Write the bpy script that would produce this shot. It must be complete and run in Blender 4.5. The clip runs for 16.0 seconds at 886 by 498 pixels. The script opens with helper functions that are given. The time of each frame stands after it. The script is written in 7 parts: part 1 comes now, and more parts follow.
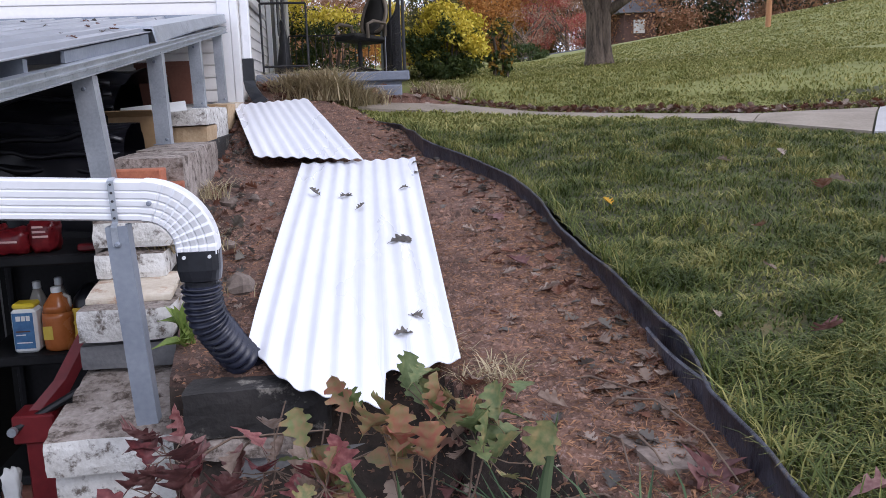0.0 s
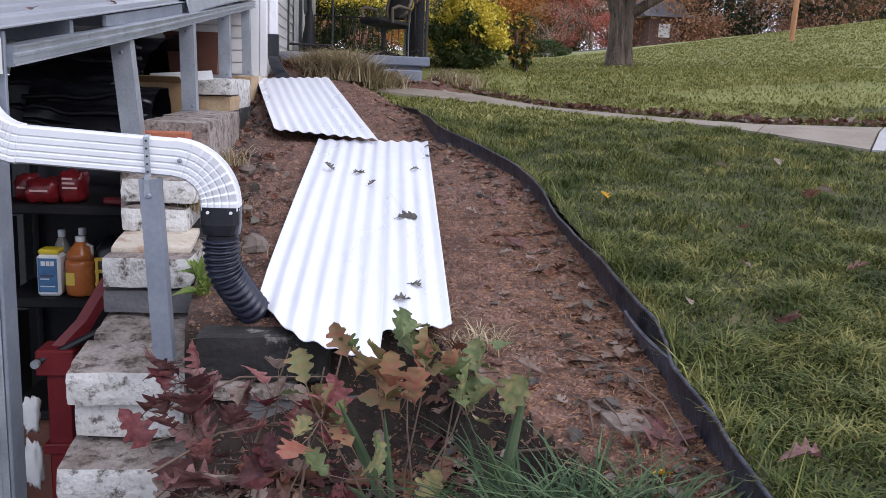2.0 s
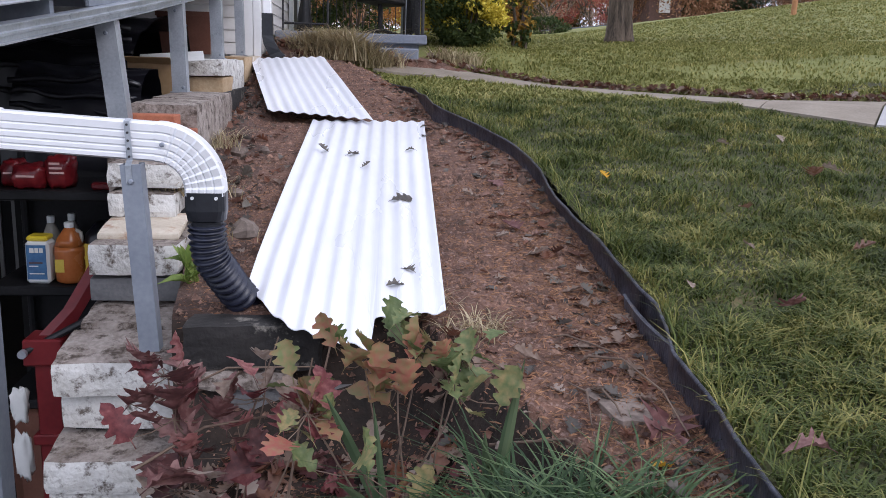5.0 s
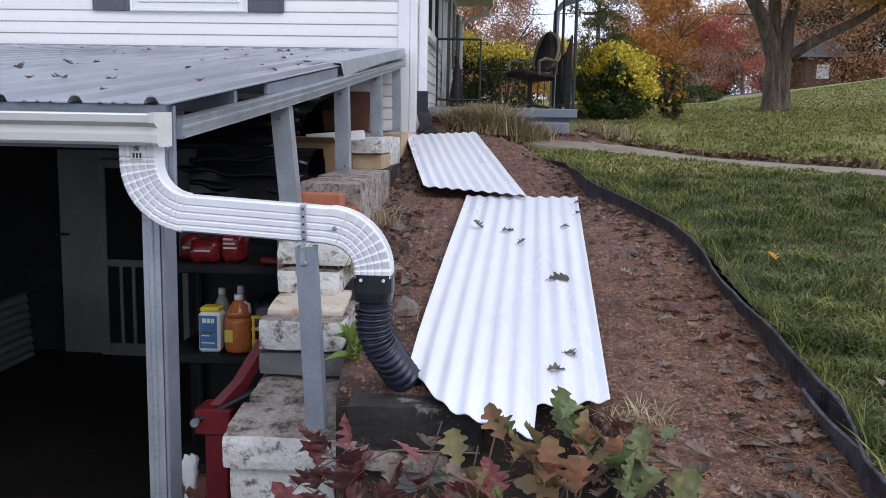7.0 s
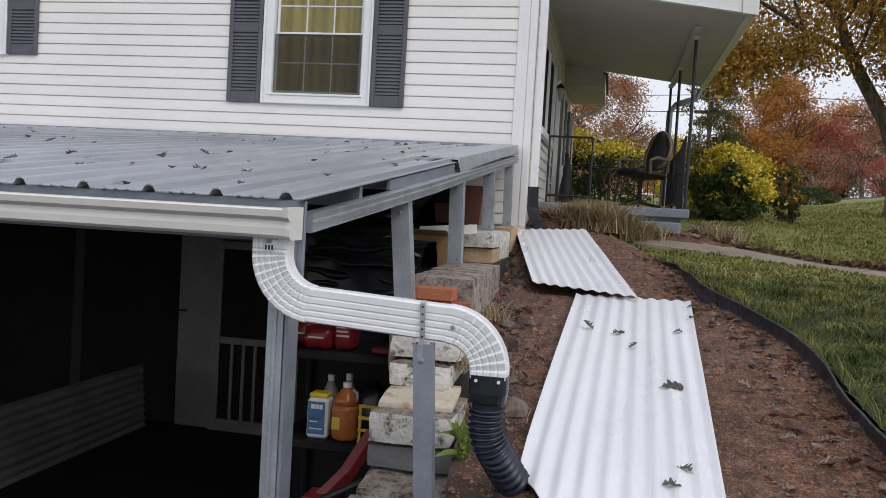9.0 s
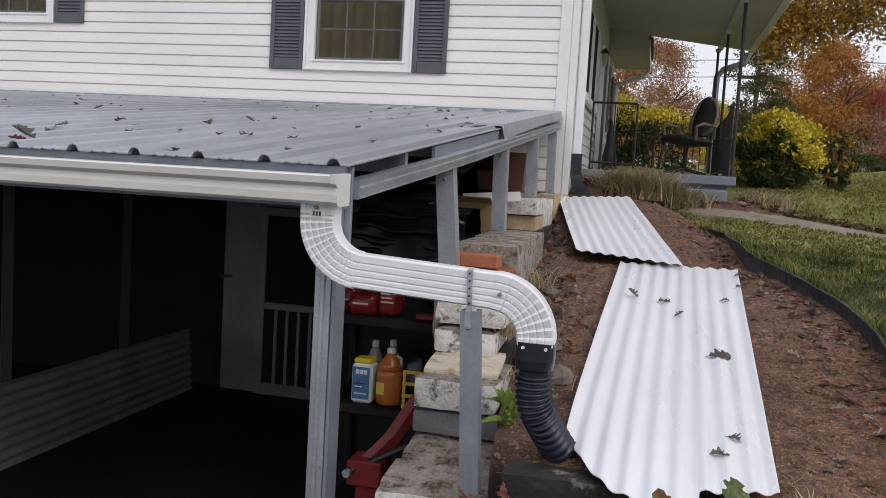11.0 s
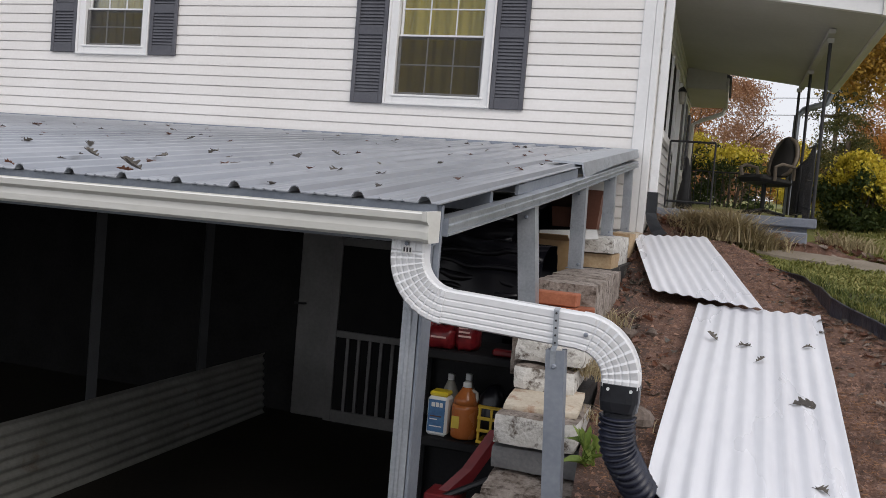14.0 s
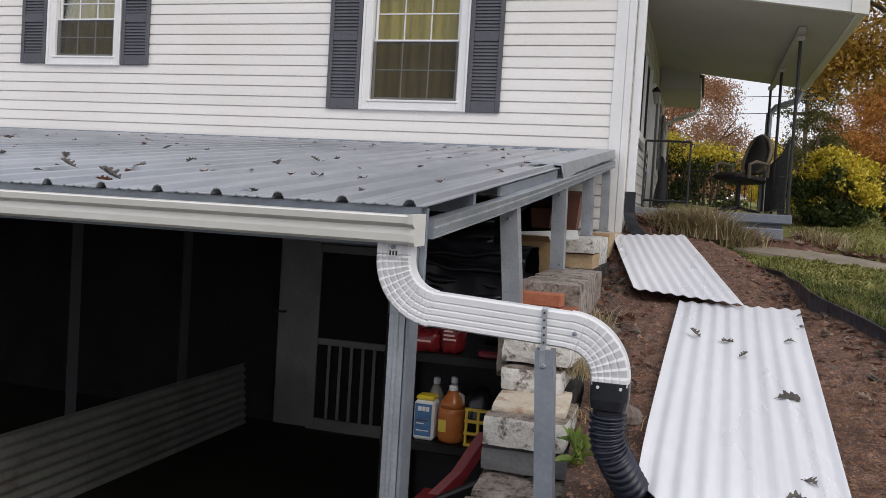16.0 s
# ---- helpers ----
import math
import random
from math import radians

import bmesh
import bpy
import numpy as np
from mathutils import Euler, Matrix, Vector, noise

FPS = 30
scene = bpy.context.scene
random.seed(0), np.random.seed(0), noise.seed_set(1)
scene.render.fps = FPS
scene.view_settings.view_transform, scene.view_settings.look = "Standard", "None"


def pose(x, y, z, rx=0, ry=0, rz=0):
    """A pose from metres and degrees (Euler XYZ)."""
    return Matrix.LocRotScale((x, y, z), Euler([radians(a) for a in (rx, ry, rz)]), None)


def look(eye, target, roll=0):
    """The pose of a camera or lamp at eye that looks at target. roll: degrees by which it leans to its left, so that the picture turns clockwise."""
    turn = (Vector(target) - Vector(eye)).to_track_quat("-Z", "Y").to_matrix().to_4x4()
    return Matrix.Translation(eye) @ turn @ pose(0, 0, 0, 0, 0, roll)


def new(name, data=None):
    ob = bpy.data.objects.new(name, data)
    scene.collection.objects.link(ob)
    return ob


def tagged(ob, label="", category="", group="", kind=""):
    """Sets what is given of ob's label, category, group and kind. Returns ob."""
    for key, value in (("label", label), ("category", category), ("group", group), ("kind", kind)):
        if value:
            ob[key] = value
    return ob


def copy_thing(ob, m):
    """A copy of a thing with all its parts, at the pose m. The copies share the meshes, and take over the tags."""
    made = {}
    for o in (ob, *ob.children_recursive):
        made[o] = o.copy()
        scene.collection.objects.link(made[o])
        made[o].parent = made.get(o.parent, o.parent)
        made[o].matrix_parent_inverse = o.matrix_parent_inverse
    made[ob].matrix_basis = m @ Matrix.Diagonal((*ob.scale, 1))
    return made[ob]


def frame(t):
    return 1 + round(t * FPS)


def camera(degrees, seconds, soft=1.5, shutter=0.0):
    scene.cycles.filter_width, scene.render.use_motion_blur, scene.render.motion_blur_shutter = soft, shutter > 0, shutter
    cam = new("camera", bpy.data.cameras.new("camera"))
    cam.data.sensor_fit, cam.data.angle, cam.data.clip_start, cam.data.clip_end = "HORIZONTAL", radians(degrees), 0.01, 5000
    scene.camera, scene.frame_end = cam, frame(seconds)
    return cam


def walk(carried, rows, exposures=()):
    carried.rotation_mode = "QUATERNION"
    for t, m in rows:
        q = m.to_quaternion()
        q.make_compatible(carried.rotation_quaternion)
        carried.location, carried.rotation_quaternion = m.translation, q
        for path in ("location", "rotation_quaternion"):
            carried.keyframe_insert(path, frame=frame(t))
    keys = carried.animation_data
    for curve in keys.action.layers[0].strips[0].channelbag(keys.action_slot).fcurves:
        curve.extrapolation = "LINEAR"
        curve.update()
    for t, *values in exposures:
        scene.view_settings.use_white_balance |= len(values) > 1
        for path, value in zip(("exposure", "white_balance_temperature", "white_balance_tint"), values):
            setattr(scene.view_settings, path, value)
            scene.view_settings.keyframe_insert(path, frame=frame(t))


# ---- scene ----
cam = camera(54.6, 16.0, soft=0.6)
PATH = [
    (0, (0.373, 0.077, 2.058), (0.629, 2.386, 1.643), -1.9),
    (0.5, (0.384, 0.071, 2.059), (0.596, 2.381, 1.624), -1.2),
    (1, (0.385, 0.007, 2.050), (0.604, 2.320, 1.633), 1.0),
    (1.5, (0.369, -0.104, 2.040), (0.594, 2.196, 1.563), 1.6),
    (2, (0.375, -0.149, 2.052), (0.608, 2.157, 1.608), 2.4),
    (2.5, (0.401, -0.106, 2.057), (0.614, 2.207, 1.635), 1.3),
    (3, (0.394, -0.084, 2.046), (0.661, 2.214, 1.581), 3.1),
    (3.5, (0.407, -0.073, 2.032), (0.681, 2.205, 1.482), 2.8),
    (4, (0.414, -0.079, 2.046), (0.676, 2.203, 1.506), 3.2),
    (4.2, (0.412, -0.079, 2.051), (0.666, 2.211, 1.541), 2.3),
    (6.3, (0.395, -0.055, 2.054), (0.560, 2.248, 1.565), 2.3),
    (6.5, (0.384, -0.055, 2.071), (0.452, 2.262, 1.631), 1.9),
    (7, (0.343, -0.051, 2.096), (0.181, 2.281, 1.769), 1.1),
    (7.5, (0.315, -0.071, 2.104), (0.064, 2.264, 1.883), 3.0),
    (8, (0.288, -0.079, 2.129), (-0.109, 2.244, 2.024), 3.2),
    (8.5, (0.288, -0.081, 2.143), (-0.176, 2.231, 2.083), 3.4),
    (9, (0.290, -0.076, 2.133), (-0.156, 2.241, 2.038), 3.3),
    (9.5, (0.286, -0.074, 2.131), (-0.189, 2.233, 1.980), 3.5),
    (10, (0.274, -0.076, 2.130), (-0.230, 2.227, 2.012), 3.2),
    (10.2, (0.270, -0.071, 2.128), (-0.253, 2.225, 1.974), 3.1),
    (12.3, (0.263, -0.087, 2.139), (-0.319, 2.190, 1.933), 4.2),
    (12.5, (0.253, -0.091, 2.155), (-0.350, 2.188, 2.057), 5.4),
    (13, (0.227, -0.117, 2.146), (-0.524, 2.117, 2.014), 5.0),
    (13.5, (0.221, -0.146, 2.146), (-0.545, 2.080, 1.978), 4.7),
    (14, (0.214, -0.142, 2.146), (-0.512, 2.100, 2.030), 4.8),
    (14.5, (0.208, -0.129, 2.145), (-0.471, 2.129, 2.048), 4.7),
    (15, (0.206, -0.139, 2.149), (-0.463, 2.123, 2.061), 4.4),
    (15.5, (0.202, -0.129, 2.150), (-0.447, 2.139, 2.096), 4.0),
    (16, (0.186, -0.145, 2.136), (-0.481, 2.116, 2.038), 3.5),
]
walk(cam, [(t, look(eye, target, roll)) for t, eye, target, roll in PATH],
     [(0, 0.27, 5850, 18), (4.2, 0.25, 5900, 18), (6.6, 0.13, 5850, 15), (7.2, -0.02, 5800, 14), (7.9, -0.2, 5950, 13), (8.4, -0.23, 6350, 12), (16, -0.22, 6600, 12)])

# ---- light: a bright overcast afternoon ----
world = bpy.data.worlds.new("overcast_sky")
world.use_nodes = True
scene.world = world
wn, wl = world.node_tree.nodes, world.node_tree.links
sky = wn.new("ShaderNodeTexSky")
sky.sky_type, sky.sun_disc = "NISHITA", False
sky.sun_elevation, sky.sun_rotation = radians(38), radians(120)
sky.air_density, sky.dust_density, sky.ozone_density = 1.0, 4.0, 1.0
cloud = wn.new("ShaderNodeMix")
cloud.data_type = "RGBA"
cloud.inputs["Factor"].default_value = 0.8
wl.new(sky.outputs["Color"], cloud.inputs["A"])
cloud.inputs["B"].default_value = (9.5, 9.8, 10.4, 1)
bg = wn["Background"]
bg.inputs["Strength"].default_value = 0.12
wl.new(cloud.outputs["Result"], bg.inputs["Color"])
sun_data = bpy.data.lights.new("sun", "SUN")
sun_data.energy, sun_data.angle, sun_data.color = 0.8, radians(25), (1.0, 0.96, 0.9)
sun = new("sun", sun_data)
sun.matrix_world = look((20, -18, 26), (0, 5, 1))


# ---- materials ----
def mat(name, a, b=None, rough=0.7, metal=0.0, scale=6.0, fine=60.0, bump=0.2, spots=None, spot_amount=0.5,
        vary=0.0, island=0.0, stretch=(1, 1, 1), spec=0.5, spot_scale=3.0):
    """Two tones mixed by coarse and fine noise, optional stains, bump, and a change from piece to piece."""
    m = bpy.data.materials.new(name)
    m.use_nodes = True
    n, l = m.node_tree.nodes, m.node_tree.links
    p = n["Principled BSDF"]
    b = b or tuple(min(1, c * 1.25 + 0.01) for c in a)
    tc, mp = n.new("ShaderNodeTexCoord"), n.new("ShaderNodeMapping")
    mp.inputs["Scale"].default_value = stretch
    l.new(tc.outputs["Object"], mp.inputs["Vector"])
    big, small = n.new("ShaderNodeTexNoise"), n.new("ShaderNodeTexNoise")
    for q, s, d in ((big, scale, 5), (small, fine, 4)):
        q.inputs["Scale"].default_value, q.inputs["Detail"].default_value = s, d
        l.new(mp.outputs["Vector"], q.inputs["Vector"])
    add = n.new("ShaderNodeMath")
    add.operation = "MULTIPLY_ADD"
    l.new(small.outputs["Fac"], add.inputs[0])
    add.inputs[1].default_value = 0.6
    l.new(big.outputs["Fac"], add.inputs[2])
    mr = n.new("ShaderNodeMapRange")
    mr.inputs["From Min"].default_value, mr.inputs["From Max"].default_value = 0.55, 1.05
    l.new(add.outputs[0], mr.inputs["Value"])
    mix = n.new("ShaderNodeMix")
    mix.data_type = "RGBA"
    mix.inputs["A"].default_value, mix.inputs["B"].default_value = (*a, 1), (*b, 1)
    l.new(mr.outputs["Result"], mix.inputs["Factor"])
    out = mix.outputs["Result"]
    if spots:
        st = n.new("ShaderNodeTexNoise")
        st.inputs["Scale"].default_value, st.inputs["Detail"].default_value = spot_scale, 8
        st.inputs["Roughness"].default_value = 0.7
        l.new(mp.outputs["Vector"], st.inputs["Vector"])
        sr = n.new("ShaderNodeMapRange")
        sr.inputs["From Min"].default_value, sr.inputs["From Max"].default_value = 1 - spot_amount, 1.12 - spot_amount
        l.new(st.outputs["Fac"], sr.inputs["Value"])
        m2 = n.new("ShaderNodeMix")
        m2.data_type = "RGBA"
        l.new(sr.outputs["Result"], m2.inputs["Factor"])
        l.new(out, m2.inputs["A"])
        m2.inputs["B"].default_value = (*spots, 1)
        out = m2.outputs["Result"]
    if vary or island:
        src = n.new("ShaderNodeObjectInfo") if vary else n.new("ShaderNodeNewGeometry")
        hs = n.new("ShaderNodeHueSaturation")
        vr = n.new("ShaderNodeMapRange")
        k = vary or island
        vr.inputs["To Min"].default_value, vr.inputs["To Max"].default_value = 1 - k, 1 + k
        l.new(src.outputs["Random"] if vary else src.outputs["Random Per Island"], vr.inputs["Value"])
        l.new(vr.outputs["Result"], hs.inputs["Value"])
        l.new(out, hs.inputs["Color"])
        out = hs.outputs["Color"]
    l.new(out, p.inputs["Base Color"])
    p.inputs["Roughness"].default_value, p.inputs["Metallic"].default_value = rough, metal
    p.inputs["Specular IOR Level"].default_value = spec
    rr = n.new("ShaderNodeMapRange")
    rr.inputs["To Min"].default_value, rr.inputs["To Max"].default_value = max(0.03, rough - 0.12), min(1, rough + 0.12)
    l.new(big.outputs["Fac"], rr.inputs["Value"])
    l.new(rr.outputs["Result"], p.inputs["Roughness"])
    if bump:
        bp = n.new("ShaderNodeBump")
        bp.inputs["Strength"].default_value, bp.inputs["Distance"].default_value = bump, 0.01
        l.new(add.outputs[0], bp.inputs["Height"])
        l.new(bp.outputs["Normal"], p.inputs["Normal"])
    return m


def leaf_mat(name, a, b, c=None, grain=1.7, through_light=0.25, rough=0.6):
    """Foliage: two or three tones from clump to clump, a little light let through."""
    m = bpy.data.materials.new(name)
    m.use_nodes = True
    n, l = m.node_tree.nodes, m.node_tree.links
    p = n["Principled BSDF"]
    g, tc, nz = n.new("ShaderNodeNewGeometry"), n.new("ShaderNodeTexCoord"), n.new("ShaderNodeTexNoise")
    nz.inputs["Scale"].default_value, nz.inputs["Detail"].default_value = grain, 5
    l.new(tc.outputs["Object"], nz.inputs["Vector"])
    ad = n.new("ShaderNodeMath")
    ad.operation = "MULTIPLY_ADD"
    l.new(nz.outputs["Fac"], ad.inputs[0])
    ad.inputs[1].default_value = 2.4 if grain > 3 else 0.9
    oi, su_, fr = n.new("ShaderNodeObjectInfo"), n.new("ShaderNodeMath"), n.new("ShaderNodeMath")
    su_.operation, fr.operation = "ADD", "FRACT"
    l.new(g.outputs["Random Per Island"], su_.inputs[0])
    l.new(oi.outputs["Random"], su_.inputs[1])
    l.new(su_.outputs[0], fr.inputs[0])
    l.new(fr.outputs[0], ad.inputs[2])
    sc = n.new("ShaderNodeMath")
    sc.operation = "MULTIPLY_ADD"
    sc.inputs[1].default_value, sc.inputs[2].default_value = (0.5, -0.35) if grain > 3 else (0.55, 0.0)
    l.new(ad.outputs[0], sc.inputs[0])
    ramp = n.new("ShaderNodeValToRGB")
    e = ramp.color_ramp.elements
    e[0].position, e[0].color = 0.15, (*a, 1)
    e[1].position, e[1].color = 0.85, (*(c or b), 1)
    if c:
        mid = e.new(0.5)
        mid.color = (*b, 1)
    l.new(sc.outputs[0], ramp.inputs["Fac"])
    l.new(ramp.outputs["Color"], p.inputs["Base Color"])
    p.inputs["Roughness"].default_value = rough
    p.inputs["Specular IOR Level"].default_value = 0.3
    tr, mx = n.new("ShaderNodeBsdfTranslucent"), n.new("ShaderNodeMixShader")
    l.new(ramp.outputs["Color"], tr.inputs["Color"])
    mx.inputs["Fac"].default_value = through_light
    l.new(p.outputs["BSDF"], mx.inputs[1])
    l.new(tr.outputs["BSDF"], mx.inputs[2])
    l.new(mx.outputs["Shader"], n["Material Output"].inputs["Surface"])
    return m


M = {}
M["siding"] = mat("vinyl_siding", (0.79, 0.765, 0.735), (0.87, 0.85, 0.83), 0.5, scale=0.9, fine=30, bump=0.05, vary=0.03)
M["trim"] = mat("white_trim", (0.78, 0.78, 0.78), (0.86, 0.86, 0.86), 0.45, scale=2, fine=25, bump=0.04)
M["gutter"] = mat("aged_white_gutter", (0.68, 0.675, 0.63), (0.79, 0.785, 0.75), 0.42, scale=3, fine=25, bump=0.05, spots=(0.35, 0.35, 0.30), spot_amount=0.33, stretch=(0.7, 1, 3))
M["downspout"] = mat("white_downspout", (0.78, 0.79, 0.81), (0.85, 0.86, 0.88), 0.3, scale=4, fine=40, bump=0.02)
M["shutter"] = mat("grey_shutter_vinyl", (0.075, 0.077, 0.092), (0.115, 0.117, 0.135), 0.55, scale=5, fine=50, bump=0.05)
M["roof"] = mat("grey_metal_roof", (0.31, 0.33, 0.37), (0.44, 0.46, 0.50), 0.32, metal=0.4, scale=1.2, fine=14, bump=0.05, spots=(0.24, 0.25, 0.28), spot_amount=0.4, stretch=(1, 0.25, 1))
M["galv"] = mat("galvanised_steel", (0.36, 0.39, 0.43), (0.55, 0.58, 0.62), 0.42, metal=0.65, scale=9, fine=90, bump=0.06, spots=(0.28, 0.31, 0.34), spot_amount=0.42, spot_scale=14)
M["galv_dark"] = mat("dull_galvanised_steel", (0.24, 0.27, 0.32), (0.34, 0.37, 0.42), 0.5, metal=0.5, scale=6, fine=60, bump=0.08)
# steel for the inner posts, the carport's shade put into its colour
M["shaded_steel"] = mat("steel_with_shade_colour", (0.020, 0.022, 0.025), (0.034, 0.036, 0.040), 0.6, scale=6, fine=60, bump=0.08)
M["corrugated"] = mat("white_corrugated_plastic", (0.80, 0.81, 0.86), (0.90, 0.91, 0.95), 0.3, scale=1.5, fine=18, bump=0.03, spots=(0.70, 0.71, 0.78), spot_amount=0.38, stretch=(2, 0.35, 1), spec=0.6)
M["inner_sheet"] = mat("weathered_corrugated_sheet", (0.19, 0.19, 0.172), (0.31, 0.31, 0.285), 0.5, scale=2, fine=25, bump=0.1, spots=(0.16, 0.11, 0.08), spot_amount=0.4)
M["black_plastic"] = mat("black_drain_plastic", (0.010, 0.011, 0.014), (0.022, 0.024, 0.03), 0.35, scale=14, fine=80, bump=0.08)
M["black_hose"] = mat("black_corrugated_hose", (0.009, 0.010, 0.018), (0.024, 0.028, 0.050), 0.30, scale=10, fine=70, bump=0.1)
M["edging"] = mat("black_landscape_edging", (0.014, 0.015, 0.024), (0.085, 0.088, 0.115), 0.38, scale=22, fine=110, bump=0.7, spots=(0.15, 0.12, 0.10), spot_amount=0.44, spot_scale=14, stretch=(1, 1, 0.4))
M["block_white"] = mat("flaking_white_painted_block", (0.52, 0.50, 0.46), (0.76, 0.75, 0.72), 0.85, scale=9, fine=70, bump=0.9, spots=(0.13, 0.105, 0.085), spot_amount=0.48, vary=0.1, spot_scale=21)
M["block_top"] = mat("mossy_bare_block", (0.16, 0.125, 0.10), (0.44, 0.385, 0.345), 0.95, scale=10, fine=70, bump=1.0, spots=(0.075, 0.055, 0.042), spot_amount=0.49, vary=0.1, spot_scale=19)
M["block_tan"] = mat("tan_stained_block", (0.34, 0.22, 0.11), (0.52, 0.40, 0.26), 0.9, scale=6, fine=50, bump=0.5, spots=(0.20, 0.11, 0.05), spot_amount=0.42)
M["slab_tan"] = mat("rust_stained_slab", (0.50, 0.42, 0.32), (0.66, 0.60, 0.50), 0.9, scale=7, fine=60, bump=0.4, spots=(0.30, 0.12, 0.045), spot_amount=0.45, spot_scale=6)
M["slab_grey"] = mat("grey_block", (0.13, 0.13, 0.135), (0.22, 0.22, 0.22), 0.9, scale=8, fine=70, bump=0.5)
# damp and shade are both put into this near-black block colour
M["block_dark"] = mat("damp_and_shaded_block", (0.012, 0.011, 0.011), (0.040, 0.036, 0.034), 0.85, scale=8, fine=60, bump=0.7, spots=(0.38, 0.35, 0.30), spot_amount=0.41, spot_scale=6)
M["brick"] = mat("terracotta_brick", (0.30, 0.095, 0.05), (0.44, 0.16, 0.085), 0.85, scale=12, fine=90, bump=0.3, vary=0.15)
M["soil"] = mat("damp_reddish_soil", (0.054, 0.026, 0.017), (0.205, 0.109, 0.074), 0.95, scale=9, fine=110, bump=1.0, spots=(0.32, 0.215, 0.18), spot_amount=0.46, spot_scale=38)
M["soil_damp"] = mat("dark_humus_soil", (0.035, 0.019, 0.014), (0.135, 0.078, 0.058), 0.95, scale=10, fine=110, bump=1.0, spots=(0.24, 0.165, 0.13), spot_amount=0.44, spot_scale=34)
# bank soil under the leaves, near black to paint the shaded gaps and hollow
M["litter"] = mat("bank_soil_painted_shade", (0.012, 0.009, 0.007), (0.045, 0.03, 0.022), 0.95, scale=7, fine=50, bump=1.0)
M["lawn"] = mat("lawn_ground", (0.020, 0.022, 0.008), (0.085, 0.085, 0.03), 0.95, scale=1.6, fine=34, bump=0.9, spots=(0.17, 0.135, 0.06), spot_amount=0.42, spot_scale=2.2)
# far turf without blades, its colour raised to paint in sky light
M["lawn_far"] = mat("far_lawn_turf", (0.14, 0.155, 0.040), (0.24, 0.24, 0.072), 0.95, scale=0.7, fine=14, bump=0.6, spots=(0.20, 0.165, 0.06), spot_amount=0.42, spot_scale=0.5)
M["concrete"] = mat("sidewalk_concrete", (0.20, 0.165, 0.125), (0.33, 0.285, 0.23), 0.9, scale=3, fine=50, bump=0.3, spots=(0.25, 0.21, 0.16), spot_amount=0.42)
M["concrete_pale"] = mat("pale_drive_concrete", (0.36, 0.35, 0.345), (0.48, 0.47, 0.47), 0.9, scale=3, fine=50, bump=0.3, spots=(0.34, 0.31, 0.27), spot_amount=0.40)
M["porch_concrete"] = mat("painted_grey_porch", (0.16, 0.18, 0.22), (0.26, 0.28, 0.33), 0.75, scale=3, fine=40, bump=0.2)
# carport floor and walls: the interior's shade is painted in as near-black colour
M["carport_floor"] = mat("concrete_floor_painted_shade", (0.018, 0.016, 0.013), (0.036, 0.031, 0.025), 0.8, scale=1.5, fine=25, bump=0.2, spec=0.15)
M["dark_wall"] = mat("basement_block_painted_shade", (0.011, 0.011, 0.011), (0.022, 0.022, 0.022), 0.9, scale=3, fine=40, bump=0.3, spec=0.15)
M["soffit"] = mat("grey_beige_soffit", (0.50, 0.50, 0.475), (0.58, 0.575, 0.55), 0.7, scale=1.5, fine=20, bump=0.05)
M["black_iron"] = mat("black_wrought_iron", (0.010, 0.010, 0.012), (0.025, 0.025, 0.028), 0.5, scale=20, fine=90, bump=0.1)
M["house_roof"] = mat("asphalt_shingle", (0.06, 0.06, 0.062), (0.11, 0.11, 0.115), 0.95, scale=6, fine=70, bump=0.5)
M["bark"] = mat("grey_brown_bark", (0.035, 0.026, 0.020), (0.19, 0.145, 0.11), 0.95, scale=5, fine=26, bump=1.0, spots=(0.030, 0.022, 0.017), spot_amount=0.45, spot_scale=6, stretch=(3, 3, 0.45))
M["wood_pole"] = mat("weathered_orange_wood", (0.36, 0.16, 0.07), (0.50, 0.27, 0.13), 0.85, scale=4, fine=30, bump=0.4, stretch=(3, 3, 0.5))
# door white lowered to grey, so the carport's shade sits in the colour
M["door_white"] = mat("white_door_paint_with_shade", (0.15, 0.147, 0.143), (0.22, 0.213, 0.21), 0.55, scale=3, fine=30, bump=0.05)
M["screen"] = mat("dark_screen_mesh", (0.012, 0.012, 0.013), (0.02, 0.02, 0.02), 0.8, fine=200, bump=0.05, spec=0.15)
M["black_bag"] = mat("black_plastic_sheeting", (0.006, 0.006, 0.009), (0.010, 0.010, 0.014), 0.32, scale=3, fine=9, bump=0.25)
M["shelf"] = mat("black_plastic_shelf", (0.012, 0.012, 0.013), (0.022, 0.022, 0.024), 0.5, fine=50, bump=0.1, spec=0.15)
M["red_paint"] = mat("red_tool_paint", (0.13, 0.007, 0.010), (0.20, 0.014, 0.017), 0.45, scale=6, fine=40, bump=0.1, spots=(0.10, 0.01, 0.012), spot_amount=0.36)
M["red_bag"] = mat("red_plastic_wrap", (0.10, 0.006, 0.010), (0.26, 0.02, 0.022), 0.32, scale=8, fine=40, bump=0.2)
M["pink_label"] = mat("pale_pink_print", (0.62, 0.38, 0.36), (0.7, 0.45, 0.42), 0.5, bump=0.0)
M["yellow_plastic"] = mat("yellow_crate_plastic", (0.58, 0.36, 0.02), (0.72, 0.48, 0.05), 0.45, fine=40, bump=0.05)
M["yellow_cap"] = mat("bright_yellow_plastic", (0.68, 0.52, 0.03), (0.78, 0.62, 0.06), 0.4, bump=0.0)
M["white_plastic"] = mat("white_plastic_jug", (0.72, 0.74, 0.74), (0.80, 0.82, 0.82), 0.4, bump=0.02)
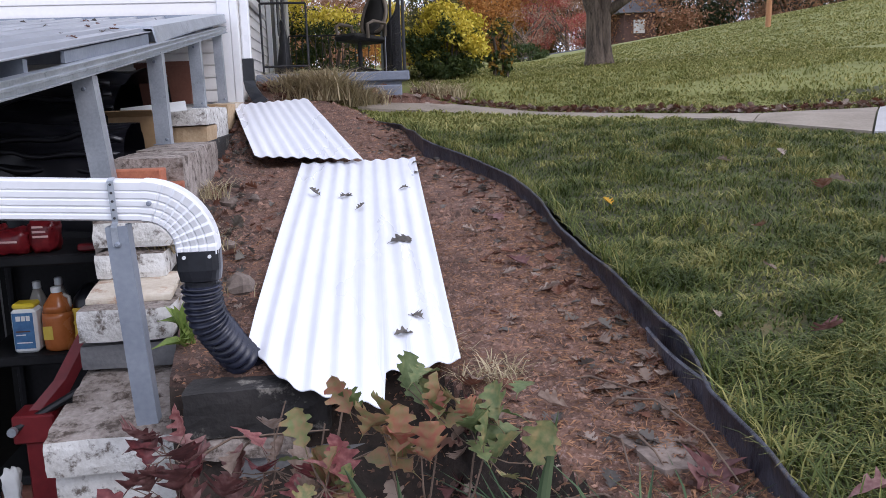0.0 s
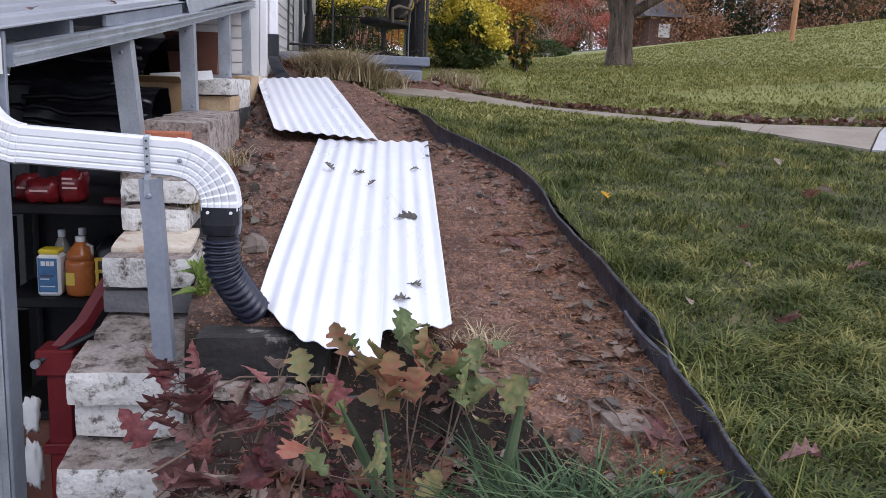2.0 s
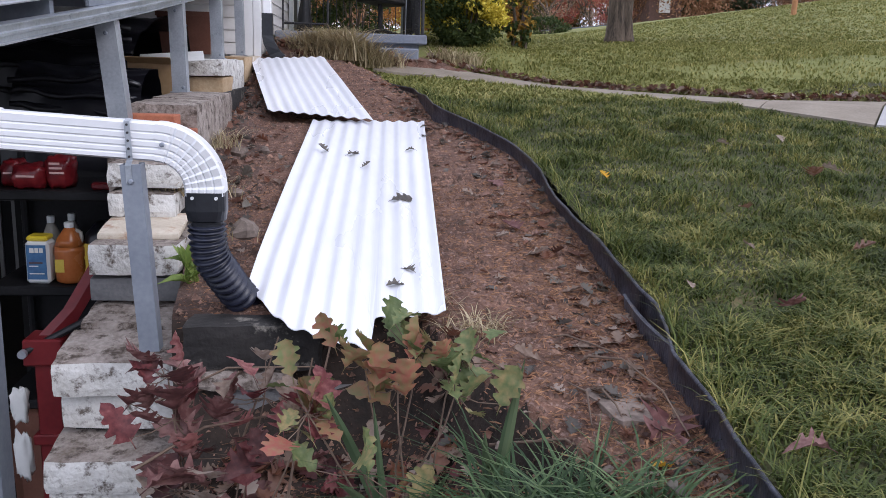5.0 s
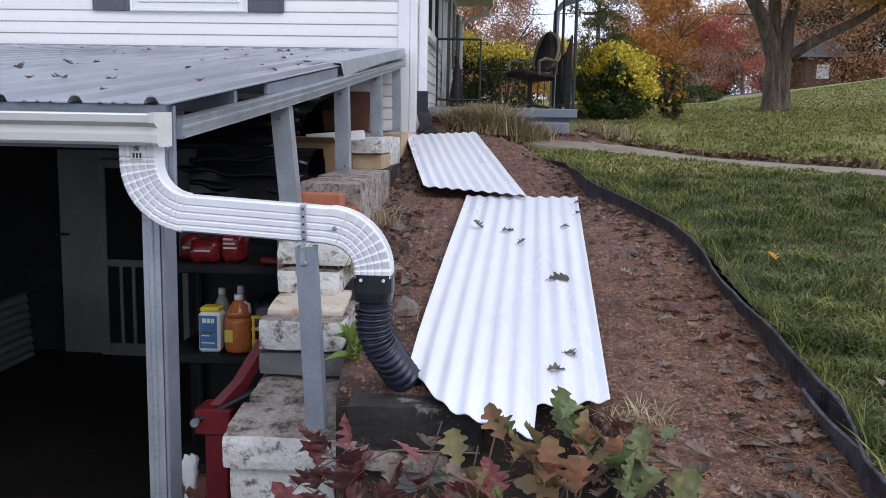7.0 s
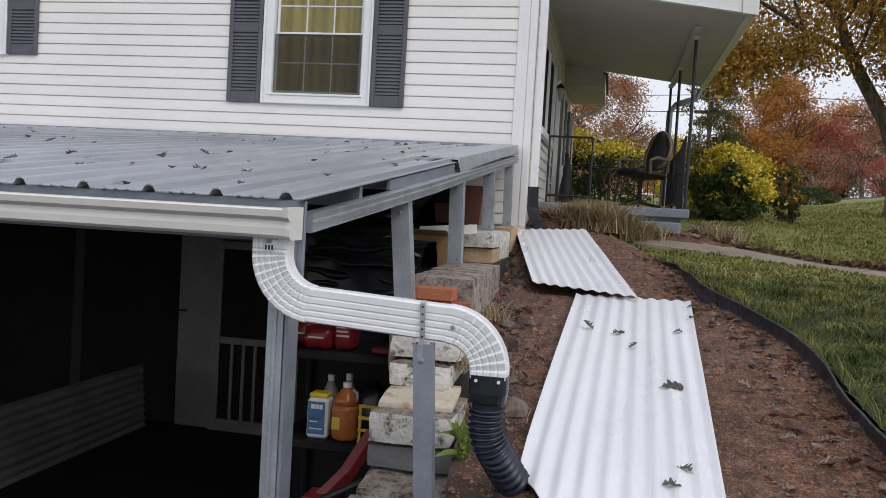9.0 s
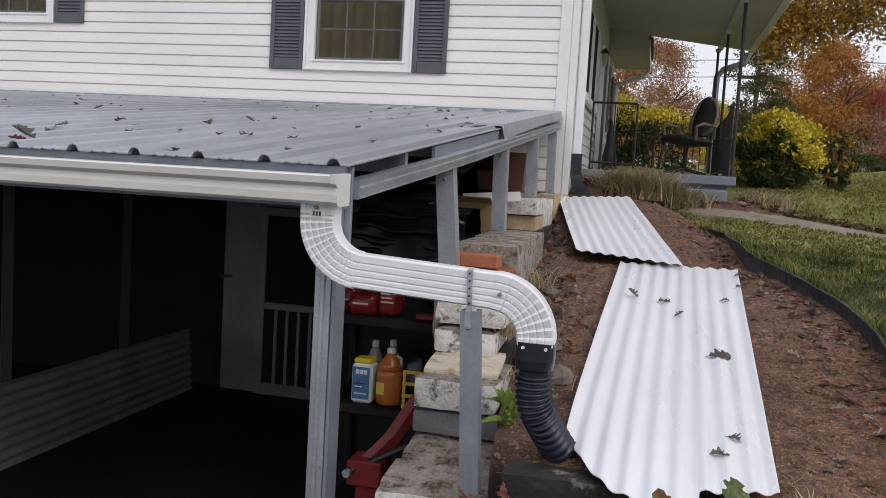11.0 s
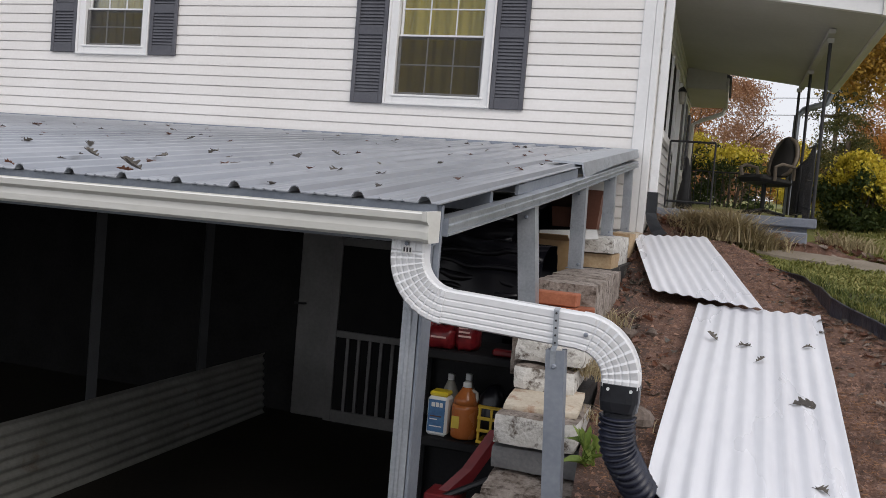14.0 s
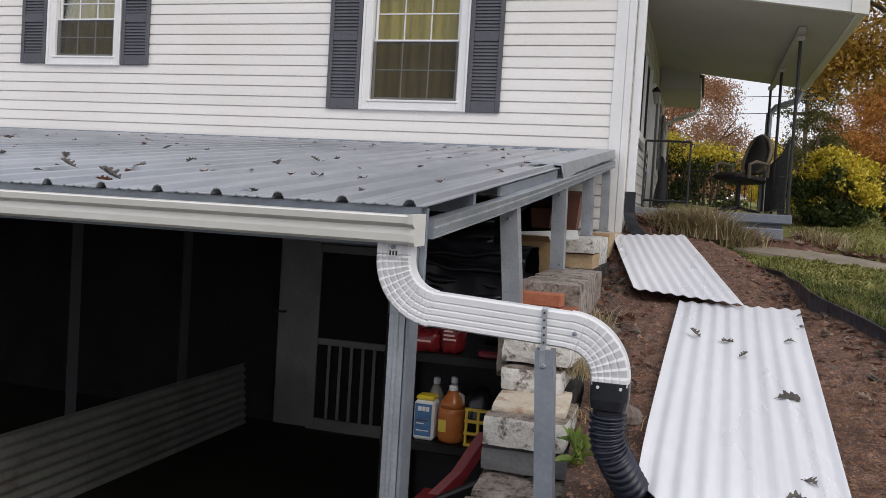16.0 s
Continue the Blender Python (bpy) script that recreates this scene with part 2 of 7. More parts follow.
M["blue_label"] = mat("blue_printed_label", (0.035, 0.10, 0.24), (0.07, 0.19, 0.36), 0.5, scale=20, fine=60, bump=0.0)
M["orange_liquid"] = mat("amber_cleaner_liquid", (0.40, 0.115, 0.030), (0.50, 0.17, 0.05), 0.25, scale=6, bump=0.0)
M["clear_plastic"] = mat("milky_clear_plastic", (0.34, 0.32, 0.28), (0.42, 0.39, 0.34), 0.25, bump=0.0)
M["yellow_label"] = mat("yellow_paper_label", (0.62, 0.45, 0.06), (0.72, 0.55, 0.10), 0.5, bump=0.0)
M["cardboard"] = mat("brown_cardboard", (0.36, 0.23, 0.11), (0.46, 0.31, 0.17), 0.85, scale=4, fine=40, bump=0.1)
M["paper"] = mat("pale_board", (0.60, 0.60, 0.58), (0.72, 0.72, 0.70), 0.7, scale=4, fine=40, bump=0.1)
M["terracotta_dark"] = mat("brown_planter_plastic", (0.14, 0.055, 0.035), (0.20, 0.085, 0.055), 0.6, bump=0.1)
M["chair_black"] = mat("black_mesh_fabric", (0.018, 0.017, 0.017), (0.04, 0.037, 0.035), 0.7, fine=120, bump=0.3)
M["chair_arm"] = mat("tan_plastic", (0.16, 0.13, 0.10), (0.22, 0.18, 0.14), 0.5, bump=0.05)
M["rock"] = mat("soil_stained_stone", (0.10, 0.075, 0.06), (0.24, 0.19, 0.16), 0.9, scale=12, fine=70, bump=0.6, vary=0.2)
M["twig"] = mat("dry_twig", (0.09, 0.06, 0.045), (0.20, 0.14, 0.10), 0.9, scale=9, fine=60, bump=0.3, island=0.35)
M["straw"] = mat("dry_straw_bits", (0.14, 0.062, 0.030), (0.34, 0.18, 0.095), 0.9, scale=9, fine=60, bump=0.2, island=0.5)
M["clump"] = mat("soil_crumbs", (0.065, 0.033, 0.024), (0.28, 0.165, 0.115), 0.95, scale=30, fine=90, bump=0.5, island=0.6)
M["asphalt"] = mat("far_asphalt", (0.13, 0.135, 0.15), (0.18, 0.185, 0.20), 0.9, bump=0.1)
M["tin"] = mat("label_sticker", (0.7, 0.7, 0.68), (0.78, 0.78, 0.76), 0.5, bump=0)
M["ink"] = mat("dark_print", (0.03, 0.03, 0.035), (0.05, 0.05, 0.055), 0.6, bump=0)
M["far_brick"] = mat("far_brick_wall", (0.10, 0.055, 0.045), (0.15, 0.085, 0.07), 0.9, fine=12, bump=0.1)
M["grass"] = leaf_mat("grass_blades", (0.030, 0.048, 0.010), (0.105, 0.135, 0.030), (0.38, 0.34, 0.11), grain=4.0)
# same lawn grass farther off, sky sheen painted in as a brighter colour
M["grass_far"] = leaf_mat("hill_grass_painted_sheen", (0.105, 0.125, 0.028), (0.215, 0.225, 0.062), (0.46, 0.41, 0.16))
M["dry_grass"] = leaf_mat("tan_dry_grass", (0.20, 0.155, 0.085), (0.42, 0.34, 0.20), (0.60, 0.52, 0.34))
M["liriope"] = leaf_mat("dark_strap_leaves", (0.014, 0.034, 0.012), (0.052, 0.100, 0.038), (0.17, 0.235, 0.10), rough=0.45)
M["iris"] = leaf_mat("blue_green_sword_leaf", (0.095, 0.145, 0.075), (0.155, 0.205, 0.11), rough=0.45)
M["bush_yellow"] = leaf_mat("golden_shrub_leaves", (0.26, 0.23, 0.02), (0.66, 0.53, 0.05), (0.86, 0.72, 0.14))
M["bush_green"] = leaf_mat("dark_green_shrub_leaves", (0.018, 0.035, 0.010), (0.045, 0.07, 0.018), (0.09, 0.11, 0.028))
M["tree_orange"] = leaf_mat("orange_autumn_leaves", (0.24, 0.10, 0.03), (0.46, 0.20, 0.05), (0.60, 0.32, 0.09))
M["tree_gold"] = leaf_mat("golden_brown_leaves", (0.15, 0.085, 0.020), (0.40, 0.23, 0.040), (0.60, 0.38, 0.07))
M["tree_red"] = leaf_mat("crimson_autumn_leaves", (0.22, 0.045, 0.040), (0.38, 0.085, 0.065), (0.50, 0.20, 0.12))
M["tree_brown"] = leaf_mat("dull_brown_leaves", (0.26, 0.17, 0.12), (0.42, 0.28, 0.20), (0.55, 0.39, 0.29))
M["tree_green"] = leaf_mat("dark_evergreen_leaves", (0.022, 0.038, 0.02), (0.055, 0.08, 0.036), (0.10, 0.125, 0.055))
M["tree_rust"] = leaf_mat("rusty_brown_leaves", (0.22, 0.105, 0.06), (0.38, 0.20, 0.11), (0.50, 0.31, 0.19))
M["tree_olive"] = leaf_mat("dark_olive_leaves", (0.030, 0.042, 0.014), (0.085, 0.090, 0.026), (0.20, 0.15, 0.040))
M["leaf_green"] = leaf_mat("green_oak_leaf", (0.095, 0.135, 0.050), (0.165, 0.205, 0.085), (0.36, 0.28, 0.13), grain=5.0, rough=0.5)
M["leaf_weed"] = leaf_mat("fresh_green_weed_leaf", (0.10, 0.17, 0.035), (0.19, 0.27, 0.06), (0.30, 0.36, 0.10), grain=5.0, rough=0.45)
M["leaf_orange"] = leaf_mat("orange_tinged_oak_leaf", (0.36, 0.11, 0.085), (0.30, 0.19, 0.10), (0.18, 0.21, 0.08), grain=5.0, rough=0.5)
M["leaf_red"] = leaf_mat("red_oak_leaf", (0.085, 0.026, 0.030), (0.21, 0.060, 0.062), (0.38, 0.17, 0.15), grain=5.0, rough=0.5)
M["leaf_maroon"] = leaf_mat("maroon_fading_leaf", (0.070, 0.032, 0.034), (0.15, 0.064, 0.060), (0.30, 0.17, 0.155), grain=5.0, rough=0.5)
M["leaf_brown"] = leaf_mat("brown_dead_leaf", (0.080, 0.040, 0.030), (0.20, 0.085, 0.05), (0.27, 0.17, 0.135), grain=5.0, rough=0.5)
M["leaf_pale"] = leaf_mat("pale_dead_leaf", (0.17, 0.115, 0.085), (0.27, 0.20, 0.155), (0.40, 0.33, 0.28), grain=5.0, rough=0.5)
M["leaf_grey"] = leaf_mat("grey_brown_curled_leaf", (0.07, 0.062, 0.055), (0.13, 0.115, 0.10), (0.18, 0.16, 0.13), grain=5.0, rough=0.5)
M["leaf_yellow"] = leaf_mat("yellow_fallen_leaf", (0.55, 0.27, 0.02), (0.65, 0.38, 0.04))
M["curtain"] = mat("gold_curtain", (0.42, 0.32, 0.05), (0.72, 0.58, 0.14), 0.8, scale=8, fine=60, bump=0.2, stretch=(4, 1, 0.4))
M["room"] = mat("dim_room_wall", (0.08, 0.075, 0.06), (0.11, 0.10, 0.085), 0.9, bump=0)


def glass_mat():
    m = bpy.data.materials.new("window_glass")
    m.use_nodes = True
    n, l = m.node_tree.nodes, m.node_tree.links
    tr, gl, fr, mx = (n.new("ShaderNodeBsdfTransparent"), n.new("ShaderNodeBsdfGlossy"), n.new("ShaderNodeFresnel"), n.new("ShaderNodeMixShader"))
    tr.inputs["Color"].default_value = (0.9, 0.92, 0.9, 1)
    gl.inputs["Roughness"].default_value = 0.03
    fr.inputs["IOR"].default_value = 1.5
    l.new(fr.outputs["Fac"], mx.inputs["Fac"])
    l.new(tr.outputs["BSDF"], mx.inputs[1])
    l.new(gl.outputs["BSDF"], mx.inputs[2])
    l.new(mx.outputs["Shader"], n["Material Output"].inputs["Surface"])
    return m


def mesh_screen_mat():
    m = bpy.data.materials.new("insect_screen")
    m.use_nodes = True
    n, l = m.node_tree.nodes, m.node_tree.links
    tr, df, mx = n.new("ShaderNodeBsdfTransparent"), n.new("ShaderNodeBsdfDiffuse"), n.new("ShaderNodeMixShader")
    df.inputs["Color"].default_value = (0.05, 0.047, 0.047, 1)
    mx.inputs["Fac"].default_value = 0.42
    l.new(tr.outputs["BSDF"], mx.inputs[1])
    l.new(df.outputs["BSDF"], mx.inputs[2])
    l.new(mx.outputs["Shader"], n["Material Output"].inputs["Surface"])
    return m


M["glass"], M["insect"] = glass_mat(), mesh_screen_mat()


# ---- mesh tools ----
class Mesh:
    """Collects corners and faces of one part."""

    def __init__(self):
        self.v, self.f = [], []

    def add(self, verts, faces, m=None):
        k = len(self.v)
        self.v += [tuple(m @ Vector(p)) for p in verts] if m else [tuple(p) for p in verts]
        self.f += [tuple(i + k for i in q) for q in faces]
        return self

    def box(self, lo, hi, c=0.0, m=None):
        """A box with chamfered edges."""
        (x0, y0, z0), (x1, y1, z1) = lo, hi
        c = min(c, (x1 - x0) * 0.45, (y1 - y0) * 0.45, (z1 - z0) * 0.45)
        if c <= 0:
            v = [(x, y, z) for x in (x0, x1) for y in (y0, y1) for z in (z0, z1)]
            return self.add(v, [(0, 1, 3, 2), (4, 6, 7, 5), (0, 4, 5, 1), (2, 3, 7, 6), (0, 2, 6, 4), (1, 5, 7, 3)], m)
        v, idx = [], {}
        X, Y, Z = (x0, x1), (y0, y1), (z0, z1)
        for i in (0, 1):
            for j in (0, 1):
                for k in (0, 1):
                    s = [1 if q == 0 else -1 for q in (i, j, k)]
                    p = [X[i], Y[j], Z[k]]
                    for a in range(3):
                        q = [p[b] + (0 if b == a else s[b] * c) for b in range(3)]
                        idx[i, j, k, a] = len(v)
                        v.append(q)
        f = []
        for i in (0, 1):
            f.append([idx[i, 0, 0, 0], idx[i, 0, 1, 0], idx[i, 1, 1, 0], idx[i, 1, 0, 0]][:: 1 if i == 0 else -1])
            f.append([idx[0, i, 0, 1], idx[1, i, 0, 1], idx[1, i, 1, 1], idx[0, i, 1, 1]][:: 1 if i == 0 else -1])
            f.append([idx[0, 0, i, 2], idx[0, 1, i, 2], idx[1, 1, i, 2], idx[1, 0, i, 2]][:: 1 if i == 0 else -1])
        for i in (0, 1):
            for j in (0, 1):
                f.append([idx[i, j, 0, 0], idx[i, j, 1, 0], idx[i, j, 1, 1], idx[i, j, 0, 1]])
                f.append([idx[i, 0, j, 0], idx[i, 1, j, 0], idx[i, 1, j, 2], idx[i, 0, j, 2]])
                f.append([idx[0, i, j, 1], idx[1, i, j, 1], idx[1, i, j, 2], idx[0, i, j, 2]])
                for k in (0, 1):
                    f.append([idx[i, j, k, 0], idx[i, j, k, 1], idx[i, j, k, 2]])
        return self.add(v, f, m)

    def sweep(self, rings, close_ring=True, caps=True):
        """Joins rings of corners, all of one count, into a skin."""
        n, k = len(rings[0]), len(self.v)
        for r in rings:
            self.v += [tuple(p) for p in r]
        for a in range(len(rings) - 1):
            for b in range(n if close_ring else n - 1):
                c = (b + 1) % n
                self.f.append((k + a * n + b, k + a * n + c, k + (a + 1) * n + c, k + (a + 1) * n + b))
        if caps and close_ring:
            self.f.append(tuple(k + i for i in range(n))[::-1])
            self.f.append(tuple(k + (len(rings) - 1) * n + i for i in range(n)))
        return self

    def tube(self, pts, radii, n=8):
        """A round rod or limb through the points."""
        pts = [Vector(p) for p in pts]
        if not isinstance(radii, (list, tuple)):
            radii = [radii] * len(pts)
        rings, up = [], None
        for i, p in enumerate(pts):
            d = (pts[min(i + 1, len(pts) - 1)] - pts[max(i - 1, 0)]).normalized()
            side = d.cross(up if up else (Vector((0, 0, 1)) if abs(d.z) < 0.9 else Vector((1, 0, 0))))
            side = side.normalized() if side.length > 1e-6 else d.orthogonal().normalized()
            up = side.cross(d).normalized()
            rings.append([p + (side * math.cos(a) + up * math.sin(a)) * radii[i] for a in (2 * math.pi * q / n for q in range(n))])
        return self.sweep(rings)

    def lathe(self, profile, centre, n=20):
        """Turns (radius, height) pairs round an upright axis."""
        cx, cy, cz = centre
        return self.sweep([[(cx + r * math.cos(a), cy + r * math.sin(a), cz + z) for a in (2 * math.pi * q / n for q in range(n))] for r, z in profile])

    def roughen(self, amount, scale=9.0):
        """Uneven, worn surface."""
        for i, p in enumerate(self.v):
            q = Vector(p)
            self.v[i] = tuple(q + noise.noise_vector(q * scale) * amount)
        return self


def build(name, mesh, material, smooth=False):
    me = bpy.data.meshes.new(name)
    me.from_pydata(mesh.v, [], mesh.f)
    me.validate()
    for m in material if isinstance(material, (list, tuple)) else [material]:
        me.materials.append(m)
    if smooth:
        me.polygons.foreach_set("use_smooth", [True] * len(me.polygons))
    bm = bmesh.new()
    bm.from_mesh(me)
    bmesh.ops.recalc_face_normals(bm, faces=bm.faces)
    bm.to_mesh(me)
    bm.free()
    return me


def thing(name, base, label, category, group="", kind=""):
    ob = new(name)
    ob.empty_display_size = 0.1
    ob.matrix_basis = Matrix.Translation(base)
    return tagged(ob, label, category, group, kind)


def part(name, mesh, material, parent=None, label="", smooth=False):
    ob = new(name, build(name, mesh, material, smooth) if isinstance(mesh, Mesh) else mesh)
    if parent:
        ob.parent = parent
        if parent.type == "EMPTY":
            ob.matrix_parent_inverse = Matrix.Translation(parent.location).inverted()
    if label:
        ob["label"] = label
    return ob


def solid(name, mesh, material, label, category, group="", kind="", smooth=False):
    """A thing, or a piece of the setting, of one mesh."""
    return tagged(part(name, mesh, material, None, "", smooth), label, category, group, kind)


def ease(a, b, v):
    t = min(1, max(0, (v - a) / (b - a)))
    return t * t * (3 - 2 * t)


def along(table, v):
    """Linear reading of a short table of (position, value)."""
    for (a, p), (b, q) in zip(table, table[1:]):
        if v <= b:
            return p + (q - p) * max(0, (v - a)) / (b - a)
    return table[-1][1]


def bumpy(x, y, s, k=0):
    return noise.noise(Vector((x * s, y * s, 3.7 + k)))


# ---- lie of the land ----
EDGE = [(-4, 1.24), (1.5, 1.20), (1.7, 1.21), (1.95, 1.212), (2.12, 1.250), (2.25, 1.272), (2.4, 1.264), (2.9, 1.268), (3.44, 1.255), (3.9, 1.266), (4.44, 1.238), (4.88, 1.155), (5.34, 1.02), (5.69, 0.892), (6.2, 0.865), (7.0, 0.84), (7.5, 0.72), (7.9, 0.50), (8.1, 0.25), (8.5, -0.25), (9.0, -0.52), (17.6, -0.52), (19, -40), (200, -60)]


def edge_x(y):
    return along(EDGE, y)


def lawn_z(x, y):
    z = 1.80 - 0.115 * max(0, 6 - y) + 0.02 * max(0, min(y, 9.5) - 6)
    z += 0.13 * (1 - ease(-0.3, 0.9, x)) * ease(5, 7, y)
    z += 0.02 * max(0, min(x, 4) - 1.3) * (1 - ease(5, 8, y))
    d = 0.746 * (x - 2.95) + 0.666 * (y - 8.1)
    if d > 0:
        z += 0.13 * min(d, 3.2) * ease(0, 1.2, d) + 0.056 * max(0, min(d, 80) - 3.2)
    # the ground lifts towards the porch and its shrub bed, and a knoll closes the lawn on the far side
    z += 0.15 * (1 - ease(0.8, 2.6, x)) * ease(7.9, 9.0, y) + 0.20 * (1 - ease(1.9, 3.2, x)) * ease(9.2, 10.8, y) * (1 - ease(12, 18, y))
    return z + 0.115 * max(0, min(x, 40) - 7.3) * ease(10, 30, y) * (1 - ease(31, 48, y))


def sheet_z(x, y):
    return 1.64 + 0.11 * (y - 5.3) + 0.03 * (x - 0.4) + 0.16 * ease(6, 8.2, y)


def brow_y(x):
    return 2.46 - 0.10 * ease(0.6, 0.8, x) - 0.95 * ease(0.5, 1.1, x)


def bed_z(x, y):
    z = sheet_z(x, y) - 0.035
    rim = lawn_z(x, y) - 0.06 - 0.06 * (1 - ease(1.8, 3.2, y))
    z += max(0, rim - z) * ease(0.72, 1.22, x)
    z += 0.13 * (1 - ease(-0.42, -0.22, x)) * ease(3.4, 4.6, y) * (1 - ease(5.2, 6.2, y))
    if y > 6.2 and z > lawn_z(x, y) - 0.03:
        z += (lawn_z(x, y) - 0.03 - z) * (1 - ease(0.02, 0.28, edge_x(y) - x)) * ease(6.2, 6.8, y)
    # the bank breaks off in front of the sheet and falls to the drive
    brow = brow_y(x)
    z -= (0.17 + 0.24 * (1 - ease(0.3, 0.85, x))) * ease(brow + 0.04, brow - 0.14, y) if y < brow + 0.04 else 0
    z -= 0.25 * max(0, brow - 0.2 - y)
    return z


# ---- ground ----
def grid(xs, ys, fx, fz):
    """A sheet over steps in two directions."""
    g = Mesh()
    for y in ys:
        for u in xs:
            x = fx(u, y)
            g.v.append((x, y, fz(x, y)))
    n = len(xs)
    for j in range(len(ys) - 1):
        for i in range(n - 1):
            q = (j * n + i, j * n + i + 1, (j + 1) * n + i + 1, (j + 1) * n + i)
            q = [c for c, p in zip(q, q[1:] + q[:1]) if (Vector(g.v[c]) - Vector(g.v[p])).length > 1e-6]
            if len(q) > 2:
                g.f.append(tuple(q))
    return g


ys = [-4 + 0.5 * i for i in range(9)] + [0.6 + 0.2 * i for i in range(52)] + [11 + 0.35 * i for i in range(62)] + [33 + 0.9 * 1.14 ** i for i in range(40)]
us = [-90, -60, -40, -25, -16, -10, -6, -4, -2.5, -1.5, -1.0] + [-0.7 + 0.05 * i for i in range(48)] + [1.7 + 0.2 * i for i in range(24)] + [6.5 + 0.5 * i for i in range(40)] + [27 + 1.5 * 1.14 ** i for i in range(32)]
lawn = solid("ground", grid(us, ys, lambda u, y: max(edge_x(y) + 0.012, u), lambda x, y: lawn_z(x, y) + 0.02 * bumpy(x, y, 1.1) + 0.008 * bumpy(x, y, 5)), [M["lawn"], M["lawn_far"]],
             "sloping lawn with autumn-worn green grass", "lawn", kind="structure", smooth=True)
# beyond 7.5 m the brightened turf colour takes over
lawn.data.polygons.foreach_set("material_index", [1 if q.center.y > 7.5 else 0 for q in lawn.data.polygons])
bed_xs = [-0.62 + 0.02 * i for i in range(115)]
bed_ys = [0.2 + 0.03 * i for i in range(275)]


def bed_left(y):
    return along([(2.35, -0.13), (2.45, -0.15), (2.9, -0.2), (3.6, -0.24), (4.4, -0.36), (5.8, -0.47), (8.5, -0.55)], y)


def bed_top(x, y):
    return bed_z(x, y) + 0.014 * bumpy(x, y, 4) + 0.007 * bumpy(x, y, 17) + 0.0035 * bumpy(x, y, 47)


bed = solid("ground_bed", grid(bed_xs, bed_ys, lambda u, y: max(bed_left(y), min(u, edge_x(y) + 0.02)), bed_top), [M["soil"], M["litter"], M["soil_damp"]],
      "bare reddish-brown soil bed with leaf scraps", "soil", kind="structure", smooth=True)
# 1 paints shade on the bank below the brow, 2 is humus by the wall
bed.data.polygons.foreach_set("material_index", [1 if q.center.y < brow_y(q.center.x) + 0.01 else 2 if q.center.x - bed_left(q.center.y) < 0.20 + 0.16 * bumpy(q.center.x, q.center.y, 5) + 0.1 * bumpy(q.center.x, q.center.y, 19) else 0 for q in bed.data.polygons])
low = Mesh()
low.box((-60, -60, -0.6), (60, 90, -0.26))
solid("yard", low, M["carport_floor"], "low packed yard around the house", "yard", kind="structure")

# sidewalk: slabs from the porch step towards the drive
walk_rows = [((0.52, 8.50), (0.98, 8.95)), ((1.12, 8.42), (1.48, 8.95)), ((1.72, 8.20), (2.02, 8.80)), ((2.25, 7.40), (2.60, 8.15)), ((2.70, 6.28), (3.18, 7.15)),
             ((3.16, 5.72), (3.56, 6.38)), ((3.62, 5.08), (4.65, 6.60)), ((5.2, 4.3), (6.6, 7.0)), ((9.0, 3.0), (10, 7.5))]
pave = tagged(new("sidewalk"), "narrow pale concrete walk, worn and grass-edged", "sidewalk", kind="structure")
for row, ((a, b), (c, d)) in enumerate(zip(walk_rows, walk_rows[1:])):
    s = Mesh()
    a, b, c, d = Vector(a), Vector(b), Vector(c), Vector(d)
    lo, hi = [], []
    for i in range(5):
        t = 0.006 + 0.988 * i / 4
        for w in (0, 0.5, 1):
            p = (a.lerp(c, t)).lerp(b.lerp(d, t), w)
            hi.append((p.x, p.y, lawn_z(p.x, p.y) + 0.016))
    n = len(hi)
    s.v = hi + [(x, y, z - 0.12) for x, y, z in hi]
    for i in range(4):
        for w in range(2):
            k = i * 3 + w
            s.f.append((k, k + 1, k + 4, k + 3))
        for w in (0, 2):
            k = i * 3 + w
            s.f.append((k, k + 3, k + 3 + n, k + n))
    for k in (0, 1, 12, 13):
        s.f.append((k, k + 1, k + 1 + n, k + n))
    part("slab", s, M["concrete"] if row < 6 else M["concrete_pale"], pave)

# ---- house: gable wall with siding ----
WY, WX = 8.14, -0.52
COURSE = 0.1093
holes = [(-3.25, -2.11, 3.15, 4.56), (-7.17, -6.17, 3.57, 4.61)]
wall = Mesh()
cuts = sorted({-11.0, WX - 0.03, *[h[0] for h in holes], *[h[1] for h in holes]})
for a, b in zip(cuts, cuts[1:]):
    h = [q for q in holes if q[0] == a]
    for z0, z1 in ([(1.98, h[0][2]), (h[0][3], 5.4)] if h else [(1.98, 5.4)]):
        wall.box((a, WY + 0.02, z0), (b, WY + 0.2, z1))
wall_gable = solid("wall_gable", wall, M["siding"], "white horizontal vinyl siding wall above the carport", "wall", kind="structure")
base = Mesh()
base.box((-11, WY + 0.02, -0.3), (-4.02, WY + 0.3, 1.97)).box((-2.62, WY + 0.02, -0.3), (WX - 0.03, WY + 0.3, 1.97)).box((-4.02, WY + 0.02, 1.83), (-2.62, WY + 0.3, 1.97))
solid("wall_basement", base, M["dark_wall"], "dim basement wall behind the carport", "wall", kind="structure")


def board(x0, x1, z, y, h=COURSE):
    """One course of clapboard: a wedge with a shadowed lip."""
    b = Mesh()
    prof = [(y + 0.016, z + h), (y + 0.010, z + h), (y + 0.001, z + h - 0.010), (y - 0.008, z + 0.030), (y - 0.009, z + 0.004), (y - 0.007, z), (y + 0.016, z + 0.001)]
    return b.sweep([[(x, py, pz) for py, pz in prof] for x in (x0, x1)])


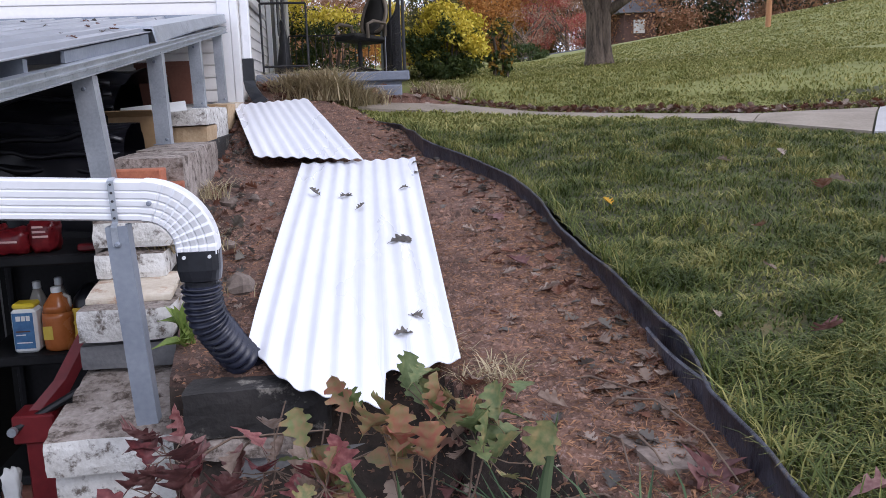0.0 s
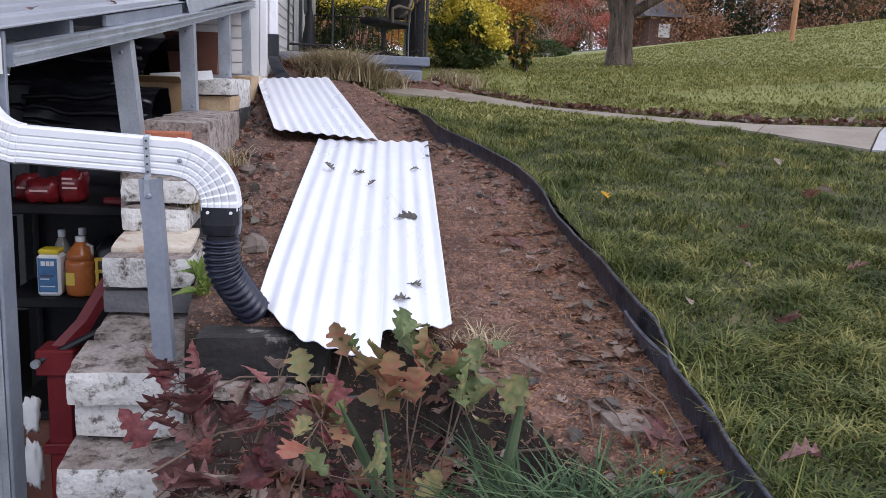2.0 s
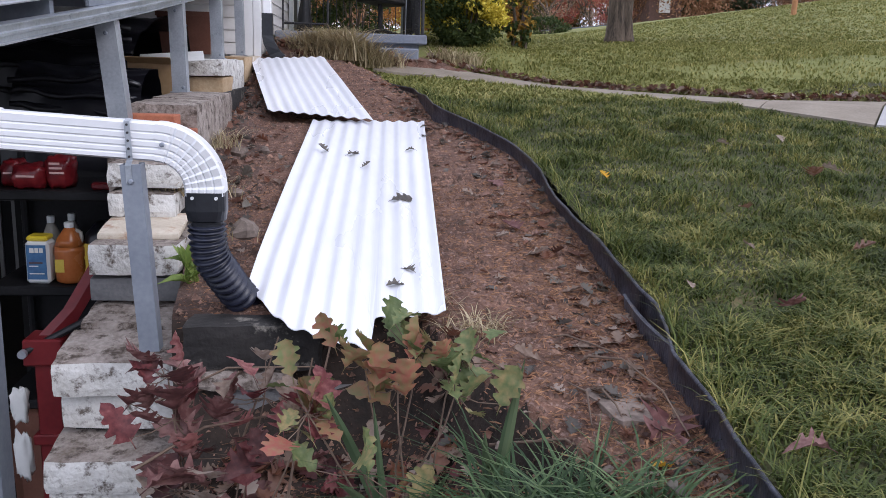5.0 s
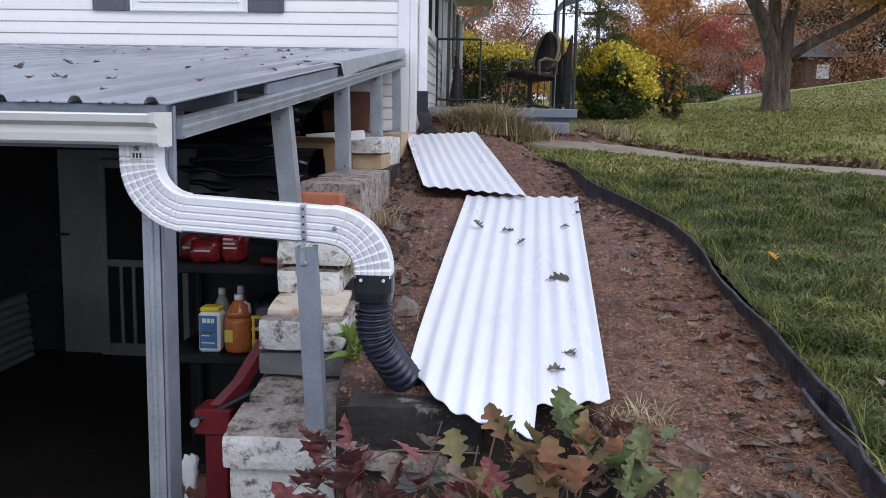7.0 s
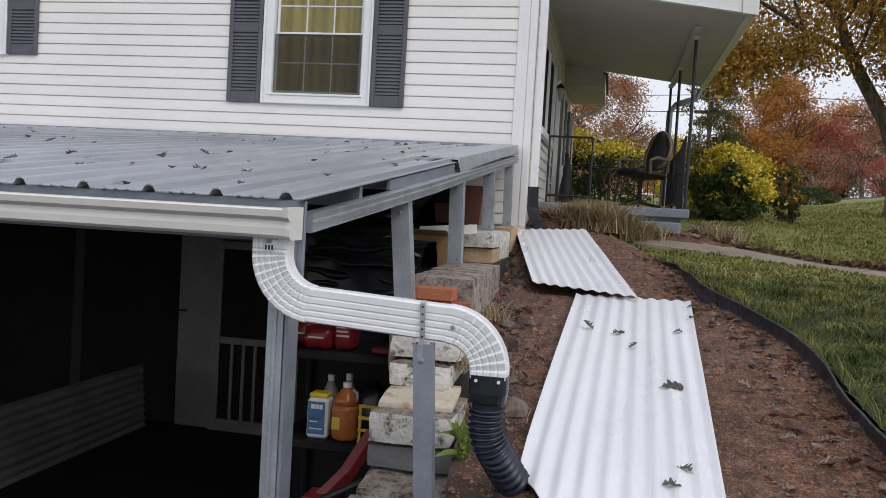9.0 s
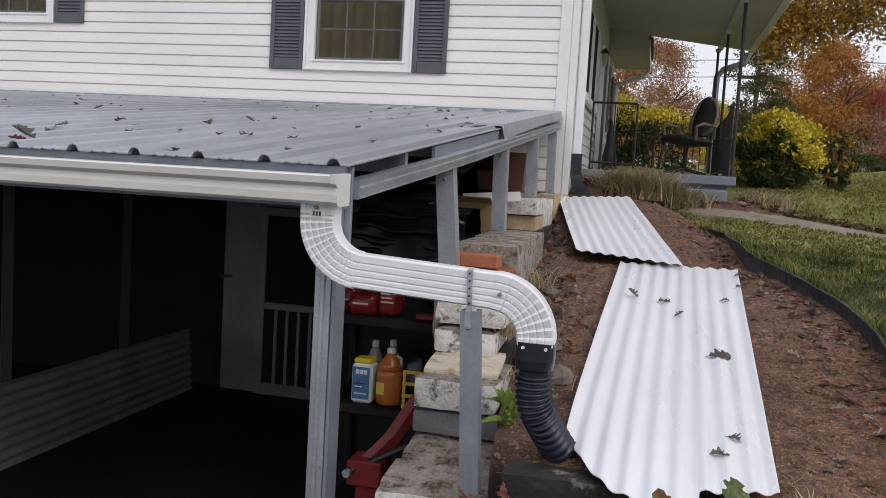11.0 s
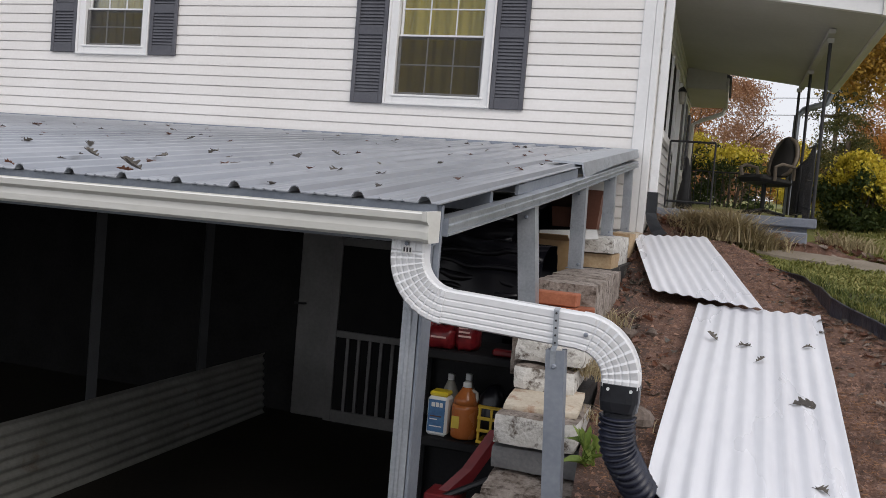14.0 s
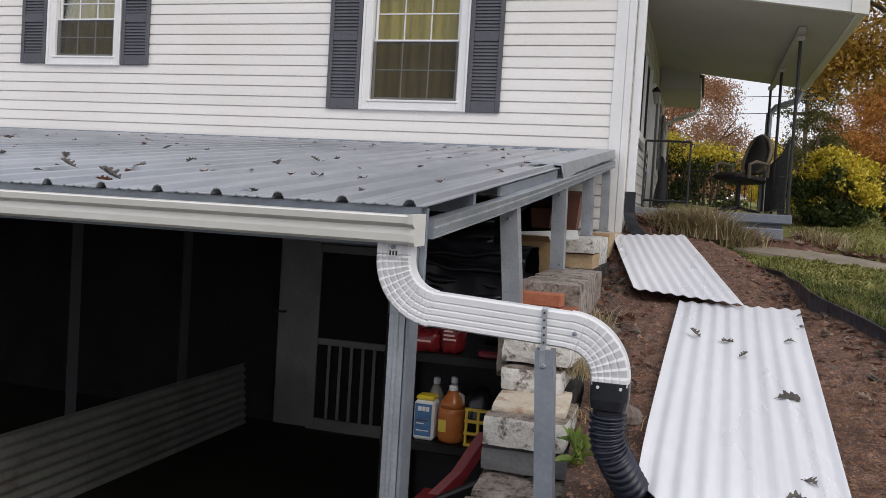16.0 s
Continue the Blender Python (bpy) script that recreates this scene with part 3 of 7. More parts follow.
z = 2.0687
while z < 5.0:
    runs = [(-10.9, -0.685)]
    for a, b, lo, hi in [(-3.62, -1.77, 3.15, 4.58), (-7.53, -5.80, 3.57, 4.63)]:
        if z + COURSE * 0.6 > lo and z < hi:
            runs = [q for r in runs for q in ([(r[0], a + 0.36), (b - 0.33, r[1])] if r[0] < a < r[1] else [r])]
    for a, b in runs:
        part("siding_board", board(a, b, z, WY), M["siding"], wall_gable)
    z += COURSE
cb = Mesh().box((-0.685, WY - 0.022, 1.98), (-0.575, WY + 0.02, 5.2), 0.004)
solid("corner_trim", cb, M["trim"], "white vinyl corner post of the house", "trim", kind="structure")
cb = Mesh().box((-0.573, WY - 0.026, 1.98), (WX + 0.012, WY + 0.09, 5.2), 0.004)
solid("corner_trim", cb, M["trim"], "white vinyl corner post of the house", "trim", kind="structure")

# front wall, seen along its length
fw = Mesh().box((WX - 0.25, WY + 0.2, -0.3), (WX - 0.02, 15.0, 4.6))
wall_front = solid("wall_front", fw, M["siding"], "white siding front wall along the porch", "wall", kind="structure")
z = 2.28
while z < 4.5:
    b = Mesh()
    prof = [(WX - 0.016, z + COURSE), (WX - 0.004, z + COURSE), (WX + 0.012, z + 0.012), (WX + 0.014, z), (WX - 0.016, z)]
    b.sweep([[(px, y, pz) for px, pz in prof] for y in (WY + 0.095, 14.95)])
    part("siding_board", b, M["siding"], wall_front)
    z += COURSE


def window(name, x0, x1, z0, z1, y, label):
    """A double-hung window: frame, two sashes of six panes, muntins, screen, curtain and a dim room."""
    w = tagged(new(name), label, "window", kind="structure")
    f = Mesh()
    t, e = 0.105, 0.022
    for k, (c, d) in enumerate(((0, -0.042), (e, -0.020))):
        g = t if k else e
        f.box((x0 + c, y + d, z0 + c), (x0 + g, y + 0.1, z1 - c), 0.005).box((x1 - g, y + d, z0 + c), (x1 - c, y + 0.1, z1 - c), 0.005)
        f.box((x0 + g, y + d, z0 + c), (x1 - g, y + 0.1, z0 + (0.085 if k else e)), 0.005).box((x0 + g, y + d, z1 - g), (x1 - g, y + 0.1, z1 - c), 0.005)
    part("window_frame", f, M["trim"], w)
    part("window_sill", Mesh().box((x0 + t - 0.03, y - 0.032, z0 + 0.085), (x1 - t + 0.03, y + 0.02, z0 + 0.108), 0.006), M["trim"], w)
    a, b, lo, hi = x0 + t + 0.012, x1 - t - 0.012, z0 + 0.112, z1 - t - 0.01
    mid = (lo + hi) / 2
    for k, (s0, s1, dy) in enumerate(((lo, mid + 0.02, 0.03), (mid - 0.02, hi, 0.055))):
        s = Mesh()
        r = 0.024
        s.box((a, y + dy - 0.015, s0), (a + r, y + dy + 0.015, s1), 0.003).box((b - r, y + dy - 0.015, s0), (b, y + dy + 0.015, s1), 0.003)
        s.box((a + r, y + dy - 0.015, s0), (b - r, y + dy + 0.015, s0 + r), 0.003).box((a + r, y + dy - 0.015, s1 - r), (b - r, y + dy + 0.015, s1), 0.003)
        sash = part("sash", s, M["trim"], w)
        gx, gz = (b - a - 2 * r) / 3, (s1 - s0 - 2 * r) / 2
        for i in (1, 2):
            part("muntin", Mesh().box((a + r + gx * i - 0.006, y + dy - 0.008, s0 + r), (a + r + gx * i + 0.006, y + dy + 0.008, s1 - r), 0.002), M["trim"], sash)
        part("muntin", Mesh().box((a + r, y + dy - 0.010, s0 + r + gz - 0.006), (b - r, y + dy + 0.010, s0 + r + gz + 0.006), 0.002), M["trim"], sash)
        for i in range(3):
            for j in range(2):
                g = Mesh().box((a + r + gx * i, y + dy + 0.001, s0 + r + gz * j), (a + r + gx * (i + 1), y + dy + 0.004, s0 + r + gz * (j + 1)))
                part("pane", g, M["glass"], sash).visible_shadow = False
    scr = part("screen", Mesh().box((a, y + 0.006, lo), (b, y + 0.008, mid)), M["insect"], w, "dark insect screen over the lower sash")
    scr.visible_shadow = False
    return w


def curtain(x0, x1, z0, z1, y, fold=0.02):
    c = Mesh()
    n = 90
    rows = []
    for z in (z0, (z0 + z1) / 2, z1):
        rows.append([(x0 + (x1 - x0) * i / n, y + fold * math.sin(i * 0.62 + 0.6 * math.sin(i * 0.21)) + 0.6 * fold * math.sin(i * 0.23), z) for i in range(n + 1)])
    c.sweep(rows, close_ring=False, caps=False)
    return solid("curtain", c, M["curtain"], "gold pleated curtain hanging behind the window", "curtain", smooth=True)


def shutter(x0, x1, z0, z1, y):
    """A louvred shutter: stiles, rails and slats."""
    s = thing("shutter", ((x0 + x1) / 2, y, z0), "dark grey louvred vinyl shutter beside a window", "shutter", "window shutters")
    f = Mesh()
    r = 0.045
    f.box((x0, y - 0.035, z0), (x0 + r, y - 0.008, z1), 0.004).box((x1 - r, y - 0.035, z0), (x1, y - 0.008, z1), 0.004)
    mid = z0 + (0.75 if z1 - z0 > 1.2 else 0.52)
    for a, b in ((z0, z0 + 0.11), (mid - 0.05, mid + 0.05), (z1 - 0.08, z1)):
        f.box((x0 + r, y - 0.033, a), (x1 - r, y - 0.008, b), 0.004)
    f.box((x0 + r, y - 0.014, z0), (x1 - r, y - 0.009, z1))
    part("shutter_frame", f, M["shutter"], s)
    shared = None
    for a, b in ((z0 + 0.115, mid - 0.055), (mid + 0.055, z1 - 0.085)):
        k = int((b - a) / 0.033)
        for i in range(k):
            zc = a + (i + 0.5) * (b - a) / k
            if shared is None:
                shared = build("slat", Mesh().sweep([[(x, -0.031, -0.013), (x, -0.027, -0.014), (x, -0.014, 0.010), (x, -0.018, 0.013)] for x in (x0 + r, x1 - r)]), M["shutter"])
            o = part("slat", shared, None, s)
            o.location = (0, y, zc)
    return s


for k, (x0, x1, z0, z1) in enumerate(holes):
    window("window_%d" % (k + 1), x0, x1, z0, z1, WY, "white double-hung window with divided panes and gold curtains")
    curtain(x0 + 0.02, x1 - 0.02, z0 + 0.05, z1, WY + 0.17)
    rm = Mesh().box((x0 - 0.4, WY + 0.3, z0 - 0.5), (x1 + 0.4, WY + 1.4, z1 + 0.3))
    solid("wall_room", rm, M["room"], "dim room behind the window", "wall", kind="structure")
shutter(-3.617, -3.258, 3.155, 4.57, WY)
shutter(-2.105, -1.765, 3.150, 4.57, WY)
shutter(-7.53, -7.18, 3.59, 4.62, WY)
shutter(-6.16, -5.80, 3.58, 4.62, WY)

# downspout at the house corner, with a black boot
ds = thing("downspout", (-0.44, 8.3, 2.05), "white downspout at the house corner ending in a black boot", "downspout")
part("pipe", Mesh().box((-0.505, 8.25, 2.42), (-0.42, 8.33, 5.0), 0.012), M["downspout"], ds)
bt = Mesh()
bt.sweep([[(x + sx * 0.05, y + sy * 0.045, z + sx * tilt) for sx, sy in ((-1, -1), (1, -1), (1, 1), (-1, 1))]
          for x, y, z, tilt in ((-0.462, 8.29, 2.45, 0), (-0.46, 8.28, 2.25, 0), (-0.44, 8.24, 2.18, 0.012), (-0.38, 8.15, 2.09, 0.02), (-0.33, 8.08, 2.05, 0.02))])
part("boot", bt, M["black_plastic"], ds, "black plastic downspout boot")

# ---- carport ----
EAVE_Y, EAVE_Z, RISE = 2.42, 2.155, 0.1145


def roof_z(y):
    return EAVE_Z + RISE * (y - EAVE_Y)


roof = tagged(new("carport_roof"), "grey ribbed metal carport roof littered with dead leaves", "roof", kind="structure")


def roof_panel(x1, width=0.92):
    """One sheet with four ribs, real thickness, following the fall of the roof."""
    prof = []
    for k in range(4):
        c = x1 - 0.055 - 0.23 * k
        prof += [(c + 0.024, 0), (c + 0.013, 0.018), (c, 0.022), (c - 0.013, 0.018), (c - 0.024, 0)]
        for q in (0.075, 0.115, 0.155):
            prof += [(c - q + 0.010, 0), (c - q, 0.0035), (c - q - 0.010, 0)]
    prof = [(x1, 0)] + prof + [(x1 - width, 0)]
    rings = []
    for y in (EAVE_Y, EAVE_Y + 0.02, 4.2, 6.0, WY - 0.015):
        rings.append([(x, y, roof_z(y) + h) for x, h in prof] + [(x, y, roof_z(y) + h - 0.004) for x, h in reversed(prof)])
    return Mesh().sweep(rings)


for k in range(11):
    part("roof_panel", roof_panel(-0.635 - 0.921 * k), M["roof"], roof)
# dark strip that stands in for the shaded gap below the first siding board
fl = Mesh().box((-10.8, WY - 0.05, roof_z(WY) - 0.005), (-0.62, WY - 0.018, roof_z(WY) + 0.024), 0.004).roughen(0.006, 3)
solid("flashing_trim", fl, M["galv_dark"], "dark uneven strip for the shaded gap where the carport roof meets the siding", "trim", kind="structure")
# bent flashing on the open edge of the roof
fl = Mesh()
fl.sweep([[(-0.84, y, roof_z(y) + 0.030), (-0.622, y, roof_z(y) + 0.026), (-0.60, y, roof_z(y) - 0.02 - drop), (-0.605, y, roof_z(y) - 0.03 - drop), (-0.63, y, roof_z(y) + 0.012), (-0.80, y, roof_z(y) + 0.020)]
          for y, drop in ((5.02, 0.06), (5.12, 0.045), (5.4, 0.03), (6.5, 0.02), (WY - 0.06, 0.02))])
solid("edge_flashing", fl, M["galv"], "bent grey flashing strip along the carport roof edge", "flashing")
sp = Mesh().sweep([[(-0.66, y, roof_z(y) - 0.012), (-0.645, y, roof_z(y) - 0.012), (-0.645, y, roof_z(y) - d), (-0.66, y, roof_z(y) - d)] for y, d in ((3.5, 0.055), (5.0, 0.075))])
solid("roof_purlin", sp, M["galv_dark"], "dull steel purlin end under the roof edge", "purlin")

gut = thing("gutter", (-4, 2.36, 2.03), "white aluminium gutter along the carport eave, streaked with dirt", "gutter")
gp = [(2.44, 2.125), (2.44, 2.035), (2.352, 2.033), (2.341, 2.042), (2.339, 2.064), (2.343, 2.086), (2.322, 2.098), (2.318, 2.118), (2.326, 2.122), (2.332, 2.104), (2.352, 2.092), (2.348, 2.066), (2.352, 2.044), (2.360, 2.041), (2.432, 2.043), (2.432, 2.125)]
part("trough", Mesh().sweep([[(x, y, z) for y, z in gp] for x in (-10.8, -5, -0.655)]), M["gutter"], gut)
ec = Mesh().sweep([[(x, y, z) for y, z in ((2.445, 2.13), (2.445, 2.03), (2.348, 2.028), (2.336, 2.040), (2.334, 2.062), (2.338, 2.084), (2.316, 2.096), (2.312, 2.125))] for x in (-0.657, -0.640)])
part("end_cap", ec, M["gutter"], gut)
fa = Mesh().box((-10.8, 2.455, 2.02), (-0.66, 2.475, 2.15))
solid("fascia_board", fa, M["galv_dark"], "dark steel fascia behind the gutter", "fascia", kind="structure")


def channel(p0, p1, w, d, t=0.006, face=(0, -1, 0)):
    """A steel channel between two points: web towards face, two flanges behind it."""
    p0, p1, n = Vector(p0), Vector(p1), Vector(face)
    ax = (p1 - p0).normalized()
    s = ax.cross(n).normalized()
    n = s.cross(ax).normalized()
    if n.dot(Vector(face)) < 0:
        n = -n
    pr = [(-w / 2, 0), (w / 2, 0), (w / 2, -d), (w / 2 - t * 2.5, -d), (w / 2 - t * 2.5, -d + t), (w / 2 - t, -d + t), (w / 2 - t, -t), (-w / 2 + t, -t), (-w / 2 + t, -d + t), (-w / 2 + t * 2.5, -d + t), (-w / 2 + t * 2.5, -d), (-w / 2, -d)]
    return Mesh().sweep([[p + s * a + n * b for a, b in pr] for p in (p0, p1)])


def bolt(parent, c, axis=(0, -1, 0), r=0.009):
    a = Vector(axis)
    part("bolt", Mesh().tube([Vector(c), Vector(c) + a * 0.006, Vector(c) + a * 0.009], [r, r, r * 0.6], 8), M["galv_dark"], parent)


def steel_post(x, y, z0, z1, lean=0.0, w=0.082):
    p = thing("steel_post", (x, y, z0), "galvanised steel channel post bolted on the block wall", "post", "carport posts")
    part("channel", channel((x, y - 0.04, z0), (x + lean, y - 0.04, z1), w, 0.08), M["galv"], p)
    part("stiffener", Mesh().box((-0.012, -0.007, 0), (0.012, 0, z1 - z0 - 0.02), 0.002, Matrix.Translation((x, y - 0.0405, z0)) @ Matrix.Shear("XY", 4, (0, 0)) ), M["galv"], p) if not lean else None
    part("foot_plate", Mesh().box((x - 0.05, y - 0.06, z0), (x + 0.05, y + 0.05, z0 + 0.006)), M["galv_dark"], p)
    bolt(p, (x + lean * 0.9, y - 0.041, z1 - 0.05))
    bolt(p, (x + 0.02, y - 0.041, z0 + 0.03))
    return p


steel_post(-0.60, 3.74, 1.655, 2.18, -0.05)
steel_post(-0.615, 5.04, 1.84, 2.34, -0.012)
steel_post(-0.625, 6.44, 2.03, 2.50, -0.01)
steel_post(-0.622, 7.62, 2.06, 2.66, -0.01, 0.07)
BEAM = ((2.505, 2.093, -0.045), (3.2, 2.171, -0.018), (4.2, 2.282, 0), (7.95, 2.70, 0))
rail = thing("carport_beam", (-0.6, 2.4, 2.08), "galvanised steel channel beam sloping along the open carport side", "beam")
part("web", Mesh().sweep([[(o - 0.600, y, z + 0.010), (o - 0.592, y, z + 0.010), (o - 0.592, y, z - 0.034), (o - 0.600, y, z - 0.034)] for y, z, o in BEAM]), M["galv"], rail)
part("top_flange", Mesh().sweep([[(o - 0.64, y, z + 0.016), (o - 0.586, y, z + 0.016), (o - 0.586, y, z + 0.011), (o - 0.64, y, z + 0.011)] for y, z, o in BEAM]), M["galv"], rail)
part("bottom_flange", Mesh().sweep([[(o - 0.66, y, z - 0.035), (o - 0.582, y, z - 0.035), (o - 0.582, y, z - 0.041), (o - 0.66, y, z - 0.041)] for y, z, o in BEAM]), M["galv"], rail)
part("rib", Mesh().sweep([[(o - 0.594, y, z - 0.004), (o - 0.584, y, z - 0.008), (o - 0.584, y, z - 0.016), (o - 0.594, y, z - 0.020)] for y, z, o in BEAM]), M["galv"], rail)
part("end_plate", Mesh().box((-0.688, 2.497, 2.050), (-0.630, 2.5045, 2.110)), M["galv_dark"], rail)
cp = thing("corner_post", (-0.72, 2.6, -0.2), "tall galvanised steel corner post under the gutter", "post")
part("channel", channel((-0.734, 2.50, -0.2), (-0.736, 2.50, 2.05), 0.054, 0.06), M["galv"], cp)
part("side_channel", Mesh().box((-0.706, 2.50, -0.2), (-0.694, 2.60, 2.12), 0.003), M["galv_dark"], cp)
part("corner_strip", Mesh().box((-0.668, 2.478, 1.90), (-0.646, 2.496, 2.150), 0.002), M["galv_dark"], cp)
part("stiffener", Mesh().box((-0.744, 2.494, -0.2), (-0.728, 2.4995, 2.02), 0.003), M["galv"], cp)
for x in (-3.9, -6.9, -9.9):
    c2 = copy_thing(cp, Matrix.Translation((x, 2.6, -0.2)))
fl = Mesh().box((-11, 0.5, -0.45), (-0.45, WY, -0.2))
solid("carport_floor", fl, M["carport_floor"], "dim concrete carport floor with the shade in its colour", "floor", kind="structure")
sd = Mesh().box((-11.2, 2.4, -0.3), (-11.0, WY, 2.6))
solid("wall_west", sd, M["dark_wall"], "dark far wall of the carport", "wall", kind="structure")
ln = Mesh()
for k in range(6):
    y = 3.1 + 0.9 * k
    ln.box((-10.8, y, roof_z(y) - 0.09), (-0.66, y + 0.04, roof_z(y) - 0.012))
solid("ceiling_framing", ln, M["galv_dark"], "steel purlins under the carport roof", "framing", kind="structure")

# corrugated sheet standing along the inside
sh = Mesh()
rows = []
for k in range(57):
    zz = -0.195 + 0.64 * k / 56
    rows.append([(-4.24 + 0.012 * math.cos(k * math.pi / 3.5) - 0.05 * k / 56, y, zz) for y in (3.0, 4.9, 4.905, 7.9)])
sh.sweep(rows, close_ring=False, caps=False)
inner = solid("corrugated_sheet", sh, M["inner_sheet"], "long weathered corrugated sheet standing on edge inside the carport", "sheet")
md = inner.modifiers.new("thickness", "SOLIDIFY")
md.thickness = 0.003

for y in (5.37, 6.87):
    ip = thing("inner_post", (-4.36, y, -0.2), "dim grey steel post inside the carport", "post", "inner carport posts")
    part("channel", channel((-4.36, y, -0.2), (-4.36, y, roof_z(y) - 0.09), 0.075, 0.05, face=(1, -1, 0)), M["shaded_steel"], ip)
    part("foot_plate", Mesh().box((-4.42, y - 0.05, -0.2), (-4.30, y + 0.06, -0.194)), M["shaded_steel"], ip)

# basement door and screen door
dr = tagged(new("door_1"), "off-white basement door frame in the dark carport", "door", kind="structure")
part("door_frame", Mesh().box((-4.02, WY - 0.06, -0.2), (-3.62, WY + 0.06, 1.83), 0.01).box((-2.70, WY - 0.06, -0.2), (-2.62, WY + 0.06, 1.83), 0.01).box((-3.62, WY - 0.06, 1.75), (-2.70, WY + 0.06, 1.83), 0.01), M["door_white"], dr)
part("door_handle", Mesh().tube([(-3.93, WY - 0.06, 1.0), (-3.93, WY - 0.11, 1.0), (-4.03, WY - 0.12, 1.0)], 0.012, 8), M["black_iron"], dr)
sc = thing("screen_door", (-3.1, 7.98, -0.2), "white wooden screen door with upright slats on its lower half", "screen door")
f = Mesh()
f.box((-3.60, 8.00, -0.19), (-3.51, 8.04, 1.74), 0.004).box((-2.76, 8.00, -0.19), (-2.70, 8.04, 1.74), 0.004)
f.box((-3.51, 8.00, -0.19), (-2.76, 8.04, -0.07), 0.004).box((-3.51, 8.00, 0.70), (-2.76, 8.04, 0.77), 0.004).box((-3.51, 8.00, 1.66), (-2.76, 8.04, 1.74), 0.004)
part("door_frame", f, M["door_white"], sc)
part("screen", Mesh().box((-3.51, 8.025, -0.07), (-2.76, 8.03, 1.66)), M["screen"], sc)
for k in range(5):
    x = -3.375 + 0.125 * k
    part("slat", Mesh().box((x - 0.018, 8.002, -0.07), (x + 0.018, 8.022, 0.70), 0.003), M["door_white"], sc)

# ---- rain pipe from the gutter ----
rp = thing("rain_pipe", (-0.22, 2.4, 1.67), "white fluted downspout with crimped elbows crossing below the gutter", "downspout")


def pipe_rings(path, hw=0.056, hd=0.038, crimp=0.0, step=0.012):
    """A rounded oblong pipe swept in the plane y = 2.40, with pleats where crimp is set."""
    pts = [Vector(p) for p in path]
    fine = []
    for a, b in zip(pts, pts[1:]):
        n = max(1, int((b - a).length / step))
        fine += [a.lerp(b, i / n) for i in range(n)]
    fine.append(pts[-1])
    rings = []
    for i, p in enumerate(fine):
        d = (fine[min(i + 1, len(fine) - 1)] - fine[max(i - 1, 0)]).normalized()
        s = Vector((d.z, 0, -d.x))
        k = crimp * (i % 4) / 3 if crimp and 6 < i < len(fine) - 4 else 0
        ring = []
        prof = [(-1, -0.7), (-0.9, -1), (-0.55, -1), (-0.48, -0.90), (-0.40, -1), (-0.16, -1), (-0.08, -0.90), (0, -1), (0.22, -1), (0.30, -0.90), (0.38, -1), (0.55, -1), (0.63, -0.90), (0.71, -1), (0.9, -1), (1, -0.7), (1, 0.7), (0.9, 1), (-0.9, 1), (-1, 0.7)]
        for u, v in prof:
            kk = k if v < -0.8 else 0
            ring.append((p.x + s.x * u * hw, 2.42 + v * hd + kk, p.z + s.z * u * hw))
        rings.append(ring)
    return Mesh().sweep(rings)


def arc(c, r, a0, a1, n=14):
    return [(c[0] + r * math.cos(radians(a0 + (a1 - a0) * i / n)), 0, c[1] + r * math.sin(radians(a0 + (a1 - a0) * i / n))) for i in range(n + 1)]


A_PTS = [(-0.722, 0, 2.035), (-0.722, 0, 1.985)] + arc((-0.572, 1.985), 0.150, 180, 263, 40)
B0, B1 = Vector(A_PTS[-1]), Vector((-0.165, 0, 1.812))
C_PTS = arc((-0.165, 1.677), 0.135, 88, 2, 36) + [(-0.030, 0, 1.662)]
part("elbow", pipe_rings(A_PTS, 0.057, 0.040, 0.0065, 0.0055), M["downspout"], rp, "crimped white upper elbow")
part("straight", pipe_rings([B0 - (B1 - B0).normalized() * 0.02, B1 + (B1 - B0).normalized() * 0.02], 0.054, 0.036), M["downspout"], rp)
part("elbow", pipe_rings(C_PTS, 0.056, 0.039, 0.0065, 0.0055), M["downspout"], rp, "crimped white lower elbow")
st = part("sticker", Mesh().box((-0.736, 2.378, 1.992), (-0.704, 2.3792, 2.014)), M["tin"], rp, "small barcode sticker with dark bars")
for k in range(3):
    part("bar", Mesh().box((-0.732 + 0.010 * k, 2.3772, 1.996), (-0.726 + 0.010 * k, 2.3779, 2.010)), M["ink"], st)
for c in ((-0.722, 2.380, 2.022), (-0.14, 2.380, 1.806)):
    bolt(rp, c, r=0.007)
hp = thing("pipe_post", (-0.2, 2.44, 1.22), "short grey steel channel holding up the rain pipe", "post")
part("channel", channel((-0.192, 2.355, 1.21), (-0.223, 2.355, 1.752), 0.056, 0.05), M["galv_dark"], hp)
bolt(hp, (-0.222, 2.354, 1.705), r=0.008)
strap = Mesh().sweep([[(x - 0.008, y, z), (x + 0.008, y, z), (x + 0.008, y + 0.002, z + 0.002), (x - 0.008, y + 0.002, z + 0.002)] for x, y, z in ((-0.226, 2.352, 1.70), (-0.228, 2.352, 1.75), (-0.228, 2.374, 1.762), (-0.232, 2.374, 1.868), (-0.232, 2.40, 1.874))])
part("strap", strap, M["galv"], hp, "perforated steel hanger strap")
for k in range(5):
    part("hole", Mesh().tube([(-0.2285 - 0.0008 * k, 2.3735, 1.772 + 0.022 * k), (-0.2285 - 0.0008 * k, 2.3705, 1.772 + 0.022 * k)], 0.0035, 8), M["ink"], hp)

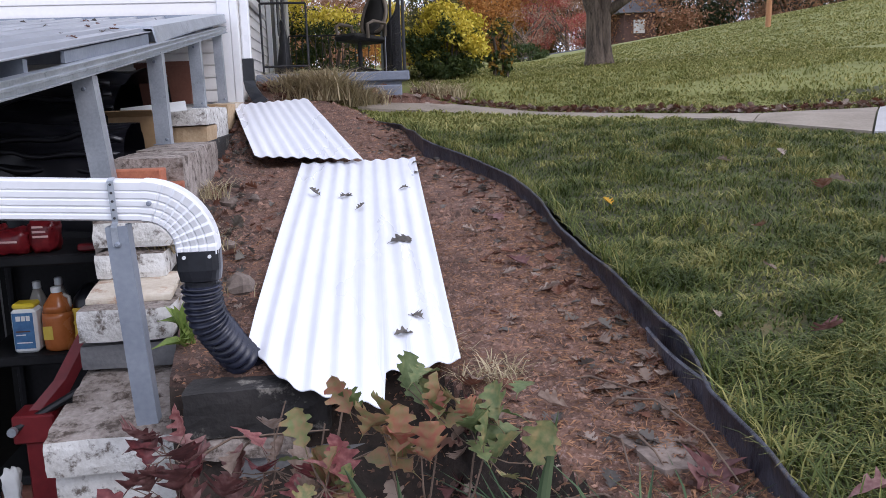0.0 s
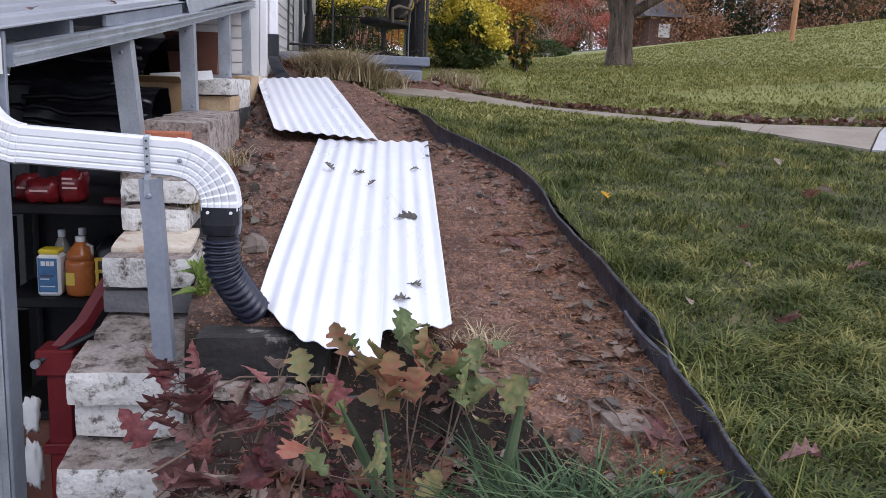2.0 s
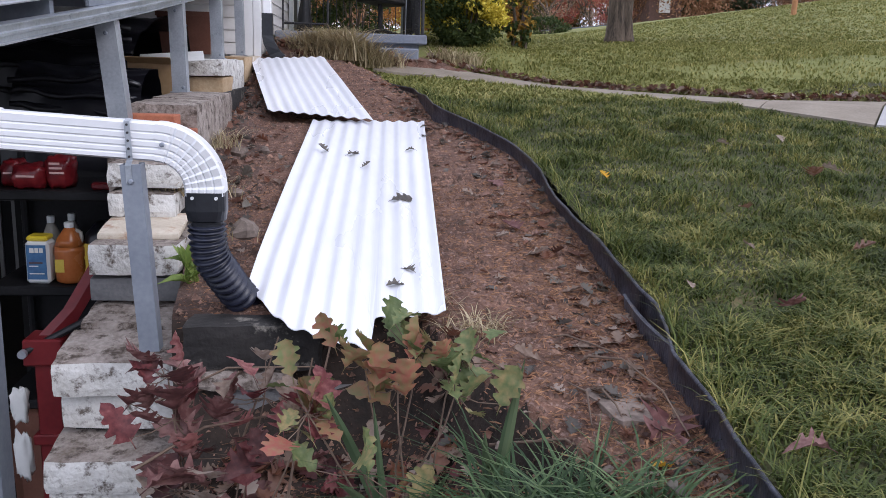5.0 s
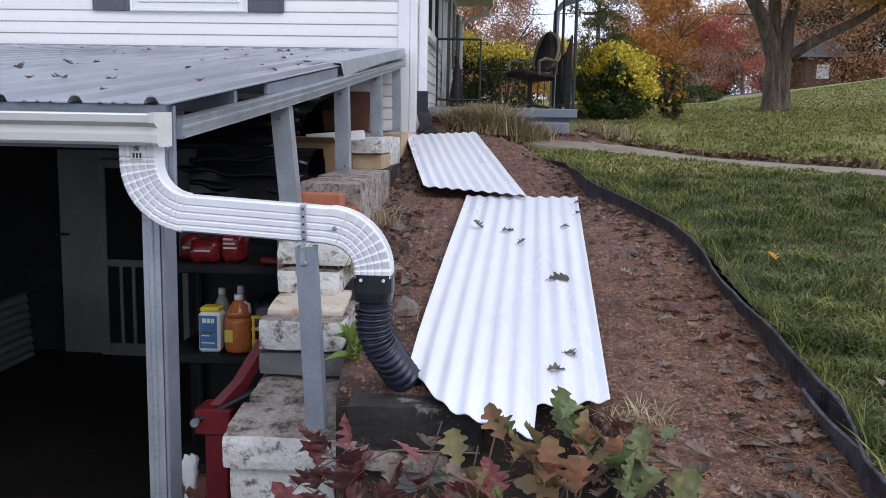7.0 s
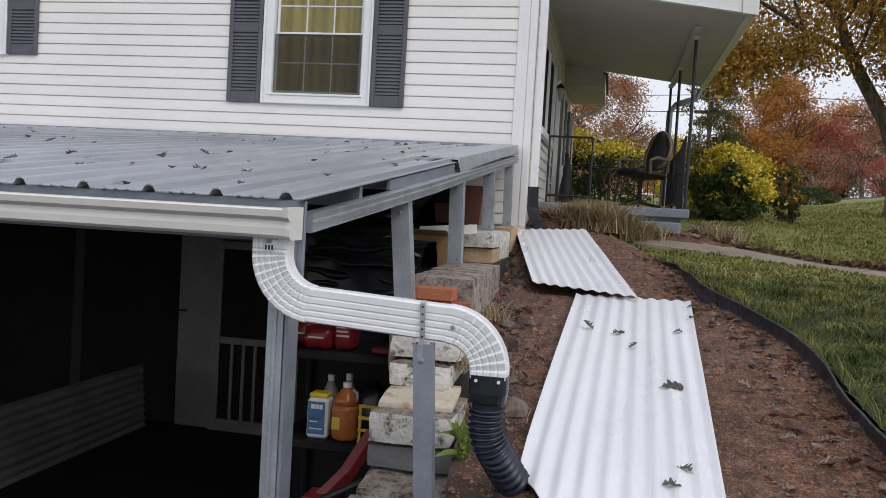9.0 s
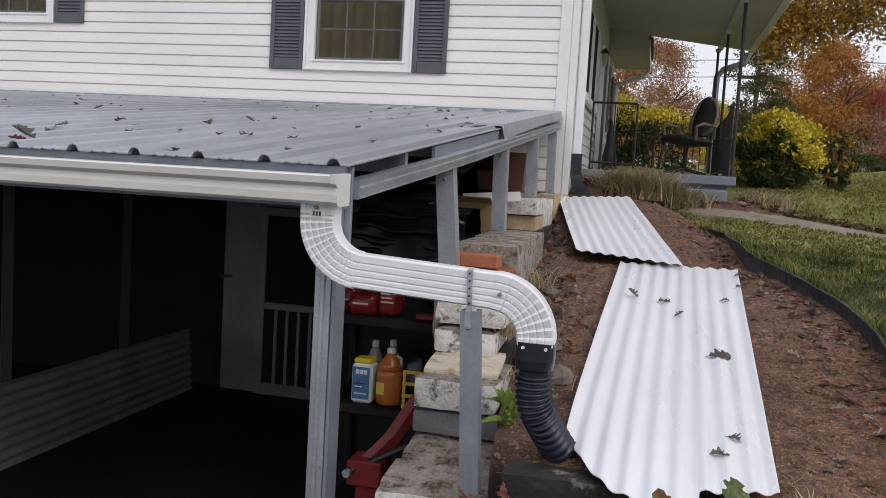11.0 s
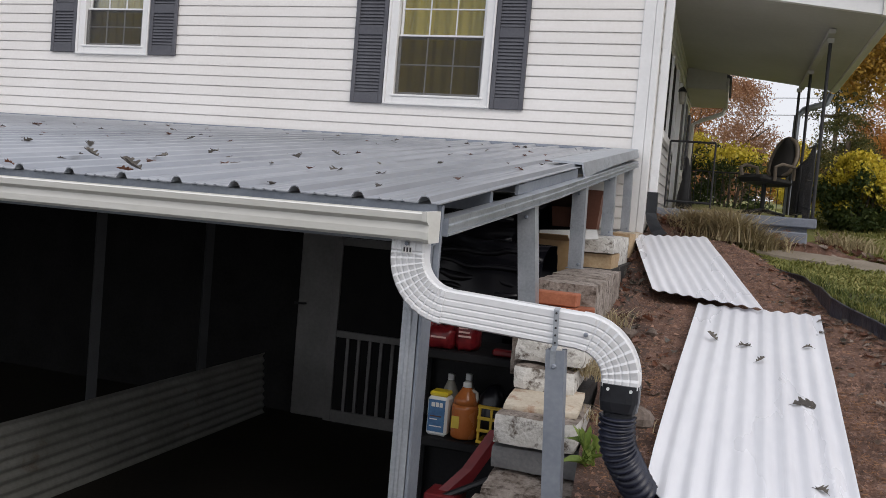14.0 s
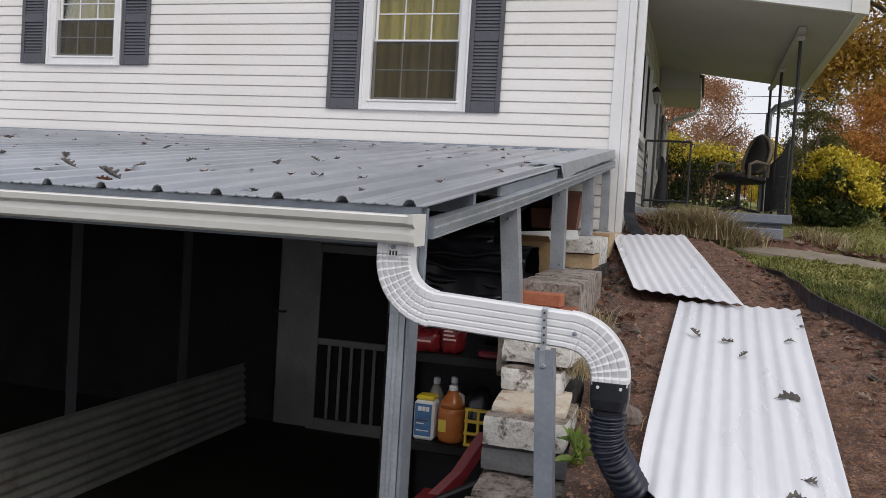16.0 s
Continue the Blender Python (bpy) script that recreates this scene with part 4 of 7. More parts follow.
hose = thing("drain_hose", (0.03, 2.45, 1.3), "black corrugated drain hose fitted to the rain pipe", "hose")
part("adapter", Mesh().sweep([[(-0.030 + cx * (0.056 + k) , 2.42 + cy * (0.045 + k), z) for cx, cy in [(math.copysign(abs(math.cos(a)) ** e, math.cos(a)), math.copysign(abs(math.sin(a)) ** e, math.sin(a))) for a in (2 * math.pi * (q + 0.5) / 20 for q in range(20))]]
                             for z, k, e in ((1.672, 0.002, 0.5), (1.62, 0.002, 0.5), (1.59, -0.002, 0.7), (1.585, -0.010, 1.0), (1.555, -0.012, 1.0))]), M["black_plastic"], hose, "smooth black adapter with white rivets")
for x in (-0.062, 0.004):
    part("rivet", Mesh().tube([(x, 2.376, 1.658), (x, 2.370, 1.658)], 0.005, 8), M["white_plastic"], hose)
hp_pts = [Vector(p) for p in ((-0.031, 2.42, 1.575), (-0.030, 2.425, 1.525), (-0.022, 2.435, 1.475), (0.000, 2.455, 1.428), (0.028, 2.505, 1.362), (0.064, 2.575, 1.285), (0.10, 2.64, 1.205), (0.16, 2.72, 1.12))]
dense = []
for i in range(len(hp_pts) - 1):
    p0, p1, p2, p3 = hp_pts[max(i - 1, 0)], hp_pts[i], hp_pts[i + 1], hp_pts[min(i + 2, len(hp_pts) - 1)]
    for k in range(16):
        t = k / 16
        dense.append(0.5 * ((2 * p1) + (p2 - p0) * t + (2 * p0 - 5 * p1 + 4 * p2 - p3) * t * t + (3 * p1 - p0 - 3 * p2 + p3) * t ** 3))
part("corrugated_tube", Mesh().tube(dense, [0.048 + 0.0085 * math.sin(i * math.pi / 2.5) for i in range(len(dense))], 20), M["black_hose"], hose, smooth=True)

# ---- corrugated sheets on the bed ----
def sheet(name, outline_near, far, pitch, label, bow=0.0, lie=sheet_z):
    """A wavy sheet: columns run from the near cut to the far end."""
    (fl_, fr_), n = far, 9 * 12
    top = []
    for i in range(n + 1):
        u = i / n
        a, b = outline_near(u), Vector(fl_).lerp(Vector(fr_), u)
        col = []
        for j in range(13):
            p = a.lerp(b, j / 12)
            p.x -= bow * (1 - u) ** 2 * math.sin(math.pi * (j / 12) ** 0.6)
            col.append((p.x, p.y, lie(p.x, p.y) + 0.004 + 0.0055 * math.cos(2 * math.pi * u * pitch) + 0.008 * bumpy(p.x, p.y, 1.2) + lift(u, j / 12)))
        top.append(col)
    s = Mesh()
    k = 13
    for col in top:
        s.v += col
    for col in top:
        s.v += [(x, y, z - 0.003) for x, y, z in col]
    m = len(top) * k
    for i in range(n):
        for j in range(12):
            q = i * k + j
            s.f.append((q, q + 1, q + k + 1, q + k))
            s.f.append((q + m, q + k + m, q + k + 1 + m, q + 1 + m))
        s.f.append((i * k, (i + 1) * k, (i + 1) * k + m, i * k + m))
        s.f.append((i * k + 12, i * k + 12 + m, (i + 1) * k + 12 + m, (i + 1) * k + 12))
    for j in range(12):
        s.f.append((j, j + m, j + 1 + m, j + 1))
        s.f.append((n * k + j, n * k + j + 1, n * k + j + 1 + m, n * k + j + m))
    ob = solid(name, s, M["corrugated"], label, "corrugated sheet", "corrugated sheets", smooth=False)
    return ob


def lift(u, v):
    return 0.006 * (1 - v)


def near_cut(u):
    if u < 0.63:
        return Vector(((0.057 + 0.382 * u / 0.63), along([(0, 2.63), (0.12, 2.43), (0.25, 2.28), (0.45, 2.185), (0.63, 2.115)], u)))
    return Vector((0.449, 2.315)).lerp(Vector((0.664, 2.35)), (u - 0.63) / 0.37)


sheet("corrugated_sheet", near_cut, ((0.103, 5.58), (0.816, 5.50)), 9.0, "white corrugated plastic sheet with a notched near end, lying on soil", 0.008)


def lift(u, v):
    return 0.012 + 0.02 * (1 - v) * u


sheet("corrugated_sheet", lambda u: Vector((-0.20, 5.73)).lerp(Vector((0.49, 5.40)), u), ((-0.55, 7.70), (0.078, 7.86)), 8.5, "white corrugated plastic sheet lapped over another on the bed", 0.0, lambda x, y: 1.663 + 0.166 * (y - 5.5) + 0.02 * x)


# ---- plastic edging between bed and lawn ----
ed = Mesh()
rings = []
for i in range(420):
    y = 0.6 + 7.6 * i / 419
    x = edge_x(y) + 0.010 * bumpy(0, y, 2.2) + 0.004 * bumpy(5, y, 9)
    lean_ = 0.02 * bumpy(3, y, 1.3) - 0.012
    top_z, low_z = lawn_z(x, y) + 0.016 + 0.012 * bumpy(9, y, 3), min(lawn_z(x, y) - 0.2, bed_z(x, y) - 0.06)
    mid_z, dent = (low_z + top_z) / 2 + 0.03, 0.010 * bumpy(7, y, 6) + 0.005 * bumpy(8, y, 17)
    rings.append([(x + 0.006, y, low_z), (x + 0.002 + lean_ / 2 + dent, y, mid_z), (x + 0.000 + lean_, y, top_z - 0.008), (x - 0.004 + lean_, y, top_z - 0.006), (x - 0.005 + lean_, y, top_z), (x - 0.001 + lean_, y, top_z + 0.005),
                  (x + 0.004 + lean_, y, top_z + 0.003), (x + 0.005 + lean_, y, top_z - 0.005), (x + 0.006 + lean_, y, top_z - 0.012), (x + 0.010, y, low_z)])
ed.sweep(rings)
edging = thing("lawn_edging", (1.2, 3, 1.4), "scuffed black plastic edging strip bordering the lawn", "edging")
part("strip", ed, M["edging"], edging, smooth=True)
fl = Mesh()
frings = []
for i in range(20):
    t = i / 19
    y = 2.44 - 0.46 * t
    x = 1.232 - 0.012 * math.sin(math.pi * t)
    zz = 1.366 - 0.034 * t + 0.012 * t * t
    frings.append([(x - 0.008, y, zz), (x - 0.001, y, zz + 0.004), (x + 0.004, y, zz + 0.001), (x + 0.010, y, zz - 0.09), (x + 0.006, y, zz - 0.09), (x - 0.004, y, zz - 0.006)])
fl.sweep(frings)
part("loose_flap", fl, M["edging"], edging, "bent loose end of the edging")

# ---- painted block wall that steps up along the carport ----
wallb = tagged(new("wall_blocks"), "stepped retaining wall of flaking white painted blocks", "wall", kind="structure")


def stone_block(x0, x1, y0, y1, z0, z1, material, name="block", slope=0.0, rough=0.006, yaw=0.0, top=None):
    """A worn block: a finely cut box with rounded, uneven faces; the top may carry another finish."""
    n = (6, 6, 4)
    m = Mesh()
    g = {}
    c = Vector(((x0 + x1) / 2, (y0 + y1) / 2, (z0 + z1) / 2))
    hs = Vector(((x1 - x0) / 2, (y1 - y0) / 2, (z1 - z0) / 2))
    rot = Matrix.Rotation(radians(yaw), 3, "Z")

    def vert(i, j, k):
        key = (i, j, k)
        if key not in g:
            q = Vector([(2 * a / b - 1) for a, b in zip(key, n)])
            p = Vector([q[a] * hs[a] for a in range(3)])
            r = 0.012
            inner = Vector([max(-hs[a] + r, min(hs[a] - r, p[a])) for a in range(3)])
            d = p - inner
            if d.length > r:
                p = inner + d.normalized() * r
            p = rot @ p
            p.z += slope * p.y
            p += c
            p += noise.noise_vector(p * 13) * rough + noise.noise_vector(p * 41) * rough * 0.45
            g[key] = len(m.v)
            m.v.append(tuple(p))
        return g[key]

    tops = []
    for a in range(3):
        b, d = (a + 1) % 3, (a + 2) % 3
        for side in (0, n[a]):
            for i in range(n[b]):
                for j in range(n[d]):
                    q = []
                    for di, dj in ((0, 0), (1, 0), (1, 1), (0, 1)):
                        key = [0, 0, 0]
                        key[a], key[b], key[d] = side, i + di, j + dj
                        q.append(vert(*key))
                    tops.append(a == 2 and side == n[2])
                    m.f.append(tuple(q))
    me = build(name, m, [material, top] if top else material)
    if top:
        me.polygons.foreach_set("material_index", [1 if t else 0 for t in tops])
    return part(name, me, None, wallb)


W_, T_ = M["block_white"], M["block_top"]
stone_block(-0.54, -0.15, 2.44, 2.90, 0.30, 0.730, W_, top=T_)
stone_block(-0.545, -0.14, 2.43, 2.85, 0.745, 0.858, W_, slope=0.12, top=T_)
stone_block(-0.525, -0.17, 2.57, 2.95, 0.875, 1.005, W_, top=T_, yaw=-1)
stone_block(-0.535, -0.145, 2.525, 2.76, 1.02, 1.135, W_, slope=0.16, top=T_, yaw=1)
stone_block(-0.520, -0.16, 2.765, 3.02, 1.05, 1.185, T_, slope=0.12)
stone_block(-0.525, -0.20, 2.915, 3.25, 1.200, 1.288, M["slab_grey"], name="slab", rough=0.003)
stone_block(-0.520, -0.215, 2.885, 3.28, 1.300, 1.412, W_, top=T_)
stone_block(-0.515, -0.235, 2.97, 3.26, 1.418, 1.450, M["slab_tan"], name="slab", slope=0.08, rough=0.003, yaw=3)
stone_block(-0.530, -0.285, 3.17, 3.60, 1.452, 1.546, W_, top=T_, yaw=2)
stone_block(-0.525, -0.245, 3.21, 3.60, 1.556, 1.652, W_, top=T_, yaw=-3)
stone_block(-0.640, -0.29, 3.60, 3.98, 1.42, 1.652, T_)
stone_block(-0.640, -0.33, 3.95, 4.45, 1.60, 1.835, T_)
stone_block(-0.650, -0.36, 4.46, 5.25, 1.62, 1.842, T_)
stone_block(-0.700, -0.44, 5.28, 5.80, 1.60, 1.80, T_)
stone_block(-0.710, -0.48, 5.70, 6.15, 1.79, 1.918, M["block_tan"])
stone_block(-0.715, -0.475, 5.66, 6.16, 1.922, 2.028, W_)
stone_block(-0.700, -0.50, 6.18, 6.9, 1.80, 2.028, W_)
stone_block(-0.700, -0.50, 6.95, 7.45, 1.85, 2.05, M["block_tan"])
stone_block(-0.690, -0.50, 7.47, 8.1, 1.85, 2.06, M["slab_tan"])
for k, (x, y, z, r) in enumerate(((-0.50, 3.83, 1.668, 2), (-0.50, 3.85, 1.733, -3), (-0.43, 3.90, 1.668, 8))):
    b = Mesh().box((-0.105, -0.05, 0), (0.105, 0.05, 0.060), 0.005, pose(x, y, z, 0, 0, r)).roughen(0.002, 30)
    solid("brick", b, M["brick"], "loose terracotta brick lying on the block wall", "brick", "loose bricks")
# filler mass added below the blocks, coloured near black for shade
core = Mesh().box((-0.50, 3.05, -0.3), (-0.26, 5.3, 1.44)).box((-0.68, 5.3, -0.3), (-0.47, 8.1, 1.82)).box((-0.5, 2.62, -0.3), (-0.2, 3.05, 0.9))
solid("wall_core", core, M["block_dark"], "dark base of the retaining wall, near black for the shade there", "wall", kind="structure")
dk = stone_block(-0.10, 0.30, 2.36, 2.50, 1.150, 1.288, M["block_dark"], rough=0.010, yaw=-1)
stone_block(-0.065, 0.20, 2.37, 2.50, 1.08, 1.145, T_, rough=0.010, yaw=1)
stone_block(0.02, 0.40, 2.40, 2.58, 0.90, 1.09, M["slab_grey"], rough=0.012, yaw=2)
stone_block(0.985, 1.13, 1.74, 1.99, 1.02, 1.258, M["rock"], rough=0.012, yaw=12)
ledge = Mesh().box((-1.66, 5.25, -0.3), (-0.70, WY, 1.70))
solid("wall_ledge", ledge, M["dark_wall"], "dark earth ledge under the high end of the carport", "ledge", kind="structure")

# black plastic sheeting heaped on the ledge
for (x0, x1, y0, y1, z0, z1, sd_) in ((-1.62, -1.02, 5.0, 5.5, 1.25, 2.22, 1), (-1.36, -0.72, 4.5, 5.1, 1.45, 1.98, 2), (-1.66, -1.0, 5.5, 7.9, 1.68, 2.3, 5)):
    bg_ = Mesh()
    n = 44
    rows = []
    for j in range(n + 1):
        v = j / n
        row = []
        for i in range(n + 1):
            u = i / n
            x = x0 + (x1 - x0) * u
            h_ = math.sin(math.pi * min(1, v * 1.0)) ** 0.35 if 0 < v < 1 else 0
            y = y0 + (y1 - y0) * v
            z = z0 + (z1 - z0) * (0.35 + 0.65 * h_) if 0 < v < 1 else z0
            w = 0.07 * noise.noise(Vector((x * 2, y * 2 + sd_, z * 12))) + 0.035 * noise.noise(Vector((x * 5, y * 3 + sd_, z * 34)))
            row.append((x + w * 0.4, y - w, z + w * 0.6))
        rows.append(row)
    bg_.sweep(rows, close_ring=False, caps=False)
    heap = solid("plastic_sheeting", bg_, M["black_bag"], "heap of glossy black plastic sheeting on the carport ledge", "plastic sheeting", "plastic heaps", smooth=True)
    for j in range(5):
        zz = z0 + (z1 - z0) * (0.28 + 0.15 * j)
        pts = [(x0 + (x1 - x0) * i / 10, y0 + 0.015 + 0.05 * noise.noise(Vector((i * 0.5, j, sd_))), zz + 0.05 * noise.noise(Vector((j * 2.3, i * 0.35, sd_ + 4)))) for i in range(11)]
        part("fold", Mesh().tube(pts, [0.014 + 0.018 * abs(noise.noise(Vector((i * 0.8, j * 3, sd_)))) for i in range(11)], 8), M["black_bag"], heap, smooth=True)
bx = thing("cardboard_box", (-0.83, 5.62, 1.72), "open brown cardboard box on the ledge", "box")
for lo, hi in (((-0.97, 5.28, 1.705), (-0.70, 5.288, 2.0)), ((-0.97, 5.60, 1.705), (-0.70, 5.608, 2.0)), ((-0.97, 5.288, 1.705), (-0.962, 5.60, 2.0)), ((-0.708, 5.288, 1.705), (-0.70, 5.60, 2.0))):
    part("side", Mesh().box(lo, hi), M["cardboard"], bx)
part("bottom", Mesh().box((-0.962, 5.288, 1.706), (-0.708, 5.60, 1.712)), M["cardboard"], bx)
part("flap", Mesh().box((-0.13, -0.1, 0), (0.13, 0, 0.005), 0, pose(-0.835, 5.28, 1.995, -20, 0, 0)), M["cardboard"], bx)
solid("board_sheet", Mesh().box((-0.19, -0.13, 0), (0.19, 0.13, 0.006), 0.001, pose(-0.745, 5.44, 2.030, 12, -5, 10)), M["paper"], "pale board sheet lying across a cardboard box", "board")
for x, y, z, s in ((-0.90, 7.35, 2.06, 1.0), (-1.16, 7.5, 2.06, 1.0)):
    pl = Mesh()
    pl.sweep([[(x + sx * w * s, y + sy * w * s, z + hh * s) for sx, sy in ((-1, -1), (1, -1), (1, 1), (-1, 1))] for w, hh in ((0.075, 0), (0.105, 0.30), (0.115, 0.30), (0.115, 0.335), (0.098, 0.335), (0.09, 0.2))])
    solid("planter", pl, M["terracotta_dark"], "square brown planter stored under the carport roof", "planter", "planters")

def pillow(c, half, seed, crumple=0.18, n=14):
    """A soft pack: a squared-off ball with creases."""
    m = Mesh()
    rings = []
    for j in range(n + 1):
        b = math.pi * (j / n - 0.5)
        ring = []
        for i in range(2 * n):
            a = math.pi * i / n
            d = [math.copysign(abs(q) ** 0.55, q) for q in (math.cos(b) * math.cos(a), math.cos(b) * math.sin(a), math.sin(b))]
            k = 1 + crumple * noise.noise(Vector((d[0] * 2.2 + seed, d[1] * 2.2, d[2] * 2.6))) + 0.5 * crumple * noise.noise(Vector((d[0] * 6, d[1] * 6 + seed, d[2] * 7)))
            ring.append(tuple(c[q] + half[q] * d[q] * k for q in range(3)))
        rings.append(ring)
    return m.sweep(rings)


# ---- shelf unit with bottles ----
su = thing("shelf_unit", (-1.0, 4.1, -0.2), "black plastic storage shelf unit in the carport", "shelf")
for z in (0.45, 1.0, 1.44):
    part("shelf", Mesh().box((-1.27, 3.86, z - 0.045), (-0.60, 4.35, z + 0.0), 0.008), M["shelf"], su)
for x in (-1.25, -0.63):
    for y in (3.88, 4.32):
        part("upright", Mesh().tube([(x, y, -0.2), (x, y, 1.62)], 0.02, 8), M["shelf"], su)
part("back", Mesh().box((-1.27, 4.36, -0.2), (-0.6, 4.38, 1.40)), M["shelf"], su)

jug = thing("cleaner_jug", (-0.925, 3.96, 1.0), "gallon jug of amber cleaner with a white cap", "jug")
part("body", Mesh().lathe([(0.056, 0), (0.067, 0.008), (0.069, 0.03), (0.070, 0.15), (0.067, 0.172)], (-0.925, 3.96, 1.003), 24), M["orange_liquid"], jug, "amber liquid showing through clear plastic", smooth=True)
part("shoulder", Mesh().lathe([(0.067, 0.172), (0.058, 0.202), (0.034, 0.236), (0.021, 0.254)], (-0.925, 3.96, 1.003), 24), M["orange_liquid"], jug, smooth=True)
part("handle", Mesh().tube([(-0.895, 3.96, 1.245), (-0.872, 3.955, 1.235), (-0.868, 3.95, 1.21), (-0.874, 3.95, 1.175)], 0.009, 8), M["clear_plastic"], jug)
part("cap", Mesh().lathe([(0.021, 0), (0.022, 0.002), (0.022, 0.022), (0.018, 0.025)], (-0.925, 3.96, 1.258), 16), M["white_plastic"], jug)
part("label", Mesh().box((-0.975, 3.891, 1.06), (-0.935, 3.894, 1.12)), M["yellow_label"], jug, "yellow label with a printed disc")
bj = thing("white_jug", (-1.055, 3.95, 1.0), "square white jug with a blue label and yellow lid", "jug")
part("body", Mesh().box((-1.108, 3.90, 1.003), (-1.002, 4.0, 1.20), 0.012), M["white_plastic"], bj)
part("lid", Mesh().box((-1.102, 3.905, 1.20), (-1.008, 3.995, 1.225), 0.008), M["yellow_cap"], bj)
lb = part("label", Mesh().box((-1.100, 3.8965, 1.025), (-1.014, 3.899, 1.185)), M["blue_label"], bj)
for k, (a, b, z, q) in enumerate(((-1.085, -1.066, 1.15, 0.022), (-1.062, -1.046, 1.15, 0.022), (-1.042, -1.026, 1.15, 0.022), (-1.09, -1.03, 1.10, 0.006), (-1.09, -1.05, 1.085, 0.005), (-1.09, -1.025, 1.05, 0.005))):
    part("print_bar", Mesh().box((a, 3.8945, z), (b, 3.896, z + q)), M["tin"] if k < 3 else M["far_brick"] if k == 3 else M["tin"], lb)
for x, y, hgt in ((-1.06, 4.12, 0.28), (-0.97, 4.14, 0.29)):
    cbm = thing("clear_bottle", (x, y, 1.0), "clear plastic bottle behind the jugs on the shelf", "bottle", "clear bottles")
    part("body", Mesh().lathe([(0.04, 0), (0.048, 0.01), (0.048, hgt * 0.6), (0.02, hgt * 0.85), (0.016, hgt * 0.88)], (x, y, 1.003), 18), M["clear_plastic"], cbm, smooth=True)
    part("cap", Mesh().lathe([(0.018, 0), (0.018, 0.03), (0.014, 0.033)], (x, y, 1.003 + hgt * 0.88), 14), M["white_plastic"], cbm)
cr = thing("plastic_crate", (-0.75, 3.98, 1.0), "yellow plastic lattice crate holding bagged bits", "crate")
for y in (3.90, 4.10):
    for k in range(5):
        x = -0.835 + 0.06 * k
        part("upright", Mesh().box((x - 0.007, y - 0.004, 1.003), (x + 0.007, y + 0.004, 1.19), 0.002), M["yellow_plastic"], cr)
    for z in (1.003, 1.06, 1.12, 1.178):
        part("bar", Mesh().box((-0.845, y - 0.005, z), (-0.588, y + 0.005, z + 0.016), 0.002), M["yellow_plastic"], cr)
part("base", Mesh().box((-0.845, 3.905, 1.003), (-0.588, 4.095, 1.012)), M["yellow_plastic"], cr)
bgm = Mesh().lathe([(0.02, 0), (0.075, 0.02), (0.085, 0.10), (0.07, 0.20), (0.035, 0.25), (0.01, 0.26)], (-0.80, 4.0, 1.02), 20).roughen(0.02, 14)
solid("plastic_bag", bgm, M["black_bag"], "crumpled dark plastic bag sitting in the crate", "bag", smooth=True)
for x, y, half, seed, lab in ((-1.075, 3.96, (0.075, 0.07, 0.055), 1, "crumpled red and black wrapped pack"), (-0.945, 3.97, (0.062, 0.06, 0.075), 5, "upright red pouch with pale print"), (-1.17, 4.02, (0.05, 0.06, 0.06), 9, "crumpled dark red pack")):
    rb = thing("red_pack", (x, y, 1.44), lab + " on the upper shelf", "pack", "red packs")
    part("body", pillow((x, y, 1.44 + half[2]), half, seed), M["red_bag"], rb, smooth=True)
    for k in range(3 if seed == 5 else 1):
        part("print_bar", Mesh().box((x - half[0] * 0.55, y - half[1] * 1.06, 1.455 + half[2] * (0.75 + 0.28 * k)), (x + half[0] * (0.5 - 0.15 * k), y - half[1] * 1.03, 1.464 + half[2] * (0.75 + 0.28 * k))), M["pink_label"], rb)
solid("red_tool", Mesh().box((-0.80, 3.90, 1.443), (-0.66, 3.95, 1.475), 0.008), M["red_paint"], "flat red tool on the upper shelf edge", "tool")

# red shop lift standing beside the wall
rs = thing("shop_crane", (-0.72, 3.1, -0.2), "worn red steel shop crane folded beside the block wall", "shop crane")
part("mast", Mesh().box((-0.768, 3.02, -0.15), (-0.678, 3.11, 0.98), 0.006), M["red_paint"], rs)
part("head", Mesh().box((-0.80, 3.0, 0.93), (-0.66, 3.13, 1.03), 0.006), M["red_paint"], rs)
part("collar", Mesh().box((-0.785, 3.005, 0.62), (-0.655, 3.125, 0.66), 0.004), M["red_paint"], rs)
part("arm", Mesh().sweep([[(x - 0.02, y, z + 0.03), (x + 0.02, y, z + 0.03), (x + 0.02, y, z - 0.03), (x - 0.02, y, z - 0.03)] for x, y, z in ((-0.74, 3.06, 1.00), (-0.66, 3.10, 1.09), (-0.57, 3.14, 1.25))]), M["red_paint"], rs)
part("brace", Mesh().tube([(-0.80, 3.0, 0.98), (-0.68, 3.04, 1.04), (-0.56, 3.08, 1.10)], 0.014, 8), M["black_iron"], rs)
part("foot", Mesh().box((-1.05, 2.98, -0.2), (-0.60, 3.15, -0.12), 0.006), M["red_paint"], rs)
part("pin", Mesh().tube([(-0.79, 2.99, 0.985), (-0.79, 2.97, 0.985)], 0.016, 10), M["galv"], rs)
for z, s in ((0.80, 1.0), (0.60, 1.4)):
    rg = pillow((-0.822, 3.005, z - 0.02), (0.030, 0.016, 0.062 * s), z * 10, 0.55, 10)
    solid("rag", rg, M["paper"], "white rag hung on the red crane", "rag", "white rags", smooth=True)
bh = Mesh().box((-1.25, 3.9, -0.2), (-0.85, 4.3, 0.40), 0.04).roughen(0.04, 6)
solid("storage_sack", bh, M["terracotta_dark"], "dull sack of odds and ends on the floor", "sack")

